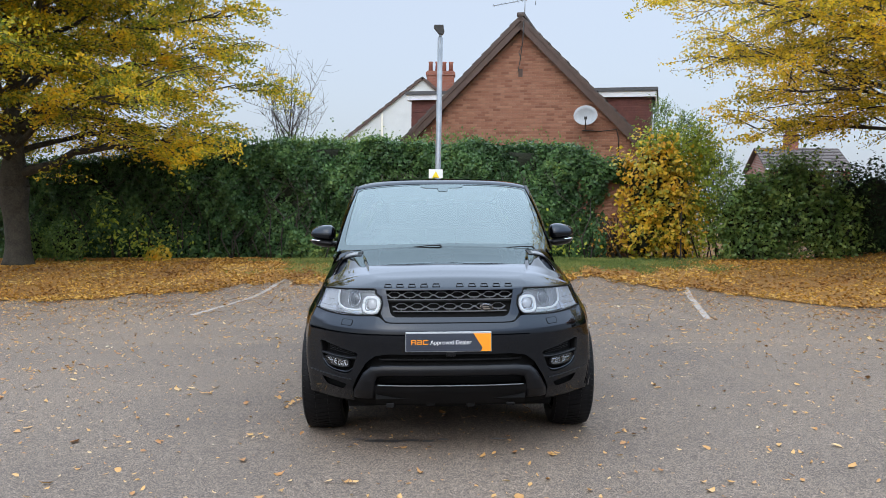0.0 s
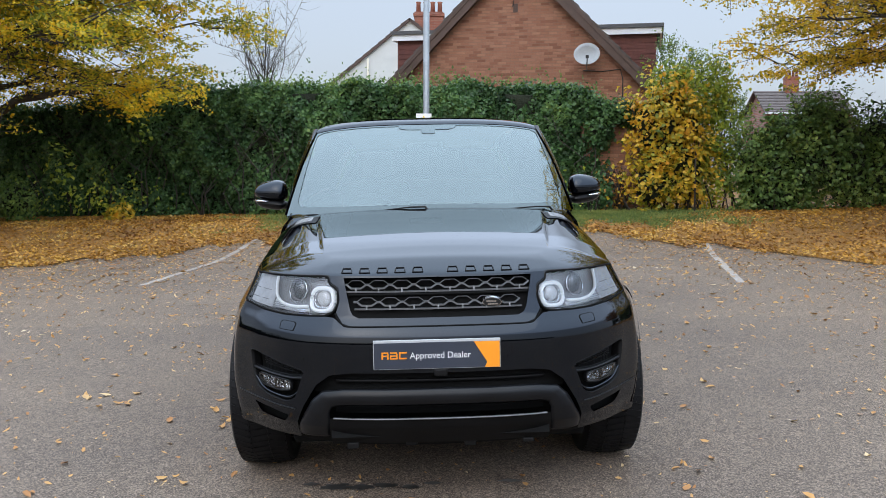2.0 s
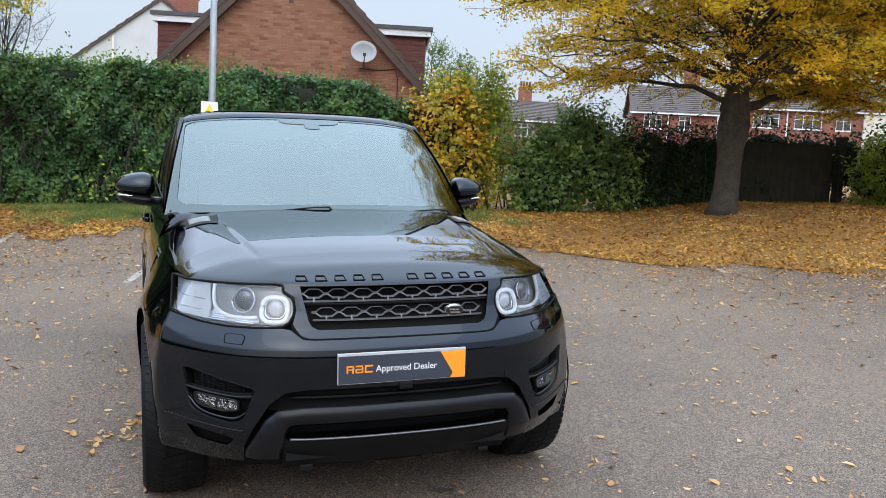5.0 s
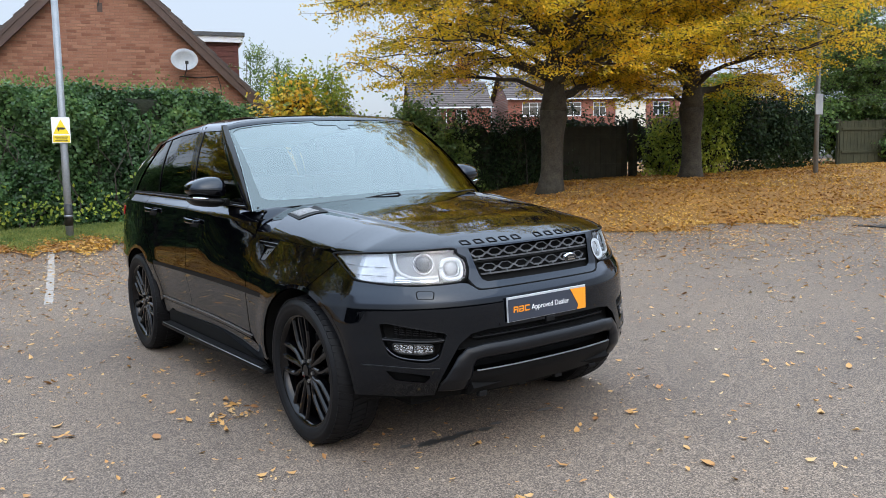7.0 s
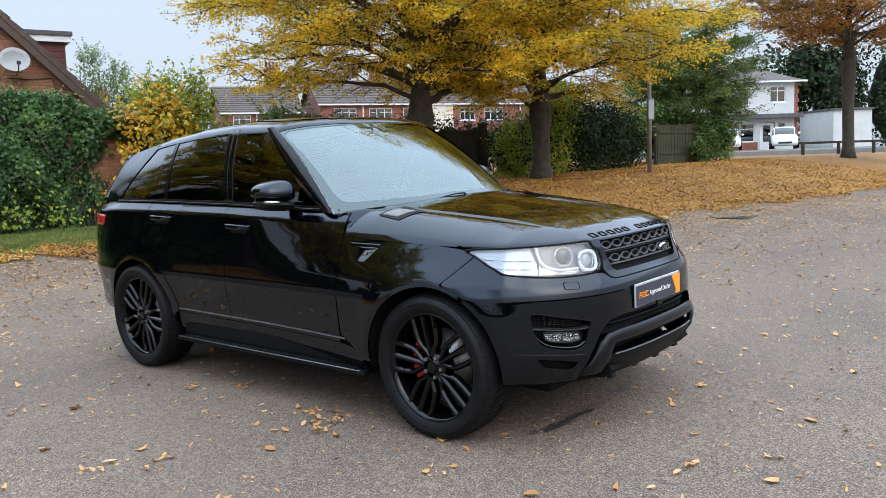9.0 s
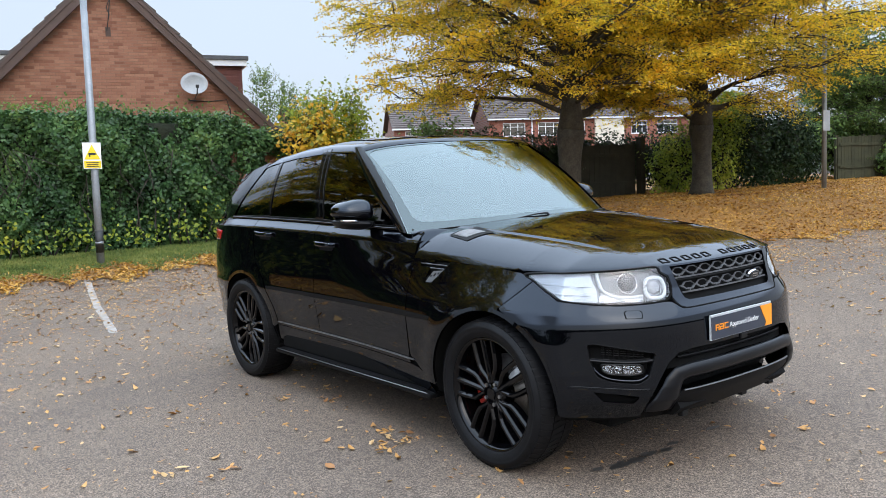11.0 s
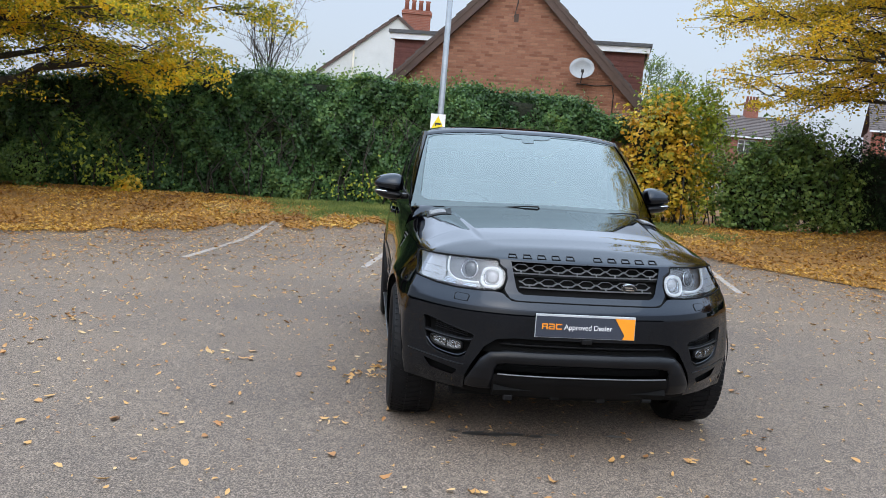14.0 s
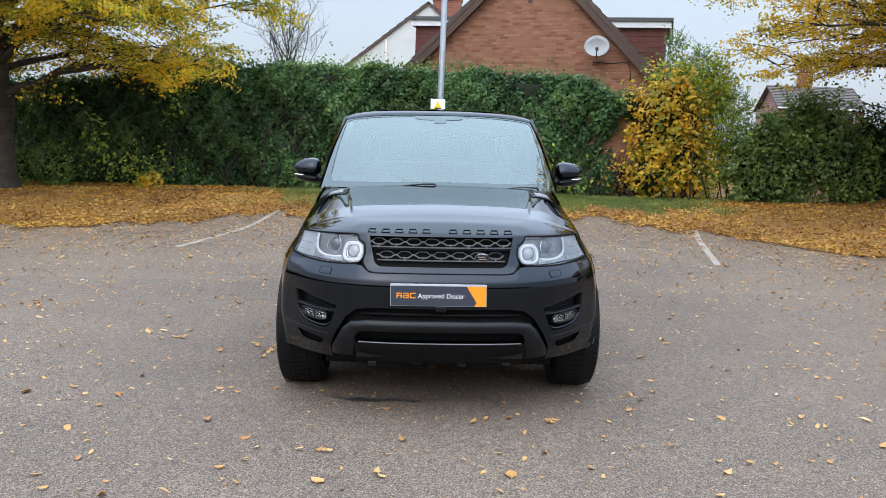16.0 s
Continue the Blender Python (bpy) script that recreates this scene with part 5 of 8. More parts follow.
def terrace(name, p, q, eave, ridge, windows, label, wall=BRICK_RED, base=0.0):
    """A row of houses whose front runs from p to q; windows are (along, sill, width, height)."""
    p, q = Vector(p), Vector(q)
    d = q - p
    root = thing(name, (p.x, p.y, base), label, "house", turn=math.degrees(math.atan2(d.y, d.x)))
    n = d.length
    part("wall", wall_with_holes(0, n, 0, 0.3, 0, eave, windows), wall, root)
    part("body", boxes((0, n, 0.45, 7.5, 0, eave)), wall, root)
    tile_rows(roof_deck(root, (-0.2, 3.8, ridge), (-0.2, -0.35, eave - 0.1), (n + 0.4, 0, 0)), (-0.2, 3.8, ridge), (-0.2, -0.35, eave - 0.1), (n + 0.4, 0, 0), 14, 0.05)
    tile_rows(roof_deck(root, (-0.2, 3.8, ridge), (-0.2, 8.0, eave - 0.1), (n + 0.4, 0, 0)), (-0.2, 3.8, ridge), (-0.2, 8.0, eave - 0.1), (n + 0.4, 0, 0), 14, 0.05)
    part("gable", prism([(0.1, eave), (7.4, eave), (3.8, ridge - 0.1)], n - 0.4, "x"), wall, root).location = (0.2, 0, 0)
    part("gutter", boxes((-0.2, n + 0.2, -0.42, -0.32, eave - 0.16, eave - 0.04)), FASCIA, root)
    for x, z, w, h in windows:
        window(root, x, 0.06, z, w, h, (0.5,) if w < 1.5 else (0.33, 0.67), 0.68)
    return root


villa = terrace("brick_villa", (34.8, 65.6), (41.2, 62.7), 5.75, 8.3, [(1.0, 4.35, 1.5, 1.15), (3.9, 4.35, 1.0, 1.15), (1.0, 0.9, 1.8, 1.4), (4.4, 0.9, 1.2, 1.4)], "red brick house with a grey tiled roof and white windows", base=0.5)
chimney(villa, 4.6, 3.4, 7.4, 10.0, 1.3, 0.8, 4)
tubes("downpipe", [([(3.0, -0.08, 0.0), (3.0, -0.08, 5.6)], [0.06, 0.06])], FASCIA, villa)
FRONT = [(1.3, 4.85, 2.1, 1.2), (4.6, 4.85, 2.2, 1.2), (7.9, 4.85, 1.2, 1.2), (1.3, 1.0, 2.1, 1.5), (7.0, 1.0, 1.9, 1.5), (13.6, 4.85, 1.6, 1.2), (16.2, 4.85, 2.0, 1.2), (22.6, 4.85, 1.4, 1.2), (25.0, 4.85, 1.8, 1.2), (13.6, 1.0, 2.0, 1.5)]
brick_terrace = terrace("brick_terrace", (42.65, 62.05), (67.3, 50.9), 6.45, 8.9, FRONT, "red brick terrace with white framed windows", base=0.5)
chimney(brick_terrace, 6.0, 3.3, 7.8, 10.4, 1.2, 0.8, 4)
part("render_bay", boxes((10.0, 12.8, -0.25, 0.0, 0, 6.3)), CREAM, brick_terrace, "cream rendered bay")
for x in (4.0, 20.0):
    tubes("downpipe", [([(x, -0.08, 0.0), (x, -0.08, 6.3)], [0.06, 0.06])], FASCIA, brick_terrace)
hip = terrace("brick_house", (25.0, 70.2), (31.6, 69.6), 4.95, 6.9, [(1.0, 3.5, 1.7, 1.15), (4.6, 3.5, 1.4, 1.15)], "small brick house with a grey tiled roof", base=0.2)
chimney(hip, 2.3, 3.4, 6.0, 8.1, 1.1, 0.7, 4)


def hip_roof(parent, x0, x1, y0, y1, eave, ridge, run):
    """Four tiled slopes that meet in a short ridge."""
    ym = (y0 + y1) / 2
    c = [(x0, y0, eave), (x1, y0, eave), (x1, y1, eave), (x0, y1, eave), (x0 + run, ym, ridge), (x1 - run, ym, ridge)]
    return solid("roof", c, ((0, 1, 5, 4), (1, 2, 5), (2, 3, 4, 5), (3, 0, 4), (3, 2, 1, 0)), ROOF, parent, "grey tiled hipped roof")


def parade_house():
    """White rendered house across the road, with a shop-like bay, a porch and brick quoins."""
    root = thing("parade_house", (51.3, 30.2, 1.42), "white rendered house with a bay window across the road", "house", turn=-42)
    holes = [(1.9, 0.72, 2.1, 1.3), (4.4, 0.0, 1.1, 2.05), (5.75, 0.5, 0.5, 1.5), (1.9, 3.3, 1.7, 1.2), (5.1, 3.45, 1.15, 1.15), (-3.0, 3.3, 1.7, 1.2), (-3.0, 0.72, 2.1, 1.3)]
    part("wall", wall_with_holes(-5.0, 6.9, 0, 0.3, 0, 4.95, holes), RENDER_WALL, root)
    part("body", boxes((-5.0, 7.2, 0.4, 7.0, 0, 4.95)), RENDER_WALL, root)
    for k in range(16):
        part("quoin", boxes((6.9, 7.22 if k % 2 else 7.14, -0.03, 0.3, 0.31 * k, 0.31 * k + 0.29)), BRICK_RED, root)
    part("plinth", boxes((1.6, 4.2, -0.06, -0.005, 0, 0.68)), BRICK_RED, root)
    hip_roof(root, -5.4, 7.6, -0.4, 7.4, 4.9, 6.5, 3.2)
    part("gutter", boxes((-5.4, 7.6, -0.5, -0.402, 4.82, 4.94)), FASCIA, root)
    part("canopy", boxes((-4.0, 7.2, -0.8, -0.03, 2.32, 2.62), bevel=0.03), FELT, root, "dark porch canopy")
    for x, z, w, h in holes:
        if h < 1.4 or z > 1:
            window(root, x, 0.06, z, w, h, (0.5,), 0.7)
    door = part("door", boxes((4.45, 5.45, 0.1, 0.16, 0.0, 2.0)), FASCIA, root, "white front door")
    part("pane", boxes((4.65, 5.2, 0.085, 0.097, 0.7, 1.85)), PANE, door)
    part("sidelight", boxes((5.77, 6.23, 0.1, 0.12, 0.52, 1.98)), PANE, root, "narrow pane beside the door")
    garage = thing("garage", (61.5, 24.6, 1.42), "low white garage beside the house", "garage", turn=-42)
    part("wall", boxes((0, 3.0, 0, 5.0, 0, 2.9)), RENDER_WALL, garage)
    part("roof", boxes((-0.1, 3.1, -0.15, 5.1, 2.904, 3.05), bevel=0.02), FELT, garage)


parade_house()
mass("conifer_row", [(66.0, 31.0, 5.0, 3.0, 2.2, 5.0), (69.5, 27.5, 6.2, 3.2, 2.4, 6.2), (73.0, 24.0, 5.6, 3.2, 2.4, 5.6), (67.5, 29.2, 8.0, 2.0, 1.8, 3.6)], 9000, 0.42, LAUREL, "tall dark conifers behind the white house", "trees")


def loft(stations, bow=0.03, lean=0.9):
    """A closed hull through stations (y, half width, bottom, top)."""
    verts, faces = [], []
    for y, w, z0, z1 in stations:
        h = z1 - z0
        verts += [(-w * 0.92, y, z0), (-w, y, z0 + 0.3 * h), (-w * 0.98, y, z0 + 0.7 * h), (-w * lean, y, z1 - 0.06 * h), (-w * lean * 0.8, y, z1), (0, y, z1 + bow), (w * lean * 0.8, y, z1), (w * lean, y, z1 - 0.06 * h), (w * 0.98, y, z0 + 0.7 * h), (w, y, z0 + 0.3 * h), (w * 0.92, y, z0)]
    k, m = 11, len(stations)
    for i in range(m - 1):
        for j in range(k):
            q = (j + 1) % k
            faces.append((i * k + j, i * k + q, (i + 1) * k + q, (i + 1) * k + j))
    faces += [tuple(range(k))[::-1], tuple((m - 1) * k + j for j in range(k))]
    return verts, faces


def hatchback(place, turn):
    """A small parked car across the road."""
    car2 = thing("parked_car", place, "small white hatchback parked before the house", "car", "parked cars", turn=turn)
    solid("body", *loft([(-1.95, 0.60, 0.36, 0.60), (-1.90, 0.74, 0.27, 0.70), (-1.70, 0.81, 0.22, 0.80), (-1.35, 0.84, 0.20, 0.90), (-0.95, 0.85, 0.20, 0.97), (0.0, 0.85, 0.20, 0.99), (0.9, 0.85, 0.20, 1.0), (1.6, 0.83, 0.24, 1.0), (1.85, 0.76, 0.32, 0.92)]), CAR_WHITE, car2, "", True)
    solid("window_band", *loft([(-1.02, 0.70, 0.92, 0.97), (-0.62, 0.72, 0.92, 1.24), (-0.38, 0.71, 0.92, 1.40), (0.3, 0.71, 0.92, 1.46), (1.0, 0.70, 0.92, 1.43), (1.45, 0.70, 0.92, 1.22), (1.7, 0.68, 0.92, 1.0)], 0.02, 0.80), PRIVACY, car2, "dark windows", True)
    solid("roof", *loft([(-0.40, 0.58, 1.36, 1.42), (0.3, 0.60, 1.42, 1.485), (1.0, 0.59, 1.39, 1.455), (1.35, 0.58, 1.27, 1.32)], 0.025, 0.95), CAR_WHITE, car2, "", True)
    for x in (-1, 1):
        solid("pillar", *loft([(-1.0, 0.03, 0.95, 0.99), (-0.40, 0.03, 1.34, 1.42)], 0.0), CAR_WHITE, car2).location = (x * 0.62, 0, 0)
        for y in (-1.2, 1.2):
            part("wheel", prism([(y + 0.31 * math.cos(a), 0.31 + 0.31 * math.sin(a)) for a in np.linspace(0, 6.28, 20, endpoint=False)], 0.2, "x"), RUBBER, car2).location = (x * 0.77 - 0.1, 0, 0)
        part("headlight", boxes((*sorted((x * 0.42, x * 0.70)), -1.92, -1.72, 0.64, 0.76), bevel=0.04), SILVER, car2)
        part("door_mirror", boxes((*sorted((x * 0.84, x * 1.0)), -0.72, -0.60, 0.98, 1.10), bevel=0.03), CAR_WHITE, car2)
    part("bumper_grille", boxes((-0.42, 0.42, -1.962, -1.9, 0.34, 0.47), bevel=0.02), INK, car2)


hatchback((52.8, 24.9, 1.56), -66)
hatchback((50.4, 27.7, 1.56), -66)

# the road and its kerb beyond the bank
road = thing("road", (44.0, 22.5, 1.40), "grey road with a pale kerb beyond the bank", "road", kind="structure", turn=-42)
part("carriageway", boxes((-30, 40, 0, 4.5, -0.2, 0.04)), ROADWAY, road)
part("kerb", boxes((-30, 40, 4.5, 4.65, -0.2, 0.12)), KERB, road)
part("pavement", boxes((-30, 40, 4.65, 8.0, -0.2, 0.14)), ROADWAY, road)
rail = thing("knee_rail", (37.5, 18.0, float(rise(37.5, 18.0))), "low dark wooden knee rail on the bank", "rail", turn=-42)
for i in range(5):
    part("post", boxes((i * 1.8 - 0.06, i * 1.8 + 0.06, -0.06, 0.06, -0.1, 0.55), bevel=0.01), FENCE, rail)
part("beam", boxes((-0.2, 7.4, -0.05, 0.05, 0.55, 0.66), bevel=0.01), FENCE, rail)

# ---- behind the camera and to the side: plain unseen rows, added to close the place and darken reflections ----
mass("boundary_trees", [(x, -34 + 0.5 * math.sin(x), 2.2, 3.4, 2.0, 3.0 + 0.2 * math.sin(x * 1.7)) for x in np.arange(-40, 44, 2.4)], 14000, 0.45, LAUREL, "row of trees on the far boundary", "trees")
# made-up hedge, dark and unbroken so the car's paint mirrors no sky gaps
mass("unseen_side_hedge", [(-26 + 0.2 * math.sin(y), y, 1.2, 1.6, 2.6, 1.9) for y in np.arange(-28, 20, 2.4)], 9000, 0.30, LAUREL, "unseen hedge added on the open side of the car park", "hedge")

# ---- the car: local x across, y back from the front axle, z up ----
CAR_AT = LEVEL @ pose(0.064, 5.87, 0, 0, 0, 3.2)
WHEELBASE = 2.923
car = new("car")
car.matrix_world = CAR_AT
tagged(car, "glossy black luxury off-road car with black wheels, parked on tarmac", "car")

PLAN = [(0, -0.870), (0.25, -0.862), (0.45, -0.832), (0.62, -0.766), (0.745, -0.677), (0.845, -0.573), (0.917, -0.465), (0.941, -0.35), (0.970, -0.19), (0.990, 0), (1.000, 0.24), (0.994, 0.56), (0.978, 1.0), (0.972, 1.5), (0.975, 2.1), (0.98, 2.6), (0.98, 3.0), (0.965, 3.35), (0.92, 3.6), (0.82, 3.79), (0.6, 3.91), (0.3, 3.95), (0, 3.96)]


def plan_curve():
    pts = [np.array(p, float) for p in PLAN]
    ext = [np.array([-pts[1][0], pts[1][1]])] + pts + [np.array([-pts[-2][0], pts[-2][1]])]
    out = []
    for i in range(1, len(ext) - 2):
        a, b, c, d = ext[i - 1:i + 3]
        for t in np.linspace(0, 1, 24, endpoint=False):
            out.append(0.5 * (2 * b + (c - a) * t + (2 * a - 5 * b + 4 * c - d) * t * t + (3 * b - a - 3 * c + d) * t ** 3))
    out.append(pts[-1])
    return np.array(out)


CURVE = plan_curve()
ARC = np.concatenate([[0], np.cumsum(np.linalg.norm(np.diff(CURVE, axis=0), axis=1))])
TANG = np.gradient(CURVE, ARC, axis=0)
TANG /= np.linalg.norm(TANG, axis=1, keepdims=True)
S_END = float(ARC[-1])
_front = int(np.argmin(np.abs(CURVE[:len(CURVE) // 2, 1] - 0.5)))


def sx(x):
    """Arc length at which the front of the plan reaches x across."""
    return float(np.interp(x, CURVE[:_front, 0], ARC[:_front]))


def sy(y):
    """Arc length at which the flank reaches y."""
    return float(np.interp(y, CURVE[:, 1], ARC))


Z_FRONT = [0.28, 0.34, 0.42, 0.48, 0.57, 0.64, 0.72, 0.77, 0.80, 0.825, 0.85, 0.87, 0.93, 1.00, 1.05]
IN_FRONT = [0.13, 0.085, 0.032, 0.020, 0.024, 0.028, 0.030, 0.033, 0.040, 0.052, 0.068, 0.080, 0.101, 0.121, 0.140]
Z_WING = [0.28, 0.36, 0.45, 0.55, 0.70, 0.78, 0.84, 0.90, 0.97, 1.03, 1.08, 1.16, 1.24]
IN_WING = [0.060, 0.026, 0.012, 0.004, 0.006, 0.014, 0.029, 0.059, 0.097, 0.128, 0.150, 0.195, 0.270]
Z_SIDE = [0.28, 0.36, 0.43, 0.47, 0.52, 0.62, 0.74, 0.76, 0.85, 0.95, 1.03, 1.10, 1.16, 1.21, 1.27]
IN_SIDE = [0.12, 0.070, 0.048, 0.038, 0.040, 0.026, 0.008, 0.012, 0.019, 0.028, 0.036, 0.043, 0.049, 0.053, 0.057]


def belt(y):
    return float(np.interp(y, [0.6, 0.8, 1.8, 2.6, 3.2, 3.5], [1.195, 1.202, 1.236, 1.252, 1.258, 1.24]))


def skin(s, z, side=1, out=0.0):
    """A point on the car's lower skin."""
    x, y = np.interp(s, ARC, CURVE[:, 0]), np.interp(s, ARC, CURVE[:, 1])
    tx, ty = np.interp(s, ARC, TANG[:, 0]), np.interp(s, ARC, TANG[:, 1])
    nx, ny = -ty, tx
    wf = smooth(0.25, 0.9, abs(tx)) if y < 1 else 0.0
    ww = 1 - smooth(-0.1, 1.6, y)
    ledge = 0.046 * min(1.0, max(0.0, (z - belt(y) + 0.062) / 0.054))
    flank = ww * np.interp(z, Z_WING, IN_WING) + (1 - ww) * (np.interp(z, Z_SIDE, IN_SIDE) + ledge)
    inset = wf * np.interp(z, Z_FRONT, IN_FRONT) + (1 - wf) * flank - out
    # swelling lips round the wheels
    for cy in (0.0, WHEELBASE):
        d = math.hypot(y - cy, z - 0.39)
        if abs(x) > 0.8:
            inset -= 0.012 * math.exp(-((d - 0.46) / 0.09) ** 2)
    px, py = x + nx * inset, y + ny * inset
    return Vector((side * px, py, z))


def inside(poly, p, q):
    hit, j = False, len(poly) - 1
    for i in range(len(poly)):
        (a, b), (c, d) = poly[i], poly[j]
        if (b > q) != (d > q) and p < (c - a) * (q - b) / (d - b) + a:
            hit = not hit
        j = i
    return hit


def nearest(poly, p, q):
    best, at = 1e9, (p, q)
    for i in range(len(poly)):
        (a, b), (c, d) = poly[i], poly[(i + 1) % len(poly)]
        e, f = c - a, d - b
        t = max(0.0, min(1.0, ((p - a) * e + (q - b) * f) / (e * e + f * f + 1e-12)))
        x, y = a + e * t, b + f * t
        g = (x - p) ** 2 + (y - q) ** 2
        if g < best:
            best, at = g, (x, y)
    return at


def ring(cy, cz, r, n=48):
    return [(sy(cy + r * math.cos(a)), cz + r * math.sin(a)) for a in np.linspace(0, 2 * math.pi, n, endpoint=False)]


def panel(name, keep, material, parent=None, cuts=(), step=0.02, out=0.0, thick=0.005, sides=(1,), label="", place=skin):
    """A skin panel whose edges follow the outline keep (pairs of arc length and height), with holes cut in it."""
    ss, zs = [p[0] for p in keep], [p[1] for p in keep]
    ns, nz = max(2, int((max(ss) - min(ss)) / step) + 1), max(2, int((max(zs) - min(zs)) / step) + 1)
    us, vs = np.linspace(min(ss), max(ss), ns + 1), np.linspace(min(zs), max(zs), nz + 1)
    good = {}
    for i in range(ns):
        for j in range(nz):
            c = ((us[i] + us[i + 1]) / 2, (vs[j] + vs[j + 1]) / 2)
            good[i, j] = inside(keep, *c) and not any(inside(k, *c) for k in cuts)
    bm = bmesh.new()
    for side in sides:
        made = {}
        def vert(i, j):
            if (i, j) not in made:
                p, q = us[i], vs[j]
                around = [good.get((a, b), False) for a in (i - 1, i) for b in (j - 1, j)]
                if not all(around):
                    options = [nearest(k, p, q) for k in (keep, *cuts)]
                    p, q = min(options, key=lambda o: (o[0] - us[i]) ** 2 + (o[1] - vs[j]) ** 2)
                made[i, j] = bm.verts.new(place(p, q, side, out))
            return made[i, j]
        for (i, j), ok in good.items():
            if ok:
                f = [vert(i, j), vert(i + 1, j), vert(i + 1, j + 1), vert(i, j + 1)]
                try:
                    bm.faces.new(f if side > 0 else f[::-1])
                except ValueError:
                    pass
    bmesh.ops.remove_doubles(bm, verts=bm.verts, dist=0.0006)
    bmesh.ops.dissolve_degenerate(bm, edges=bm.edges, dist=0.0002)
    ob = part(name, bm, material, car if parent is None else parent, label, True)
    if thick:
        mod = ob.modifiers.new("thickness", "SOLIDIFY")
        mod.thickness, mod.offset, mod.use_rim = thick, -1, thick > 0.006
    return ob


SKINS = ("bonnet", "roof", "screen_pillar", "cant_rail", "pillar_foot", "roof_header", "rear_pillar", "bonnet_vent", "arch_lip")


def sheet(name, fn, nu, nv, material, parent=None, thick=0.006, label="", flip=False):
    verts = [fn(i / nu, j / nv) for i in range(nu + 1) for j in range(nv + 1)]
    k = nv + 1
    faces = [(i * k + j, (i + 1) * k + j, (i + 1) * k + j + 1, i * k + j + 1) for i in range(nu) for j in range(nv)]
    if flip:
        faces = [f[::-1] for f in faces]
    ob = solid(name, verts, faces, material, car if parent is None else parent, label, True)
    if thick:
        mod = ob.modifiers.new("thickness", "SOLIDIFY")
        mod.thickness, mod.offset, mod.use_rim = thick, -1, name not in SKINS
    return ob


def spline(table, v):
    xs = [r[0] for r in table]
    return [float(np.interp(v, xs, [r[k] for r in table])) for k in range(1, len(table[0]))]


def curve_of(points, n=40):
    """A smooth run of n+1 points through the given ones."""
    p = [np.array(q, float) for q in points]
    e = [2 * p[0] - p[1]] + p + [2 * p[-1] - p[-2]]
    out = []
    m = len(p) - 1
    for k in range(n + 1):
        w = k / n * m
        i = min(int(w), m - 1)
        t = w - i
        a, b, c, d = e[i:i + 4]
        out.append(0.5 * (2 * b + (c - a) * t + (2 * a - 5 * b + 4 * c - d) * t * t + (3 * b - a - 3 * c + d) * t ** 3))
    return out


ARCH_R = 0.445
ARCH_F, ARCH_B = ring(0.0, 0.385, ARCH_R), ring(WHEELBASE, 0.385, ARCH_R)
LAMP = [(sx(0.475), 0.885), (sx(0.50), 0.876), (sx(0.60), 0.872), (sx(0.72), 0.872), (sx(0.82), 0.880), (sy(-0.43), 0.904), (sy(-0.345), 0.942), (sy(-0.265), 0.985), (sy(-0.185), 1.012), (sy(-0.34), 1.022), (sy(-0.50), 1.026), (sx(0.75), 1.030), (sx(0.60), 1.034), (sx(0.505), 1.036), (sx(0.50), 1.005), (sx(0.455), 0.985), (sx(0.445), 0.94), (sx(0.455), 0.905)]
POD = [(sx(0.585), 0.6431), (sx(0.60), 0.601), (sx(0.625), 0.5281), (sx(0.67), 0.5054), (sx(0.76), 0.52), (sx(0.815), 0.5459), (sx(0.835), 0.6172), (sx(0.845), 0.6998), (sx(0.82), 0.7023), (sx(0.70), 0.6698)]
LOWSLOT = [(sx(0.66), 0.445), (sx(0.69), 0.412), (sx(0.80), 0.43), (sx(0.83), 0.478), (sx(0.74), 0.462)]
HOODCUT = 1.032

# front bumper: wraps from the middle to the wheel, with its lamp pods and slots cut out
bumper_outline = [(0, 0.646), (sx(0.38), 0.646), (sx(0.47), 0.634), (sx(0.53), 0.59), (sx(0.585), 0.50), (sx(0.625), 0.42), (sx(0.65), 0.335), (sx(0.80), 0.335), (sy(-0.43), 0.352), (sy(-0.40), 0.54), (sy(-0.20), 0.80), (sy(-0.10), 0.846), (sy(-0.27), 0.981), (sy(-0.345), 0.938), (sy(-0.43), 0.900), (sx(0.82), 0.876), (sx(0.72), 0.868), (sx(0.60), 0.868), (sx(0.50), 0.872), (sx(0.46), 0.868), (sx(0.425), 0.845), (sx(0.39), 0.833), (0, 0.833)]
panel("front_bumper", bumper_outline, PAINT, cuts=(POD, LOWSLOT, ARCH_F), step=0.009, sides=(1, -1), label="gloss black front bumper")


def sunk(depth):
    def place(s, z, side=1, out=0.0):
        p = skin(s, z, side, -depth + out)
        return p
    return place


def grow(poly, k):
    cx, cy = sum(p[0] for p in poly) / len(poly), sum(p[1] for p in poly) / len(poly)
    return [(cx + (a - cx) * k, cy + (b - cy) * k) for a, b in poly]


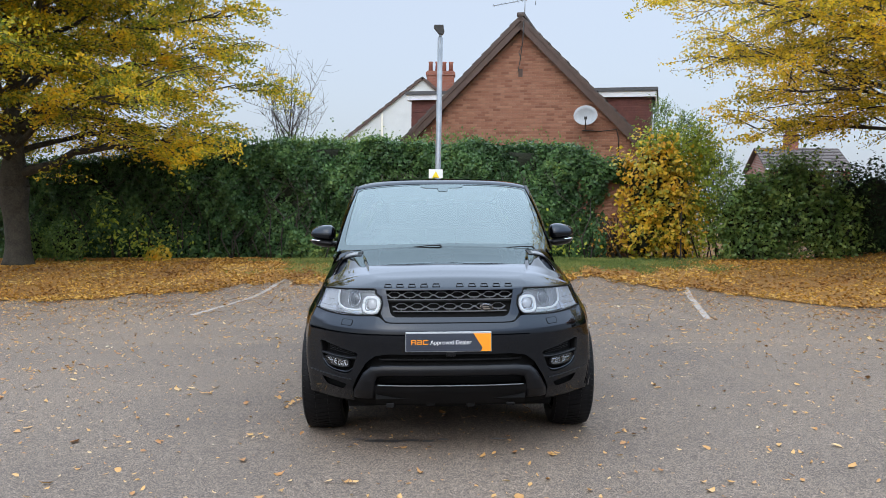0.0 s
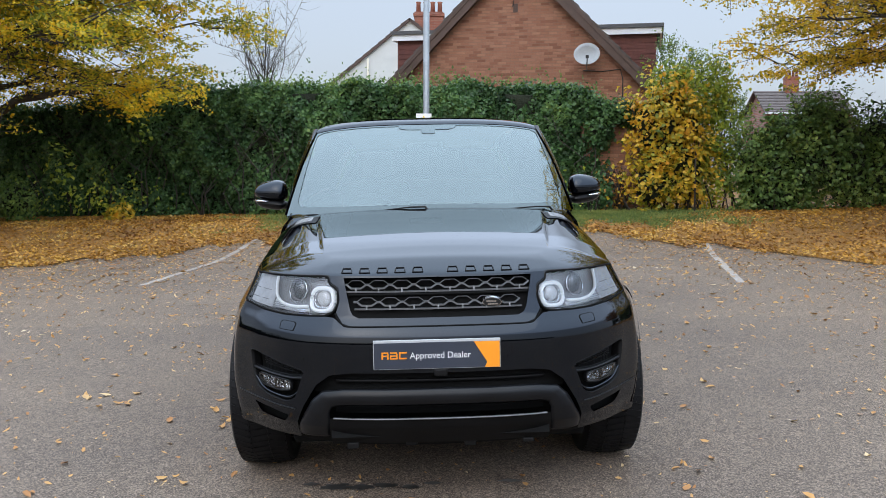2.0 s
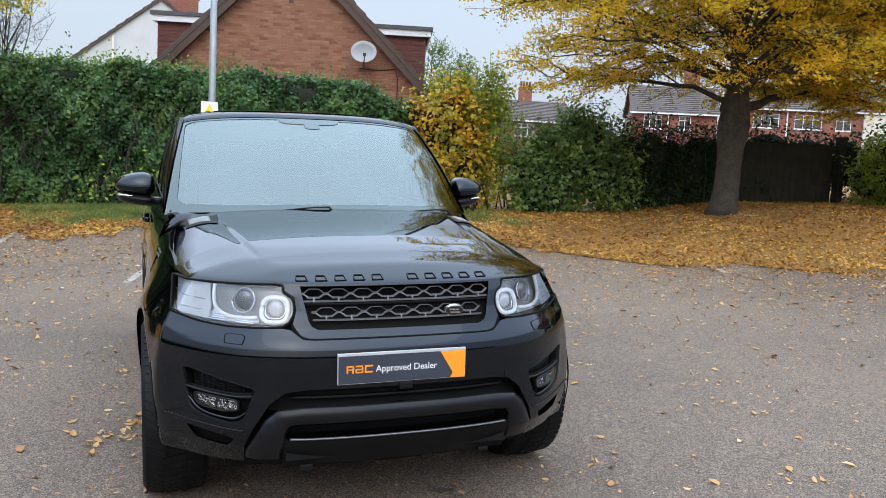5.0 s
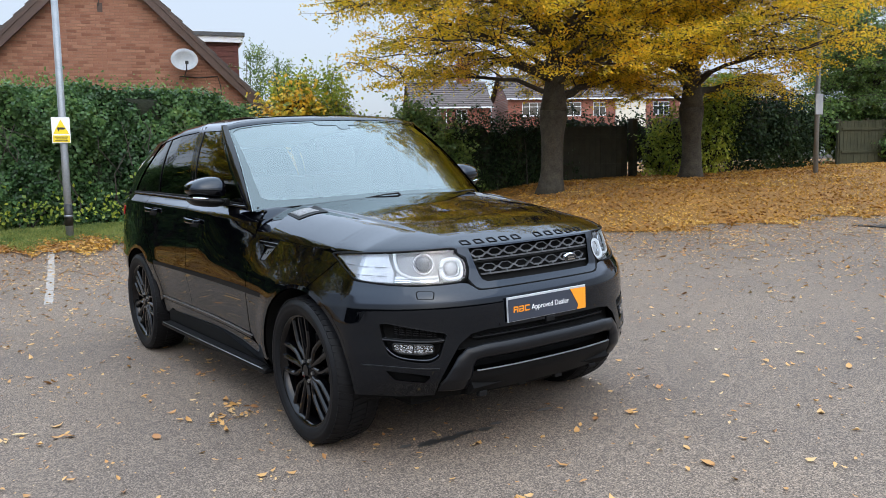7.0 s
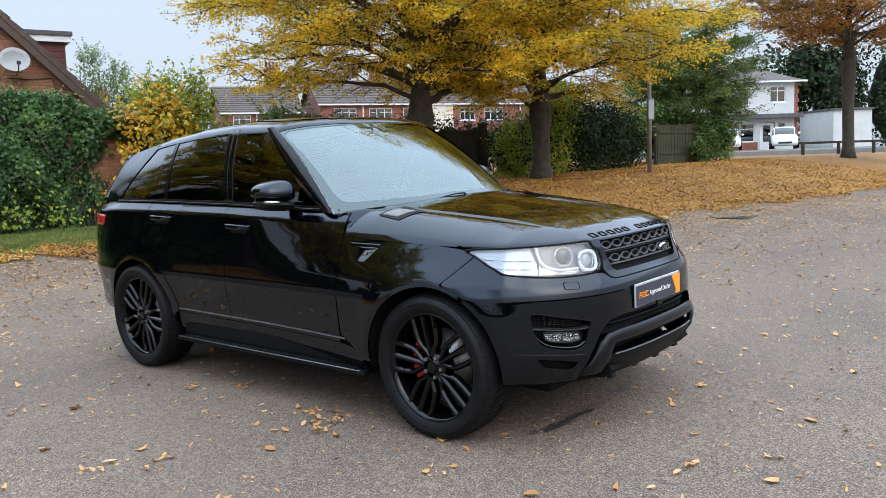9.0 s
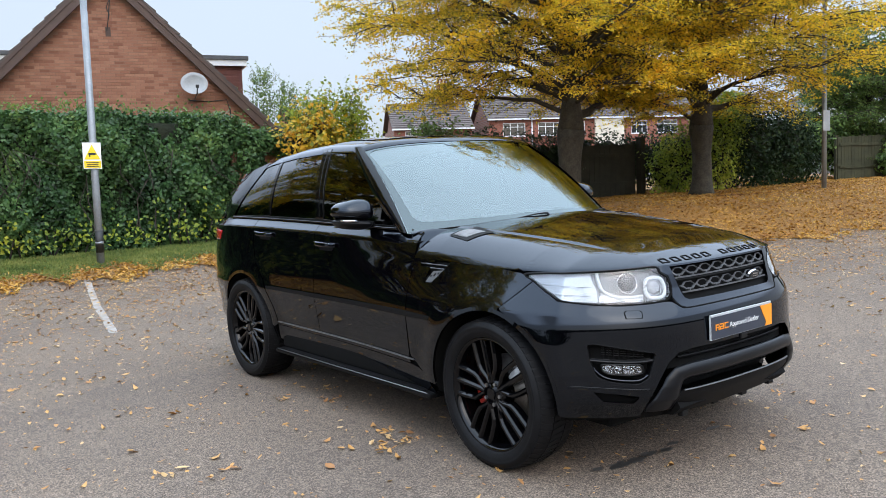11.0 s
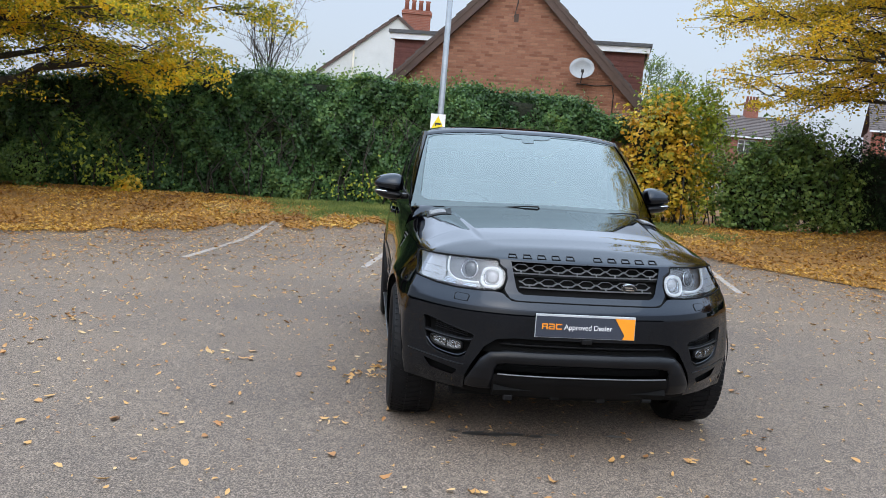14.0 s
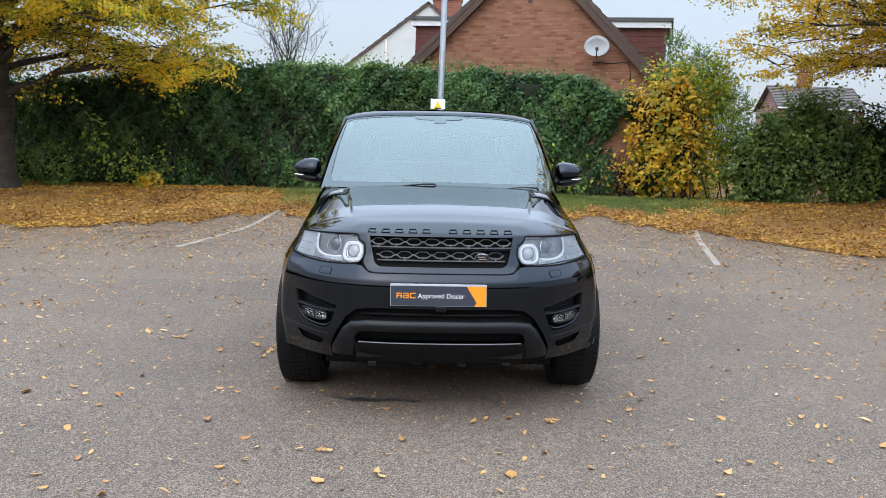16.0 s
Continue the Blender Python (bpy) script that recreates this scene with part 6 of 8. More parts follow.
# wings, doors, quarters and sills on both flanks
GAP = 0.0028
for side in (1, -1):
    one = (side,)
    wing = [(sy(-0.094), 0.846), (sy(-0.1), 0.7), (sy(0.445), 0.37), (sy(0.52), 0.37), (sy(0.60), 0.455), (sy(0.68), 0.50), (sy(0.69), 1.056), (sy(0.4), HOODCUT + 0.012), (sy(0.0), HOODCUT), (sy(-0.178), 1.016), (sy(-0.262), 0.984)]
    VENT = [(sy(0.37), 1.036), (sy(0.62), 1.040), (sy(0.62), 1.015), (sy(0.53), 1.008), (sy(0.555), 0.925), (sy(0.49), 0.925), (sy(0.41), 1.0)]
    panel("wing", wing, PAINT, cuts=(ARCH_F, VENT), step=0.016, sides=one, label="gloss black front wing")
    fd = [(sy(0.69 + GAP), 0.452), (sy(1.80 - GAP), 0.466)] + [(sy(y), belt(y)) for y in np.linspace(1.80 - GAP, 0.69 + GAP, 14)]
    front_door = panel("front_door", fd, PAINT, step=0.0125, sides=one, label="gloss black front door")
    rd = [(sy(1.80 + GAP), 0.466), (sy(2.40), 0.476), (sy(2.44), 0.60), (sy(2.56), 0.80), (sy(2.70), 0.92), (sy(2.735), 1.05), (sy(2.74), belt(2.74))] + [(sy(y), belt(y)) for y in np.linspace(2.74, 1.80 + GAP, 12)]
    rear_door = panel("rear_door", rd, PAINT, cuts=(ARCH_B,), step=0.0125, sides=one, label="gloss black rear door")
    qp = [(sy(2.41), 0.476), (sy(2.45), 0.60), (sy(2.57), 0.80), (sy(2.708), 0.92), (sy(2.744), 1.05), (sy(2.748), belt(2.748))] + [(sy(y), belt(y)) for y in np.linspace(2.76, 3.5, 10)] + [(S_END, 1.24), (S_END, 0.40), (sy(3.42), 0.40), (sy(3.30), 0.45), (sy(2.6), 0.40)]
    panel("rear_quarter", qp, PAINT, cuts=(ARCH_B,), step=0.0135, sides=one, label="gloss black rear quarter panel")
    sill = [(sy(0.47), 0.30), (sy(2.44), 0.30), (sy(2.42), 0.40), (sy(2.40), 0.472), (sy(1.8), 0.462), (sy(0.69), 0.447), (sy(0.60), 0.436), (sy(0.53), 0.40)]
    panel("sill", sill, PAINT, cuts=(ARCH_F, ARCH_B), step=0.02, sides=one, label="gloss black sill")
    band = [(sy(0.46), 0.728), (sy(0.72), 0.726), (sy(2.50), 0.736), (sy(2.53), 0.760), (sy(0.72), 0.760), (sy(0.45), 0.752)]
    panel("side_moulding", band, BOARD, step=0.010, out=0.0015, thick=0.0015, sides=one, label="dull black side moulding")
    # bright lower edge of the doors
    strip_line = [(sy(0.64), 0.474), (sy(2.40), 0.492), (sy(2.40), 0.501), (sy(0.64), 0.483)]
    panel("door_edge_strip", strip_line, GRILLE, step=0.008, out=0.007, thick=0.006, sides=one)
    # belt moulding under the windows
    sheet("belt_moulding", lambda u, v, side=side: skin(sy(0.78 + 2.5 * u), belt(0.78 + 2.5 * u) - 0.004 + 0.012 * v, side, 0.003), 40, 1, RIMS, thick=0.008)
    # arch lips
    for cy, a0, a1 in ((0.0, -2, 182), (WHEELBASE, -2, 182)):
        def lip(u, v, cy=cy, a0=a0, a1=a1, side=side):
            a = radians(a0 + (a1 - a0) * u)
            r = ARCH_R - 0.003 + (0.0 if v == 0 else 0.020)
            y, z = cy + r * math.cos(a), 0.385 + r * math.sin(a)
            return skin(sy(y), z, side, 0.0008)
        sheet("arch_lip", lip, 44, 1, PAINT, thick=0.014)
        def liner(u, v, cy=cy, side=side):
            a = radians(-8 + 196 * u)
            r = ARCH_R + 0.003
            y, z = cy + r * math.cos(a), 0.385 + r * math.sin(a)
            p = skin(sy(y), z, side, -0.012)
            return Vector((p.x - side * 0.42 * v, p.y, p.z))
        sheet("wheel_liner", liner, 36, 2, VOIDS, thick=0)
    # side vent: dark recess, two blades and a bright mesh tail
    panel("vent_recess", grow(VENT, 1.02), VOIDS, step=0.01, sides=one, thick=0, place=sunk(0.022))
    for k in range(2):
        z = 1.028 - 0.020 * k
        panel("vent_blade", [(sy(0.40), z - 0.005), (sy(0.625), z - 0.001), (sy(0.625), z + 0.003), (sy(0.40), z - 0.001)], GRILLE, step=0.006, out=-0.002, thick=0.012, sides=one)
    panel("vent_mesh", [(sy(0.40), 1.0), (sy(0.50), 0.99), (sy(0.545), 0.930), (sy(0.495), 0.930)], GRILLE, step=0.006, out=-0.004, thick=0.004, sides=one, label="bright metal vent mesh")
    for k in range(9):
        a, z = 0.425 + 0.012 * k + 0.014 * (k % 3), 0.984 - 0.0165 * (k // 3) - 0.004 * (k % 3)
        b = a + 0.022 * (k // 3) - 0.012
        panel("mesh_hole", [(sy(b), z), (sy(b + 0.010), z - 0.006), (sy(b + 0.020), z), (sy(b + 0.010), z + 0.006)], VOIDS, step=0.004, sides=one, out=-0.0028, thick=0)
    # fuel flap line on the right-hand side only shows as a shut line
    # door handles
    for door, y0, z0 in ((front_door, 1.51, 1.096), (rear_door, 2.42, 1.140)):
        def bar(u, v, y0=y0, z0=z0, side=side):
            y = y0 + 0.255 * u
            arch = 0.030 * (1 - (2 * u - 1) ** 4)
            return skin(sy(y), z0 + 0.008 * u + 0.014 * (v - 0.5) * 2, side, 0.004 + arch)
        sheet("handle", bar, 12, 3, PAINT, door, 0.012, "gloss black door handle")
        sheet("handle_strip", lambda u, v, y0=y0, z0=z0, side=side: skin(sy(y0 + 0.03 + 0.2 * u), z0 + 0.008 * u + 0.010 + 0.006 * v, side, 0.036), 8, 1, GRILLE, door, 0.003, "bright strip on the handle")
        cup = [(sy(y0 + 0.03 + 0.2 * w[0]), z0 - 0.012 + 0.03 * w[1]) for w in ((0.1, -0.9), (0.9, -0.9), (1, 0), (0.9, 0.6), (0.1, 0.6), (0, 0))]
        panel("handle_cup", cup, VOIDS, door, step=0.01, out=0.001, thick=0.002, sides=one)
    # running board
    bm = bmesh.new()
    box(bm, *sorted((side * 0.80, side * 0.975)), 0.50, 2.42, 0.270, 0.300, bevel=0.012)
    part("running_board", bm, BOARD, car, "black running board")
    part("board_tread", boxes((*sorted((side * 0.86, side * 0.962)), 0.58, 2.34, 0.3015, 0.305)), RUBBER, car)
    tubes("board_edge", [([(side * 0.973, 0.53, 0.300), (side * 0.976, 1.45, 0.300), (side * 0.973, 2.39, 0.300)], [0.0035] * 3)], GRILLE, car, "bright edge of the running board", sides=6)
    for y in (0.75, 1.45, 2.15):
        part("board_bracket", boxes((*sorted((side * 0.62, side * 0.82)), y, y + 0.05, 0.255, 0.29)), VOIDS, car)

# dark inner shell behind every gap
inner = [(0, 0.30), (S_END, 0.42), (S_END, 1.20), (sy(0.8), 1.17), (sy(0.5), 1.02), (sy(-0.3), 0.99), (0, 0.98)]
panel("inner_shell", inner, VOIDS, cuts=(ring(0, 0.385, 0.46), ring(WHEELBASE, 0.385, 0.46), grow(LAMP, 1.05), [(0, 0.40), (sx(0.6), 0.40), (sx(0.86), 0.50), (sx(0.87), 0.78), (0, 0.78)]), step=0.035, sides=(1, -1), thick=0, place=sunk(0.028))
part("floor_pan", boxes((-0.66, 0.66, -0.55, 3.6, 0.26, 0.34), (-0.92, 0.92, 0.50, 2.40, 0.30, 0.42), bevel=0.02), VOIDS, car)
part("engine_bay_block", boxes((-0.60, 0.60, -0.55, 0.45, 0.34, 0.95)), VOIDS, car)
part("skid_plate", prism([(-0.78, 0.40), (-0.80, 0.365), (-0.755, 0.325), (-0.42, 0.275), (-0.40, 0.33)], 0.92, "x"), VOIDS, car, "dull black skid plate").location = (-0.46, 0, 0)
for k in range(4):
    x = -0.40 + 0.25 * k
    part("undertray_tab", boxes((x, x + 0.05, -0.765, -0.735, 0.302 + 0.008 * (k % 2), 0.33), bevel=0.006), SATIN, car)


# bonnet
FRONT_EDGE = [tuple(skin(t, HOODCUT + 0.002).xy) for t in np.linspace(0, sy(-0.186), 26)]
NOSE_X = FRONT_EDGE[-1][0] + 0.002
BONNET_MID = [(-0.76, 1.048), (-0.70, 1.070), (-0.60, 1.098), (-0.45, 1.127), (-0.2, 1.163), (0.1, 1.198), (0.35, 1.224), (0.5, 1.238), (0.7, 1.245)]


def bonnet(u, v):
    w = 2 * u - 1
    a = abs(w)
    # the nose edge, spread evenly over its width
    xf = NOSE_X * (1 - (1 - a) ** 1.25) if a > 0 else 0.0
    yf = float(np.interp(xf, [p[0] for p in FRONT_EDGE], [p[1] for p in FRONT_EDGE]))
    yb = 0.685 - 0.205 * (1 - a ** 2.4)
    y = yf + (yb - yf) * v
    edge = skin(sy(max(y, -0.186)), HOODCUT + 0.020 * smooth(-0.2, 0.6, y)).x - 0.001
    xe = edge if a >= 0.999 else edge
    x = xf + (a * xe - xf) * smooth(0, 1, v * 1.15) if v < 0.87 else a * xe
    if a >= 0.999:
        x = xf + (xe - xf) * min(1, v * 6) if y < -0.13 else xe
    d_side = max(0.0, xe - x) if y > -0.186 else max(0.0, float(np.interp(y, [p[1] for p in FRONT_EDGE], [p[0] for p in FRONT_EDGE])) - x)
    yfx = float(np.interp(min(x, NOSE_X), [p[0] for p in FRONT_EDGE], [p[1] for p in FRONT_EDGE]))
    d_front = max(0.0, y - yfx)
    mid = spline([(p[0], p[1]) for p in BONNET_MID], y)[0]
    top = mid - 0.062 * (x / 0.9) ** 2
    # raised middle between two creases
    crease = 0.500 + 0.13 * (y + 0.55)
    top += 0.0075 * (1 - smooth(crease - 0.010, crease + 0.010, x)) * smooth(0.16, 0.40, d_front)
    ez = 1.028 + 0.004 * smooth(-0.6, -0.75, y) + 0.024 * smooth(-0.2, 0.6, y)
    def roll(d, r, p):
        t = min(1.0, d / r)
        return (1 - (1 - t) ** p) ** (1 / p)
    rise_ = min(roll(d_side, 0.26 - 0.06 * smooth(-0.3, 0.6, y), 1.62), roll(d_front, 0.17, 1.9))
    return Vector((math.copysign(x, w), y, ez + (top - ez) * rise_))


sheet("bonnet", bonnet, 260, 84, PAINT, thick=0.012, label="gloss black clamshell bonnet")

# cowl panel and bonnet vents
sheet("cowl", lambda u, v: Vector(((2 * u - 1) * 0.86, 0.46 + 0.22 * abs(2 * u - 1) ** 2.4 + 0.20 * v, 1.190 - 0.045 * abs(2 * u - 1) ** 2 + 0.008 * v)), 24, 4, VOIDS, thick=0.008)


def on_bonnet(x, v, lift):
    """A point of the bonnet above a given distance across."""
    lo, hi = 0.0, 1.0
    for _ in range(18):
        m = (lo + hi) / 2
        if bonnet(0.5 + 0.5 * m, v).x < abs(x):
            lo = m
        else:
            hi = m
    q = bonnet(0.5 + 0.5 * lo, v)
    return Vector((math.copysign(q.x, x), q.y, q.z + lift))


for side in (1, -1):
    vent = sheet("bonnet_vent", lambda u, v, side=side: on_bonnet(side * (0.625 + 0.150 * u - 0.01 * v), 0.735 + 0.165 * v, 0.004), 14, 12, BOARD, thick=0.006, flip=side < 0, label="black bonnet vent with a bright mesh")
    for k in range(9):
        sheet("vent_slat", lambda u, v, side=side, k=k: on_bonnet(side * (0.655 + 0.100 * u), 0.775 + 0.0125 * k + 0.006 * v, 0.007), 6, 1, LAMPGREY, vent, 0.003, flip=side < 0)


GLASS_TOP = 0.935


def house(y, t, side=1, out=0.0):
    """The glasshouse's flank: t from the belt (0) to the roof's edge (1)."""
    b = skin(sy(y), belt(y), 1)
    xr, zr = spline([(0.6, 0.70, 1.63), (1.25, 0.712, 1.702), (1.5, 0.728, 1.732), (1.9, 0.738, 1.742), (2.3, 0.736, 1.726), (2.7, 0.722, 1.692), (3.1, 0.700, 1.638), (3.4, 0.675, 1.590), (3.6, 0.65, 1.56)], y)
    x = b.x - 0.010 + (xr - b.x + 0.010) * t + 0.030 * math.sin(math.pi * t)
    return Vector((side * (x + out), y, b.z + (zr - b.z) * t))


# roof
def roof(u, v):
    w = 2 * u - 1
    y = 1.352 + 0.10 * abs(w) ** 2.2 + (3.42 - 1.352) * v - 0.10 * abs(w) ** 2.2 * v
    e = house(y, 1.0, 1, 0.004)
    crown = 0.052 + 0.014 * smooth(0, 0.35, v) - 0.03 * smooth(0.7, 1.0, v)
    return Vector((w * (e.x - 0.045), y, e.z + 0.014 + (crown - 0.012) * (1 - abs(w) ** 2.6) ** 0.8))


def screen(u, v, lift=0.0):
    """The windscreen: u across from edge to edge, v from cowl to header."""
    w = 2 * u - 1
    a = abs(w)
    base = Vector((w * 0.862, 0.470 + 0.32 * a ** 2.6, 1.226 - 0.040 * a * a))
    r = roof(min(1.0, max(0.0, 0.5 + w * 0.5)), 0.0)
    head = Vector((r.x + 0.042 * w, r.y - 0.006, r.z - 0.004 - 0.018 * a ** 4))
    p = base.lerp(head, v)
    bow = 0.032 * math.sin(math.pi * min(1, max(0, v)))
    return Vector((p.x, p.y - lift * 0.5 - bow * 0.35, p.z + lift + bow))


HEADER = 0.935
sheet("windscreen", lambda u, v: screen(u, v * HEADER), 40, 24, SCREEN, thick=0, label="raked windscreen mirroring the pale sky")
sheet("roof_header", lambda u, v: screen(u, HEADER + 0.006 + (1.004 - HEADER) * v, 0.004 + 0.004 * math.sin(math.pi * v)), 40, 6, PAINT, thick=0.006, label="gloss black leading edge of the roof")


def border(name, edge, n=40, m=5, flip=False):
    """A printed black band on the screen: edge(u) gives its two ends on the glass."""
    def fn(u, v):
        a, b = edge(u)
        return screen(a[0] + (b[0] - a[0]) * v, a[1] + (b[1] - a[1]) * v, 0.0025)
    return sheet(name, fn, n, m, FRIT, thick=0, flip=flip)


for side in (0, 1):
    border("screen_border", lambda v, side=side: ((abs(side - 0.002), 0.002 + 0.93 * v), (abs(side - (0.010 + 0.024 * (1 - v) + 0.10 * max(0, 1 - v / 0.16) ** 2.2 + 0.05 * max(0, (v - 0.94) / 0.06) ** 2)), 0.002 + 0.93 * v)), 60, 5, side == 0)
border("screen_border", lambda u: ((0.04 + 0.92 * u, 0.002), (0.04 + 0.92 * u, 0.055 + 0.03 * abs(2 * u - 1) ** 4)))
border("screen_border", lambda u: ((0.03 + 0.94 * u, HEADER - 0.018), (0.03 + 0.94 * u, HEADER - 0.002)))
border("sensor_shade", lambda u: ((0.375 + 0.25 * u, HEADER - 0.018), (0.375 + 0.25 * u, HEADER - 0.075 + 0.03 * (2 * abs(u - 0.5)) ** 6)), flip=True)
border("mirror_mount", lambda u: ((0.475 + 0.06 * u, HEADER - 0.07), (0.475 + 0.06 * u, HEADER - 0.135 + 0.01 * (2 * abs(u - 0.5)) ** 4)), 12, flip=True)
part("cabin_mirror", boxes((-0.02 - 0.12, 0.10, 1.33, 1.36, 1.555, 1.625), bevel=0.012), TRIM_IN, car, "dark rear-view mirror")

def glass_front(t):
    return 0.92 + 0.585 * t


def glass_rear(t):
    return 3.26 - 0.44 * t ** 1.2


def side_patch(name, y0, y1, t0, t1, material, side, out=0.0, parent=None, thick=0.006, nu=20, label=""):
    def fn(u, v):
        t = t0 + (t1 - t0) * v
        a, b = y0(t), y1(t)
        return house(a + (b - a) * u, t, side, out)
    return sheet(name, fn, nu, 12, material, parent, thick, label, flip=side < 0)


for side in (1, -1):
    b_front, b_rear = (lambda t: 1.775 + 0.03 * t), (lambda t: 1.875 + 0.03 * t)
    c_front, c_rear = (lambda t: 2.575 - 0.04 * t), (lambda t: 2.615 - 0.04 * t)
    side_patch("door_window", glass_front, b_front, 0.03, GLASS_TOP, PRIVACY, side, -0.004, thick=0, label="dark tinted front door glass")
    side_patch("door_window", b_rear, c_front, 0.03, GLASS_TOP, PRIVACY, side, -0.004, thick=0, label="dark tinted rear door glass")
    side_patch("quarter_window", c_rear, glass_rear, 0.03, GLASS_TOP, PRIVACY, side, -0.004, thick=0, label="dark tinted quarter glass")
    side_patch("door_pillar", b_front, lambda t: (b_front(t) + b_rear(t)) / 2 - 0.003, 0.0, 0.985, RIMS, side, 0.002)
    side_patch("door_pillar", lambda t: (b_front(t) + b_rear(t)) / 2 + 0.003, b_rear, 0.0, 0.985, RIMS, side, 0.002)
    side_patch("quarter_pillar", c_front, c_rear, 0.0, 0.95, RIMS, side, 0.002)
    def cant(u, v, side=side):
        y = 1.44 + (3.30 - 1.44) * u
        a = house(y, GLASS_TOP - 0.015, 1, 0.003)
        e = house(y, 1.0, 1, 0.004)
        b = Vector((e.x - 0.045, y, e.z + 0.014))
        m = house(y, 1.0, 1, 0.002)
        q = a * (1 - v) ** 2 + m * 2 * v * (1 - v) + b * v * v
        return Vector((side * q.x, q.y, q.z))
    sheet("cant_rail", cant, 50, 8, PAINT, thick=0.008, flip=side < 0)
    side_patch("waist_seal", lambda t: 0.86, lambda t: 3.28, 0.0, 0.045, SATIN, side, 0.004, nu=50)
    side_patch("rear_pillar", lambda t: glass_rear(t) - 0.005, lambda t: 3.52 - 0.20 * t, 0.0, 1.0, PAINT, side, 0.003)
    # A-pillar: from the screen's edge round to the door glass
    def pillar(u, v, side=side):
        a = screen(1.0, v)
        t = min(1.0, 0.0 + v * 0.99)
        b = house(glass_front(t) + 0.006, t, 1, 0.004)
        m = a.lerp(b, u)
        m.x += 0.018 * math.sin(math.pi * u)
        m.y -= 0.012 * math.sin(math.pi * u)
        return Vector((side * m.x, m.y, m.z))
    sheet("screen_pillar", pillar, 8, 24, RIMS, thick=0.01, flip=side > 0, label="black windscreen pillar")
    # filler between bonnet, pillar and door
    def filler(u, v, side=side):
        b = bonnet(0.89 + 0.11 * u, 1.0)
        a = screen(1.0, 0.0, 0.004).lerp(skin(sy(0.70), belt(0.70) - 0.002, 1, -0.001), u ** 0.8)
        m = b.lerp(a, v)
        return Vector((side * m.x, m.y, m.z + 0.012 * math.sin(math.pi * v) * (1 - u)))
    sheet("pillar_foot", filler, 8, 6, PAINT, thick=0.006, flip=side < 0)


sheet("roof", roof, 40, 50, PAINT, thick=0.012, label="gloss black roof")
sheet("sunroof", lambda u, v: roof(0.13 + 0.74 * u, 0.06 + 0.55 * v) + Vector((0, 0, 0.004)), 30, 20, PRIVACY, thick=0, label="dark glass roof panel")
sheet("roof_spoiler", lambda u, v: roof(0.06 + 0.88 * u, 0.93 + 0.07 * v) + Vector((0, 0.10 * v, 0.012)), 20, 4, PAINT, thick=0.02)


def tail(u, v):
    w = 2 * u - 1
    lo = Vector((w * 0.83, 3.70 - 0.12 * w * w, 1.24))
    hi = roof(0.5 + 0.47 * w, 1.0)
    return lo.lerp(hi, v)


sheet("rear_window", tail, 16, 8, PRIVACY, thick=0.006, label="dark rear window")
for side in (1, -1):
    sheet("tail_corner", lambda u, v, side=side: (skin(sy(3.50), 1.24).lerp(Vector((0.83, 3.58, 1.24)), u)).lerp(house(3.32, 1.0).lerp(Vector((0.66, 3.42, 1.6)), u), v) * 1.0 if side > 0 else Matrix.Diagonal((-1, 1, 1)) @ (skin(sy(3.50), 1.24).lerp(Vector((0.83, 3.58, 1.24)), u)).lerp(house(3.32, 1.0).lerp(Vector((0.66, 3.42, 1.6)), u), v), 6, 8, PAINT, thick=0.008)
    lamp_tail = [(sy(3.40), 1.15), (sy(3.45), 1.07), (S_END - 0.55, 1.07), (S_END - 0.5, 1.17)]
    panel("tail_lamp", lamp_tail, AMBER, step=0.02, out=0.005, thick=0.008, sides=(side,), label="red tail lamp wrapping the corner")

def wall_of(name, poly, depth, material, parent, side, label="", lift=0.0):
    """The side wall of a recess: follows a closed outline and goes inwards."""
    pts = [np.array(q, float) for q in poly]
    loop = []
    for i in range(len(pts)):
        for t in np.linspace(0, 1, 6, endpoint=False):
            loop.append(pts[i] + (pts[(i + 1) % len(pts)] - pts[i]) * t)
    for _ in range(2):
        loop = [(loop[i - 1] + 2 * loop[i] + loop[(i + 1) % len(loop)]) / 4 for i in range(len(loop))]
    n = len(loop)
    return sheet(name, lambda u, v: skin(*loop[int(round(u * n)) % n], side, lift - depth * v), n, 3, material, parent, 0.005, label, flip=side < 0)


def ribbon(name, low, high, material, parent, side, out=0.0, bulge=0.0, thick=0.008, label="", n=28):
    """A smooth strip between two runs of (across, height) on the front."""
    a, b = curve_of(low, n), curve_of(high, n)
    def fn(u, v):
        i = int(round(u * n))
        q = a[i] + (b[i] - a[i]) * v
        return skin(sx(q[0]), q[1], side, out + bulge * math.sin(math.pi * v))
    return sheet(name, fn, n, 5, material, parent, thick, label, flip=side < 0)


# grille: painted surround, dark back, two rows of honeycomb bars
SURROUND = [(0, 0.838), (sx(0.38), 0.838), (sx(0.415), 0.848), (sx(0.44), 0.874), (sx(0.452), 0.892), (sx(0.448), 0.90), (sx(0.438), 0.94), (sx(0.448), 0.99), (sx(0.492), 1.012), (sx(0.496), 1.038), (0, 1.038)]
HOLE = [(-0.1, 0.868), (sx(0.345), 0.868), (sx(0.372), 0.880), (sx(0.385), 0.90), (sx(0.425), 1.03), (-0.1, 1.03)]
grille = panel("grille_surround", SURROUND, SURROUND_GREY, cuts=(HOLE,), step=0.006, sides=(1, -1), out=0.002, label="anthracite grille surround")
panel("grille_back", [(0, 0.86), (sx(0.44), 0.86), (sx(0.44), 1.035), (0, 1.035)], VOIDS, grille, step=0.03, sides=(1, -1), thick=0, place=sunk(0.06))


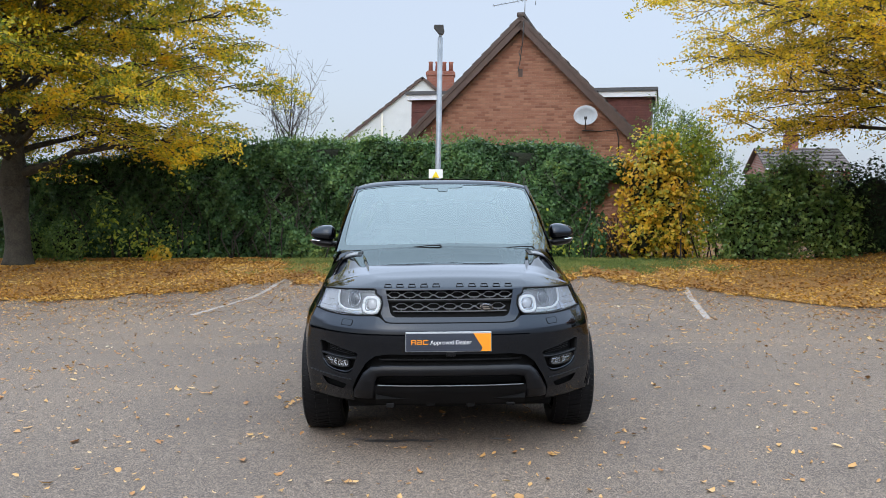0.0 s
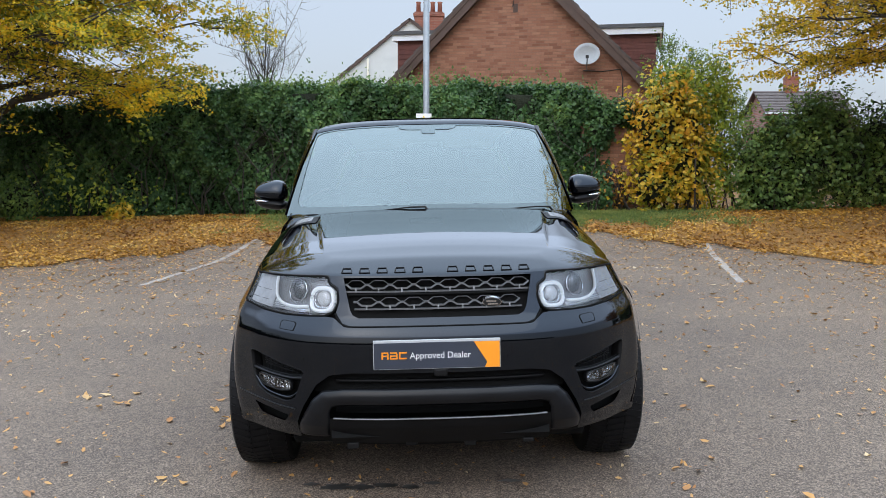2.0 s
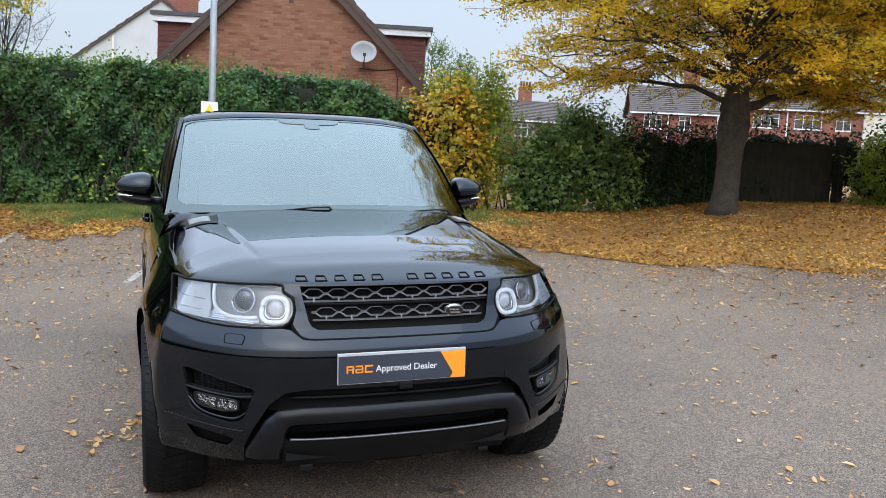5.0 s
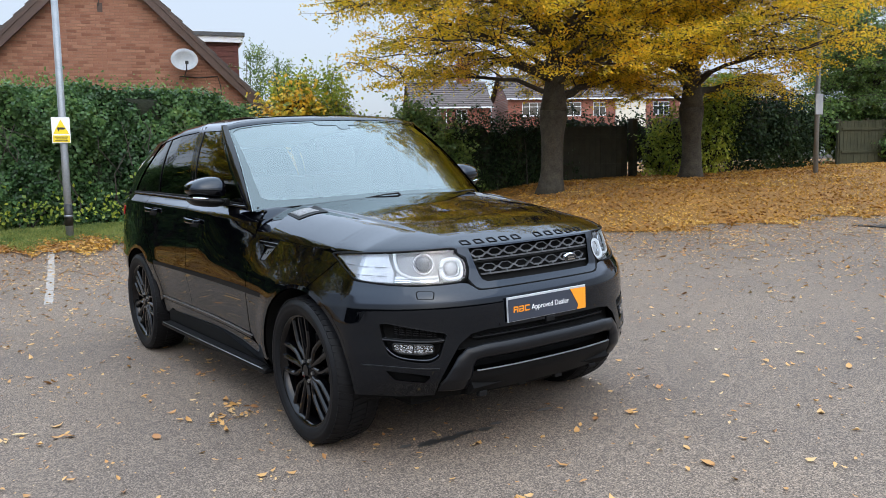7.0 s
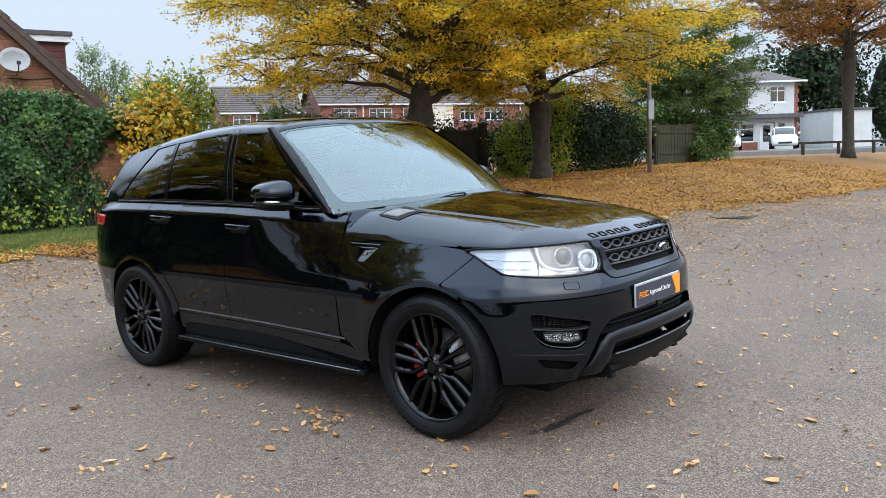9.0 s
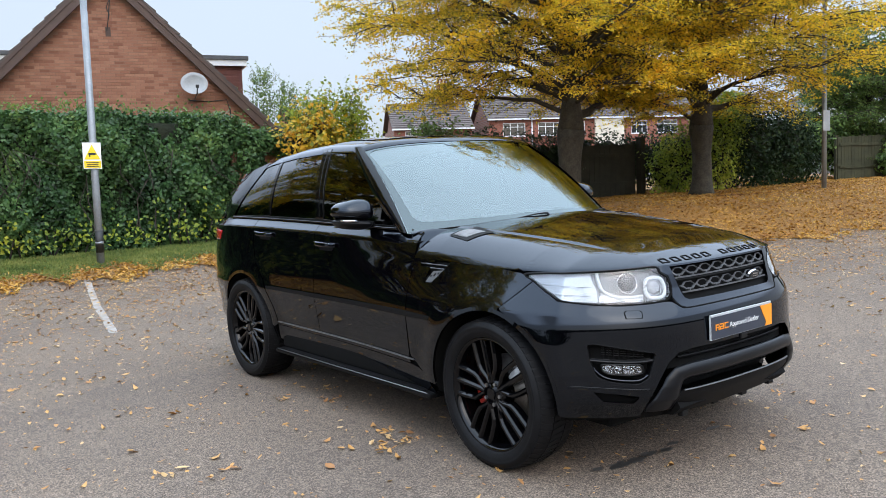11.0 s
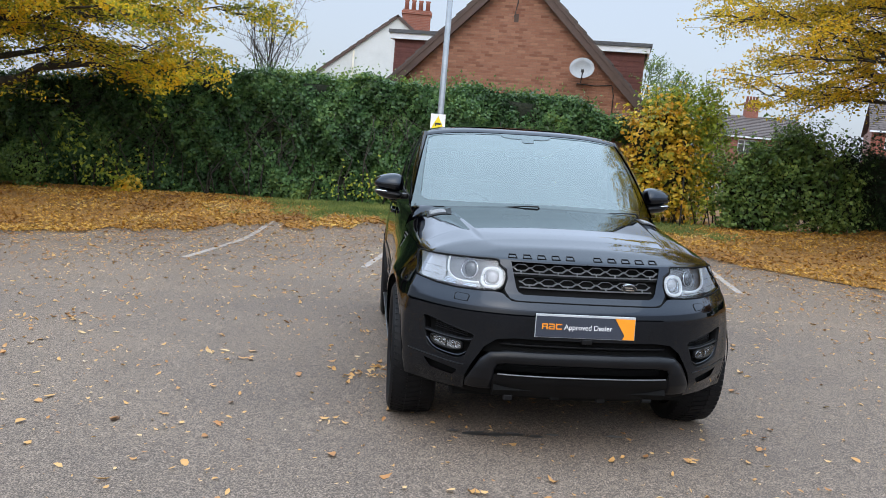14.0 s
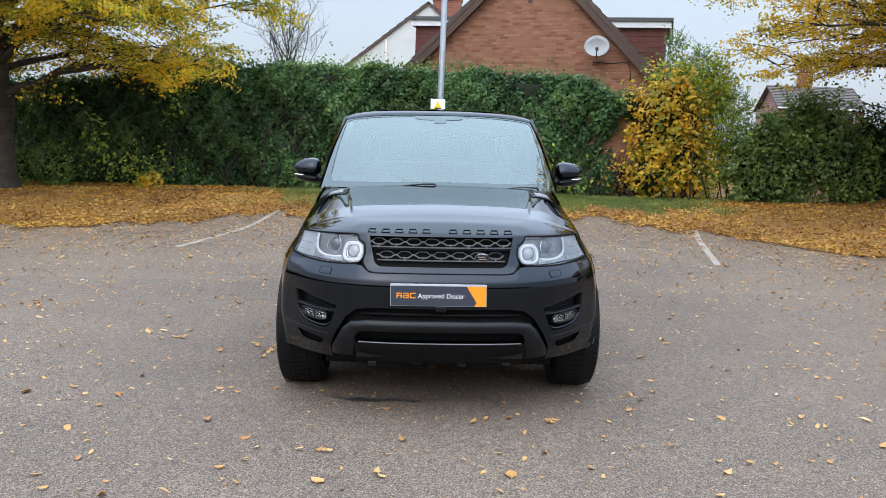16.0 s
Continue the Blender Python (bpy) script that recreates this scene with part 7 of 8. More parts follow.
def honeycomb(z0, z1, half, pitch):
    """Bars of one grille row: a base rail and a zigzag of hexagon sides."""
    bm = bmesh.new()
    def rod(a, b, w):
        pa, pb = skin(sx(abs(a[0])), a[1], 1 if a[0] >= 0 else -1, -0.010), skin(sx(abs(b[0])), b[1], 1 if b[0] >= 0 else -1, -0.010)
        d = (pb - pa)
        ax = d.normalized()
        ay = Vector((0, -1, 0)).cross(ax).normalized()
        m = Matrix.Translation((pa + pb) / 2) @ Matrix((ax, ay, ax.cross(ay))).transposed().to_4x4()
        box(bm, -d.length / 2 - w * 0.4, d.length / 2 + w * 0.4, -w / 2, w / 2, -0.005, 0.005, m=m)
    n = int(2 * half / pitch)
    x0 = -n * pitch / 2
    h = z1 - z0
    m, low = z0 + h * 0.62, z0 + h * 0.30
    for i in range(n):
        a = x0 + i * pitch
        rod((a, z0), (a + pitch, z0), 0.0065)
        rod((a - pitch * 0.05, m), (a + pitch * 0.05, m), 0.008)
        rod((a + pitch * 0.05, m), (a + pitch * 0.28, low), 0.0062)
        rod((a + pitch * 0.28, low), (a + pitch * 0.72, low), 0.0062)
        rod((a + pitch * 0.72, low), (a + pitch * 0.95, m), 0.0062)
        rod((a + pitch * 0.5, low), (a + pitch * 0.5, z0), 0.0055)
        rod((a + pitch * 0.05, m), (a + pitch * 0.30, z1), 0.0022)
        rod((a + pitch * 0.30, z1), (a + pitch * 0.70, z1), 0.0022)
        rod((a + pitch * 0.70, z1), (a + pitch * 0.95, m), 0.0022)
    return bm


part("grille_mesh", honeycomb(0.972, 1.018, 0.425, 0.104), GRILLE, grille, "grey honeycomb bars")
part("grille_mesh", honeycomb(0.902, 0.948, 0.383, 0.104), GRILLE, grille, "grey honeycomb bars")
panel("grille_blade", [(0, 0.958), (sx(0.40), 0.958), (sx(0.40), 0.966), (0, 0.966)], VOIDS, grille, step=0.008, sides=(1, -1), out=-0.004, thick=0.02)
badge = Matrix.Translation(skin(sx(0.232), 0.925, 1, 0.002)) @ Matrix.Rotation(radians(-4), 4, "Z")
bm = bmesh.new()
bmesh.ops.create_cone(bm, cap_ends=True, segments=32, radius1=0.043, radius2=0.040, depth=0.012, matrix=badge @ Matrix.Rotation(radians(90 + 18), 4, "X") @ Matrix.Diagonal((1, 0.56, 1, 1)))
b1 = part("badge", bm, CHROME, grille, "small oval silver badge")
bm = bmesh.new()
bmesh.ops.create_cone(bm, cap_ends=True, segments=32, radius1=0.037, radius2=0.037, depth=0.004, matrix=badge @ Matrix.Rotation(radians(90 + 18), 4, "X") @ Matrix.Translation((0, 0, 0.0075)) @ Matrix.Diagonal((1, 0.52, 1, 1)))
part("badge_face", bm, INK, b1)
for k, (a, b, z) in enumerate(((-0.024, 0.018, 0.007), (-0.018, 0.024, -0.006))):
    bm = bmesh.new()
    box(bm, a, b, -0.0035 + z, 0.0035 + z, 0.0098, 0.0115, m=badge @ Matrix.Rotation(radians(90 + 18), 4, "X"))
    part("badge_bar", bm, CHROME, b1)

# ten raised blocks on the bonnet's nose
for i in range(10):
    x = (-0.385 + 0.0755 * i) if i < 5 else (0.065 + 0.0765 * (i - 5))
    def block(u, v, x=x):
        xx = x + (0.044 - 0.008 * v) * (u - 0.5)
        w = 1 - (1 - min(0.999, abs(xx) / NOSE_X)) ** 0.8
        q = bonnet(0.5 + 0.5 * math.copysign(w, xx), 0.020 + 0.028 * v)
        return (xx, q.y - 0.001, q.z + 0.002)
    around = [(0, 0), (0.5, 0), (1, 0), (1, 0.5), (1, 1), (0.5, 1), (0, 1), (0, 0.5), (0, 0)]
    tubes("nose_block", [([block(*q) for q in around], [0.0024] * 9)], SATIN, car, "raised black block", sides=6)

# dark shut line between the grille surround and the bumper
for side in (1, -1):
    run = [(0.0, 0.8355), (0.20, 0.8355), (0.38, 0.8355), (0.42, 0.8465), (0.445, 0.868), (0.456, 0.886)]
    tubes("shut_line", [([tuple(skin(sx(q[0]), q[1], side, 0.0)) for q in curve_of(run, 24)], [0.0042] * 25)], VOIDS, car, sides=6)

# number-plate board
board = part("dealer_board", boxes((-0.262, 0.262, -0.848, -0.838, 0.664, 0.786), bevel=0.002), BOARD_EDGE, car, "dark plastic dealer board with an orange corner")
part("face", boxes((-0.259, 0.259, -0.8505, -0.8485, 0.667, 0.7755)), NAVY, board, "dark blue-grey face")
part("corner_patch", prism([(0.152, 0.7755), (0.258, 0.7755), (0.258, 0.667), (0.196, 0.667), (0.207, 0.688)], -0.002), ORANGE, board, "orange arrow-shaped corner").location = (0, -0.851, 0)
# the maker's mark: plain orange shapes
for a, b, c, d in ((-0.228, -0.222, 0.708, 0.738), (-0.222, -0.200, 0.732, 0.738), (-0.204, -0.198, 0.722, 0.732), (-0.222, -0.200, 0.720, 0.725), (-0.206, -0.199, 0.708, 0.720),
                   (-0.192, -0.164, 0.732, 0.738), (-0.168, -0.162, 0.708, 0.732), (-0.192, -0.168, 0.708, 0.713), (-0.192, -0.168, 0.720, 0.725), (-0.194, -0.188, 0.713, 0.720),
                   (-0.156, -0.150, 0.708, 0.738), (-0.150, -0.124, 0.732, 0.738), (-0.150, -0.124, 0.708, 0.714)):
    part("mark_stroke", boxes((a, b, -0.8525, -0.8508, c, d)), ORANGE, board)


def lettering(text, size, place, material, parent, turn=(90, 0, 0)):
    cu = bpy.data.curves.new("text", "FONT")
    cu.body, cu.size, cu.extrude = text, size, 0.0006
    ob = new("text", cu)
    me = bpy.data.meshes.new_from_object(ob)
    bpy.data.objects.remove(ob)
    bpy.data.curves.remove(cu)
    me.materials.clear()
    me.materials.append(material)
    ob = new("lettering", me)
    ob.parent = parent
    ob.matrix_local = pose(*place, *turn)
    return ob


words = lettering("Approved Dealer", 0.0375, (-0.112, -0.8515, 0.7095), WHITE, board)
words.scale = (0.95, 1, 1)
board.location = (-0.012, 0, 0)
part("plate_sensor", boxes((-0.025, 0.03, -0.850, -0.78, 0.632, 0.662), bevel=0.006), SATIN, car)

# centre bar and lower intake
BAR_TOP = [(0, 0.585), (0.40, 0.583), (0.50, 0.570), (0.545, 0.53), (0.585, 0.46), (0.625, 0.395), (0.635, 0.36)]
BAR_LOW = [(0, 0.512), (0.42, 0.510), (0.455, 0.502), (0.468, 0.478), (0.47, 0.455), (0.475, 0.42), (0.49, 0.36)]


def frame_bar(u, v):
    w = 2 * u - 1
    k = abs(w)
    i = k * (len(BAR_TOP) - 1)
    a = [float(np.interp(i, range(7), [p[c] for p in BAR_TOP])) for c in (0, 1)]
    b = [float(np.interp(i, range(7), [p[c] for p in BAR_LOW])) for c in (0, 1)]
    x, z = b[0] + (a[0] - b[0]) * v, b[1] + (a[1] - b[1]) * v
    return skin(sx(x), z, 1 if w >= 0 else -1, 0.006 + 0.016 * math.sin(math.pi * v) ** 0.7)


sheet("bumper_bar", frame_bar, 80, 8, ANTHRACITE, thick=0.02, label="anthracite bar framing the lower intake")
panel("lower_lip", [(0, 0.33), (sx(0.49), 0.33), (sx(0.48), 0.42), (sx(0.47), 0.452), (0, 0.452)], BOARD, step=0.02, sides=(1, -1), out=0.006, label="satin black lower lip")
panel("intake_strip", [(0, 0.452), (sx(0.452), 0.452), (sx(0.452), 0.4565), (0, 0.4565)], GRILLE, step=0.008, sides=(1, -1), out=0.014, thick=0.01, label="bright strip along the intake")
panel("intake_back", [(0, 0.45), (sx(0.48), 0.45), (sx(0.48), 0.52), (0, 0.52)], VOIDS, step=0.03, sides=(1, -1), thick=0, place=sunk(0.09))
panel("recess_back", [(0, 0.57), (sx(0.56), 0.55), (sx(0.54), 0.65), (0, 0.655)], VOIDS, step=0.02, sides=(1, -1), thick=0, place=sunk(0.05))
panel("recess_shelf", [(0, 0.60), (sx(0.45), 0.60), (sx(0.46), 0.612), (0, 0.612)], BOARD, step=0.012, sides=(1, -1), out=-0.03, thick=0.02)

for side in (1, -1):
    one = (side,)
    # fog lamp pod: recess, mesh, blade, twin lamp and painted lower lip
    pod = panel("fog_pod", grow(POD, 1.03), VOIDS, step=0.014, sides=one, thick=0, place=sunk(0.050), label="black recess round the fog lamp")
    wall_of("pod_rim", POD, 0.055, BOARD, pod, side, "dull black pod rim")
    ribbon("pod_blade", [(0.600, 0.606), (0.66, 0.602), (0.75, 0.607), (0.842, 0.619)], [(0.598, 0.617), (0.66, 0.615), (0.75, 0.621), (0.842, 0.634)], ANTHRACITE, pod, side, -0.010, 0.006, 0.02, "satin blade above the fog lamp")
    for k in range(5):
        z = 0.632 + 0.0105 * k
        panel("pod_mesh_bar", [(sx(0.63), z - 0.008), (sx(0.80), z + 0.014), (sx(0.80), z + 0.017), (sx(0.63), z - 0.005)], SATIN, pod, step=0.004, sides=one, out=-0.030, thick=0.008)
    for k in range(9):
        x = 0.64 + 0.019 * k
        panel("pod_mesh_bar", [(sx(x), 0.622), (sx(x + 0.003), 0.622), (sx(x + 0.003), 0.688), (sx(x), 0.688)], SATIN, pod, step=0.004, sides=one, out=-0.031, thick=0.006)
    ribbon("pod_lip", [(0.622, 0.5403), (0.66, 0.5135), (0.74, 0.52), (0.80, 0.5403), (0.832, 0.5848)], [(0.626, 0.5492), (0.67, 0.5297), (0.74, 0.5346), (0.79, 0.5516), (0.825, 0.5888)], PAINT, pod, side, -0.012, 0.006, 0.012, "painted lip below the fog lamp")
    FOG = [(sx(0.652), 0.560), (sx(0.70), 0.553), (sx(0.775), 0.563), (sx(0.795), 0.577), (sx(0.800), 0.606), (sx(0.74), 0.600), (sx(0.664), 0.595), (sx(0.652), 0.584)]
    fog = panel("fog_lamp", FOG, FACETS, step=0.008, sides=one, thick=0, place=sunk(0.016), label="clear twin fog lamp")
    wall_of("bezel", grow(FOG, 1.04), 0.020, SATIN, fog, side)
    panel("divider", [(sx(0.726), 0.558), (sx(0.730), 0.558), (sx(0.730), 0.600), (sx(0.726), 0.600)], SATIN, fog, step=0.006, sides=one, out=-0.006, thick=0.010)
    for cx in (0.695, 0.762):
        c = skin(sx(cx), 0.580 + (cx - 0.695) * 0.10, side, -0.012)
        bm = bmesh.new()
        bmesh.ops.create_icosphere(bm, subdivisions=2, radius=0.010, matrix=Matrix.Translation(c))
        part("bulb", bm, CHROME, fog, "", True)
    panel("lens", FOG, CLEAR, fog, step=0.01, sides=one, out=-0.001, thick=0)
    # lower corner slot
    panel("corner_slot", grow(LOWSLOT, 1.05), VOIDS, step=0.012, sides=one, thick=0, place=sunk(0.045))
    ribbon("corner_strip", [(0.625, 0.478), (0.70, 0.483), (0.80, 0.494), (0.90, 0.505)], [(0.625, 0.484), (0.70, 0.489), (0.80, 0.500), (0.90, 0.511)], ANTHRACITE, car, side, 0.002, 0.002, 0.005)
    # headlamp washer cover: a fine shut line
    wo = [(sx(0.635), 0.838), (sx(0.64), 0.812), (sx(0.705), 0.815), (sx(0.71), 0.842), (sx(0.70), 0.848), (sx(0.645), 0.845)]
    panel("washer_gap", grow(wo, 1.10), VOIDS, step=0.008, sides=one, out=0.0008, thick=0)
    panel("washer_cover", grow(wo, 0.97), PAINT, step=0.008, sides=one, out=0.002, thick=0.0015)
    # headlamp
    lampset = panel("headlight", grow(LAMP, 1.015), VOIDS, step=0.018, sides=one, thick=0, place=sunk(0.075), label="clear headlight with a white light ring")
    wall_of("bezel", LAMP, 0.07, RIMS, lampset, side)
    panel("reflector", grow(LAMP, 0.97), LAMPGREY, lampset, step=0.012, sides=one, thick=0, place=sunk(0.050), label="grey lamp housing")
    OUTER = [(sx(0.805), 0.886), (sy(-0.46), 0.897), (sy(-0.40), 0.916), (sy(-0.325), 0.950), (sy(-0.262), 0.982), (sy(-0.21), 1.003), (sy(-0.34), 1.014), (sx(0.83), 1.018), (sx(0.822), 0.98), (sx(0.805), 0.935)]
    panel("outer_reflector", OUTER, SILVER, lampset, step=0.008, sides=one, thick=0.004, place=sunk(0.026), label="bright silver corner reflector")
    for k, (z, y0) in enumerate(((0.920, -0.385), (0.960, -0.30))):
        panel("reflector_groove", [(sx(0.83), z - 0.004), (sy(y0), z + 0.006), (sy(y0), z + 0.009), (sx(0.83), z - 0.001)], LAMPGREY, lampset, step=0.006, sides=one, out=-0.0175, thick=0.004)
    for k in range(4):
        z = 0.888 + 0.0075 * k
        panel("reflector_rib", [(sx(0.62), z - 0.006), (sx(0.80), z), (sx(0.80), z + 0.003), (sx(0.62), z - 0.003)], CHROME, lampset, step=0.006, sides=one, out=-0.021, thick=0.003)
    ribbon("lower_reflector", [(0.60, 0.880), (0.68, 0.880), (0.76, 0.884), (0.80, 0.888)], [(0.60, 0.898), (0.68, 0.894), (0.75, 0.902), (0.795, 0.93)], SILVER, lampset, side, -0.030, 0.004, 0.004)
    def ring_on(cx, cz, rx, rz, w, name, mat, out, square=3.2, n=36, a0=0.0, a1=360.0):
        runs = []
        for k in range(n + 1):
            a = radians(a0 + (a1 - a0) * k / n)
            ca, sa = math.cos(a), math.sin(a)
            q = (abs(ca) ** square + abs(sa) ** square) ** (-1 / square)
            runs.append(tuple(skin(sx(cx) + rx * ca * q, cz + rz * sa * q, side, out)))
        return tubes(name, [(runs, [w] * (n + 1))], mat, lampset, sides=8)
    ring_on(0.533, 0.938, 0.060, 0.047, 0.0085, "light_ring", DRL, -0.016, 2.8)
    ring_on(0.533, 0.938, 0.046, 0.035, 0.004, "lens_ring", CHROME, -0.026, 2.8)
    ring_on(0.676, 0.968, 0.060, 0.046, 0.004, "lens_ring", CHROME, -0.022, 2.0)
    run = [skin(s, z, side, -0.017) for s, z in ((sx(0.605), 0.906), (sx(0.68), 0.902), (sx(0.745), 0.912), (sx(0.785), 0.94), (sx(0.80), 0.985), (sx(0.805), 1.018))]
    tubes("light_guide", [([tuple(p) for p in curve_of(run, 20)], [0.0070] * 21)], DRL, lampset, sides=8)
    for cx, cz, rr in ((0.533, 0.938, 0.033), (0.676, 0.968, 0.043)):
        bm = bmesh.new()
        made = bmesh.ops.create_uvsphere(bm, u_segments=20, v_segments=12, radius=rr)["verts"]
        c = skin(sx(cx), cz, side, -0.034)
        n0 = (skin(sx(cx), cz, side, 0.05) - skin(sx(cx), cz, side, 0.0)).normalized()
        for q in bm.verts:
            q.co = c + q.co - n0 * (q.co.dot(n0) * 0.45)
        part("projector", bm, SILVER if cx < 0.6 else LENSGREY, lampset, "glass projector lens", True)
    edge = [np.array(q, float) for q in LAMP]
    edge = [edge[i] + (edge[(i + 1) % len(edge)] - edge[i]) * t for i in range(len(edge)) for t in (0.0, 0.25, 0.5, 0.75)]
    for _ in range(2):
        edge = [(edge[i - 1] + 2 * edge[i] + edge[(i + 1) % len(edge)]) / 4 for i in range(len(edge))]
    tubes("seal", [([tuple(skin(*q, side, -0.001)) for q in edge + edge[:1]], [0.0045] * (len(edge) + 1))], VOIDS, lampset, "thin black seal round the lens", sides=6)
    panel("lens", LAMP, CLEAR, lampset, step=0.016, sides=one, out=-0.002, thick=0)

    # mirrors
    mirror = new("mirror")
    mirror.parent = car
    tagged(mirror, "gloss black door mirror")
    cx, cy, cz = side * 1.013, 1.18, 1.310
    bm = bmesh.new()
    made = bmesh.ops.create_uvsphere(bm, u_segments=28, v_segments=16, radius=1.0)["verts"]
    for q in made:
        x, y, z = q.co
        def sq(a, p):
            return math.copysign(abs(a) ** p, a)
        x, y, z = sq(x, 0.62), sq(y, 0.55), sq(z, 0.66)
        y *= 1 - 0.14 * max(0.0, z)
        zz = z * (0.090 if z > 0 else 0.058) + 0.004 * (x * side)
        q.co = (cx + x * 0.108 - side * 0.004, cy + (y * 0.120 if y < 0 else y * 0.055) + 0.03 * x * side, cz + zz * (1 - 0.16 * (1 + x * side) - 0.12 * max(0, x * side)) + 0.012)
    part("housing", bm, PAINT, mirror, "", True)
    bm = bmesh.new()
    box(bm, cx - 0.078, cx + 0.078, cy + 0.050, cy + 0.058, cz - 0.040, cz + 0.055, bevel=0.005)
    part("mirror_glass", bm, PRIVACY, mirror)
    bm = bmesh.new()
    for q in bmesh.ops.create_uvsphere(bm, u_segments=28, v_segments=12, radius=1.0)["verts"]:
        x, y, z = sq(q.co.x, 0.62), sq(q.co.y, 0.55), sq(q.co.z, 0.7)
        shrink = 1 - 0.22 * max(0.0, -z)
        q.co = (cx + x * 0.104 * shrink - side * 0.006, cy + (y * 0.112 if y < 0 else y * 0.05) * shrink + 0.03 * x * side, cz - 0.058 + z * (0.028 if z > 0 else 0.038) + 0.010 * x * side)
    part("lower_housing", bm, SATIN, mirror, "satin black lower housing")
    along = [0.10, 0.35, 0.60, 0.80, 0.93]
    tubes("indicator", [([(cx + side * (0.106 * f - 0.005), cy - 0.118 * (1 - f ** 3.2) ** 0.275 + 0.03 * f, cz - 0.042 + 0.008 * f) for f in along], [0.003, 0.006, 0.008, 0.008, 0.006])], CHROME, mirror, "pale indicator strip", sides=8)
    bm = bmesh.new()
    box(bm, *sorted((side * 0.86, side * 0.98)), cy - 0.05, cy + 0.04, 1.215, 1.258, bevel=0.016)
    part("stalk", bm, SATIN, mirror)

# wipers
for x0, x1 in ((-0.06, -0.70), (0.62, 0.02)):
    wip = new("wiper")
    wip.parent = car
    tagged(wip, "black windscreen wiper")
    def on_screen(x, v, lift):
        return screen(0.5 + x / (2 * 0.80), v, lift)
    tubes("blade", [([tuple(on_screen(x0 + (x1 - x0) * t, 0.000 + 0.006 * (1 - t) ** 3, 0.007)) for t in np.linspace(0, 1, 8)], [0.004] * 8)], RUBBER, wip)
    tubes("arm", [([tuple(on_screen(x0 + 0.06, -0.03, 0.0)), tuple(on_screen(x0 + 0.03, 0.010, 0.020)), tuple(on_screen(x0 - 0.05, 0.013, 0.017)), tuple(on_screen(x0 - 0.22, 0.002, 0.010))], [0.007, 0.007, 0.005, 0.003])], SATIN, wip)
    part("pivot", boxes((x0 + 0.03, x0 + 0.09, 0.53, 0.58, 1.17, 1.20), bevel=0.012), SATIN, wip)


# cabin
part("dashboard", prism([(0.62, 1.0), (0.72, 1.165), (1.0, 1.175), (1.15, 1.10), (1.15, 0.8), (0.62, 0.8)], 1.56, "x"), CABIN, car, "grey dashboard").location = (-0.78, 0, 0)
part("cabin_floor", boxes((-0.84, 0.84, 0.7, 3.5, 0.42, 0.50)), TRIM_IN, car)
for side in (1, -1):
    seat = new("seat")
    seat.parent = car
    tagged(seat, "dark leather front seat")
    x = 0.38 * side
    bm = bmesh.new()
    box(bm, x - 0.26, x + 0.26, 1.35, 1.85, 0.60, 0.80, bevel=0.05)
    part("cushion", bm, CABIN, seat)
    bm = bmesh.new()
    box(bm, x - 0.25, x + 0.25, 1.85, 2.0, 0.75, 1.36, bevel=0.06)
    part("backrest", bm, CABIN, seat)
    bm = bmesh.new()
    box(bm, x - 0.13, x + 0.13, 1.92, 2.02, 1.39, 1.57, bevel=0.04)
    part("headrest", bm, CABIN, seat)
bm = bmesh.new()
box(bm, -0.66, 0.66, 2.7, 2.9, 0.7, 1.34, bevel=0.06)
part("rear_bench", bm, CABIN, car)
wheel_pts = [(-0.38 + 0.185 * math.cos(a), 1.20 - 0.05 * math.sin(a), 1.115 + 0.175 * math.sin(a)) for a in np.linspace(0, 2 * math.pi, 28)]
tubes("steering_wheel", [(wheel_pts, [0.016] * 28)], TRIM_IN, car, "dark steering wheel", sides=8)


sheet("headlining", lambda u, v: roof(0.05 + 0.9 * u, 0.02 + 0.9 * v) - Vector((0, 0, 0.05)), 12, 12, NET, thick=0, label="pale headlining")


# wheels
def lathe(name, profile, n, material, parent, label=""):
    """A body of revolution about the x axis: profile of (x, radius)."""
    verts = [(x, r * math.cos(2 * math.pi * k / n), r * math.sin(2 * math.pi * k / n)) for k in range(n) for x, r in profile]
    m = len(profile)
    faces = [(k * m + j, ((k + 1) % n) * m + j, ((k + 1) % n) * m + j + 1, k * m + j + 1) for k in range(n) for j in range(m - 1)]
    return solid(name, verts, faces, material, parent, label, True)


def spoke(path, width, depth, back):
    """A tapered spoke along (radius, angle) points, with a chamfered face."""
    verts, faces = [], []
    for i, (r, a) in enumerate(path):
        t = i / (len(path) - 1)
        w, x = width[0] + (width[1] - width[0]) * t, depth[0] + (depth[1] - depth[0]) * t
        for off, xx in ((-1.0, x - back), (-0.92, x - 0.010), (-0.35, x), (0.35, x), (0.92, x - 0.010), (1.0, x - back)):
            aa = a + off * w / 2 / r
            verts.append((xx, r * math.cos(aa), r * math.sin(aa)))
    k = 6
    for i in range(len(path) - 1):
        for j in range(k - 1):
            faces.append((i * k + j, (i + 1) * k + j, (i + 1) * k + j + 1, i * k + j + 1))
        faces.append((i * k + k - 1, (i + 1) * k + k - 1, (i + 1) * k, i * k))
    faces += [tuple(range(k))[::-1], tuple((len(path) - 1) * k + j for j in range(k))]
    return verts, faces


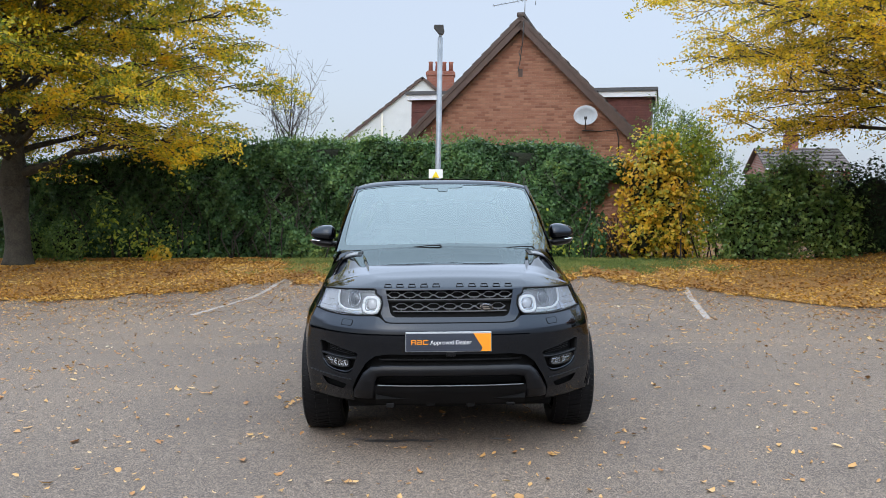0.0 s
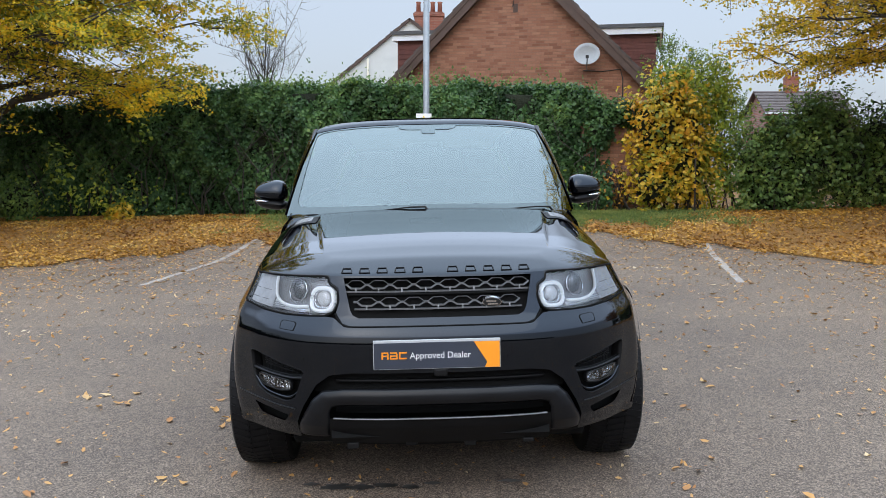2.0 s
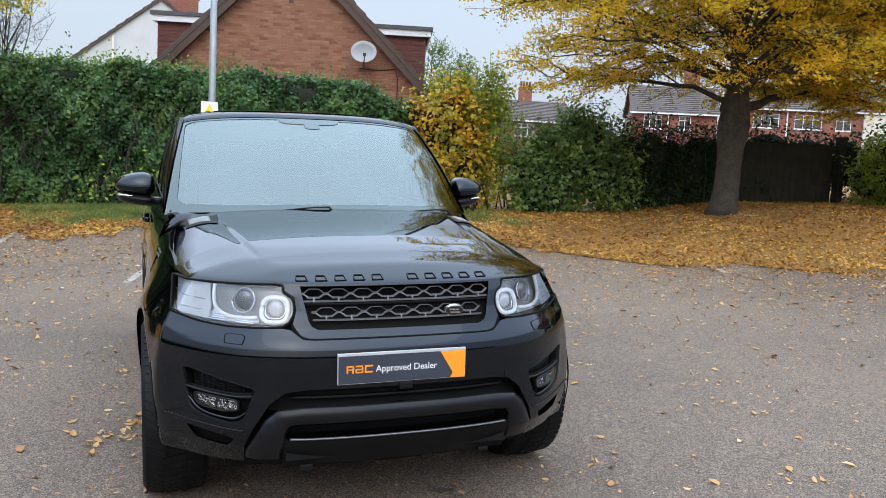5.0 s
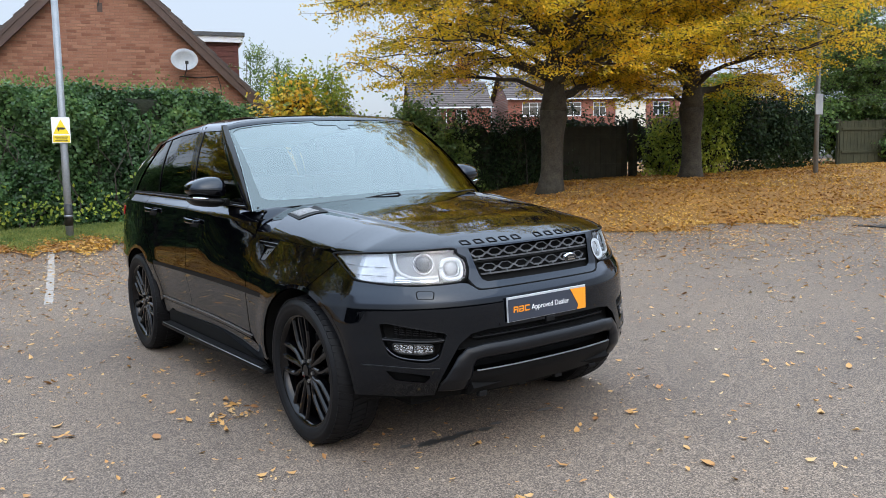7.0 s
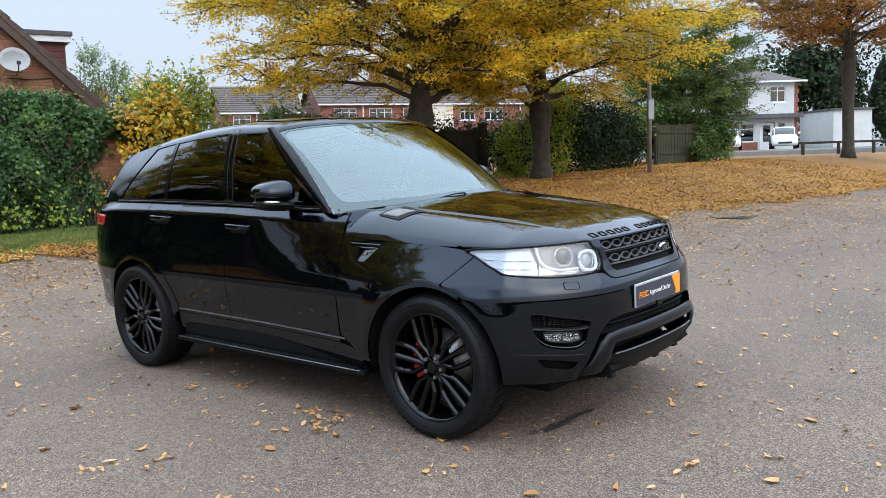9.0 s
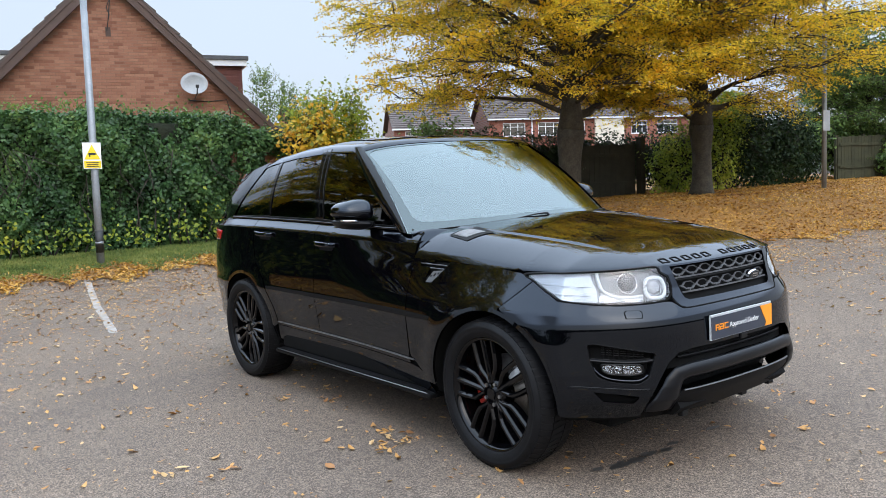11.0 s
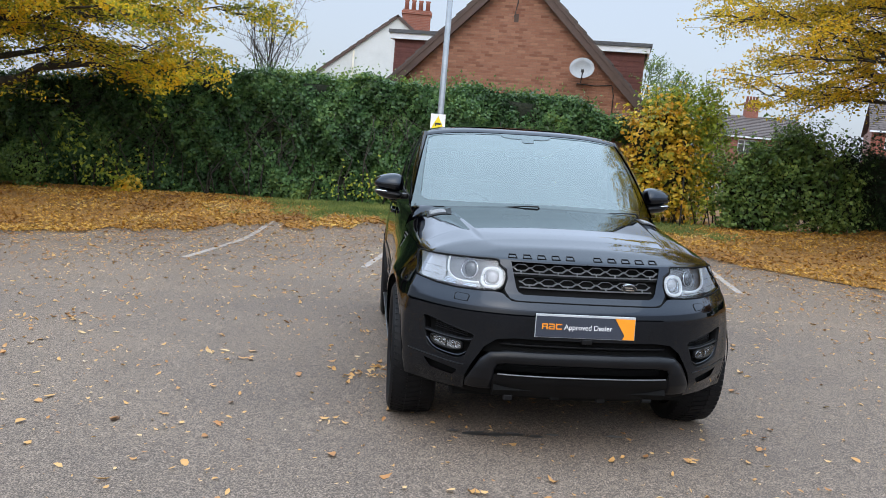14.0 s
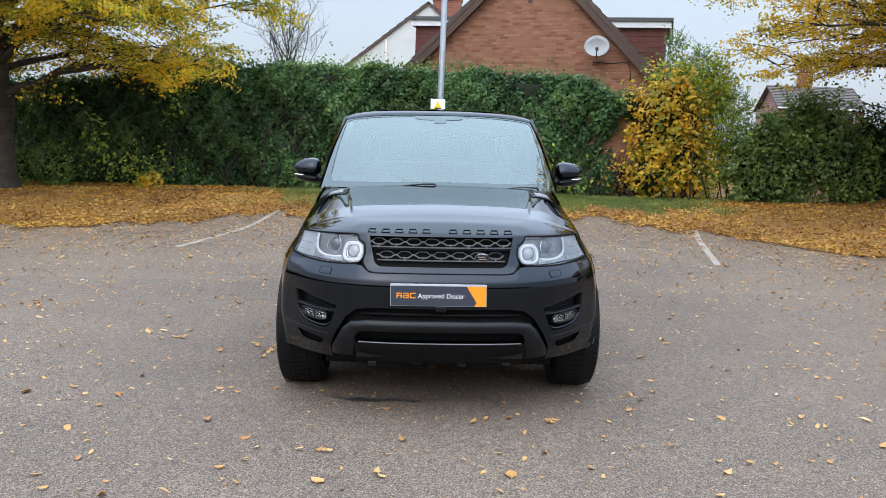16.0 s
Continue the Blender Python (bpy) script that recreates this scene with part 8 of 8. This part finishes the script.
def build_wheel():
    """One wheel; its outer face looks along +x."""
    w = new("wheel")
    w.parent = car
    tagged(w, "gloss black split-spoke alloy wheel on a wide tyre", "wheel")
    R, r0 = 0.390, 0.292
    tyre = lathe("tyre", [(-0.11, r0), (-0.128, 0.315), (-0.134, 0.345), (-0.126, 0.372), (-0.108, 0.386), (-0.06, R), (0.06, R), (0.102, 0.386), (0.122, 0.374), (0.131, 0.358), (0.1345, 0.354), (0.134, 0.345), (0.1325, 0.342), (0.133, 0.334), (0.130, 0.318), (0.1275, 0.315), (0.125, 0.306), (0.1215, 0.302), (0.112, r0)], 72, RUBBER, w, "black road tyre")
    verts, faces = [], []
    for k in range(64):
        for x0, x1, lean in ((-0.118, -0.045, 0.03), (-0.038, 0.038, -0.02), (0.045, 0.120, 0.03)):
            a = 2 * math.pi * k / 64
            n0 = len(verts)
            for x, aa in ((x0, a - lean), (x1, a + lean), (x1, a + lean + 0.072), (x0, a - lean + 0.072)):
                edge = R - 0.0015 if abs(x) < 0.1 else 0.378
                verts.append((x, edge * math.cos(aa), edge * math.sin(aa)))
            for x, aa in ((x0, a - lean), (x1, a + lean), (x1, a + lean + 0.072), (x0, a - lean + 0.072)):
                edge = R + 0.005 if abs(x) < 0.1 else 0.384
                verts.append((x, edge * math.cos(aa), edge * math.sin(aa)))
            faces += [(n0 + 4, n0 + 5, n0 + 6, n0 + 7), (n0, n0 + 1, n0 + 5, n0 + 4), (n0 + 1, n0 + 2, n0 + 6, n0 + 5), (n0 + 2, n0 + 3, n0 + 7, n0 + 6), (n0 + 3, n0, n0 + 4, n0 + 7)]
    solid("tread", verts, faces, RUBBER, tyre)
    rim = lathe("rim", [(-0.11, 0.270), (-0.115, 0.294), (-0.10, 0.280), (-0.02, 0.262), (0.07, 0.268), (0.100, 0.276), (0.114, 0.288), (0.116, 0.296), (0.110, 0.298)], 72, RIMS, w, "gloss black rim")
    lathe("hub", [(0.07, 0.001), (0.098, 0.001), (0.098, 0.030), (0.090, 0.036), (0.088, 0.070), (0.060, 0.082), (-0.05, 0.088)], 36, RIMS, rim)
    for g in range(5):
        c = radians(90 + 72 * g)
        # a straight middle spoke between two arms that bow out and run back to it at the rim
        arms = [([(0.060, c), (0.11, c), (0.17, c), (0.23, c), (0.286, c)], (0.030, 0.040))]
        for k in (-1, 1):
            arms.append(([(0.058, c + k * 0.20), (0.082, c + k * 0.25), (0.108, c + k * 0.35), (0.134, c + k * 0.42), (0.165, c + k * 0.41), (0.22, c + k * 0.335), (0.287, c + k * 0.262)], (0.026, 0.034)))
        for path, wd in arms:
            v, f = spoke(path, wd, (0.098, 0.104), 0.045)
            solid("spoke", v, f, RIMS, rim)
        a = c + radians(36)
        bm = bmesh.new()
        bmesh.ops.create_cone(bm, cap_ends=True, segments=6, radius1=0.0115, radius2=0.010, depth=0.02, matrix=Matrix.Translation((0.090, 0.057 * math.cos(a), 0.057 * math.sin(a))) @ Matrix.Rotation(radians(90), 4, "Y"))
        part("wheel_nut", bm, NUTS, rim)
    bm = bmesh.new()
    bmesh.ops.create_cone(bm, cap_ends=True, segments=24, radius1=0.031, radius2=0.029, depth=0.008, matrix=Matrix.Translation((0.101, 0, 0)) @ Matrix.Rotation(radians(90), 4, "Y"))
    part("centre_cap", bm, RIMS, rim)
    lathe("brake_disc", [(-0.035, 0.06), (-0.035, 0.188), (-0.005, 0.188), (-0.005, 0.10), (0.012, 0.095), (0.012, 0.03)], 48, STEEL, w)
    return w


def caliper(parent, cy, side):
    """Red caliper gripping the disc behind the spokes."""
    verts, faces = [], []
    n = 10
    for i in range(n + 1):
        a = radians(-30 + 84 * i / n)
        for x, r in ((-0.07, 0.095), (0.005, 0.095), (0.012, 0.130), (0.005, 0.19), (-0.07, 0.19)):
            verts.append((side * (0.880 + x), cy + r * math.cos(a), 0.390 + r * math.sin(a)))
    for i in range(n):
        for j in range(5):
            q = (j + 1) % 5
            faces.append((i * 5 + j, i * 5 + q, (i + 1) * 5 + q, (i + 1) * 5 + j))
    faces += [tuple(range(5)), tuple(n * 5 + j for j in range(5))[::-1]]
    return solid("caliper", verts, faces, CALIPER if cy < 1 else STEEL, parent, "red brake caliper" if cy < 1 else "")


first = build_wheel()
first.matrix_local = pose(0.848, 0, 0.390, 0, 0, 0)
spots = [(0.848, WHEELBASE, 0, 31), (-0.848, 0, 180, 12), (-0.848, WHEELBASE, 180, 50)]
for x, y, rz, spin in spots:
    copy_thing(first, pose(x, y, 0.390, 0, 0, rz) @ pose(0, 0, 0, spin, 0, 0))
for cy in (0.0, WHEELBASE):
    for side in (1, -1):
        caliper(car, cy, side)
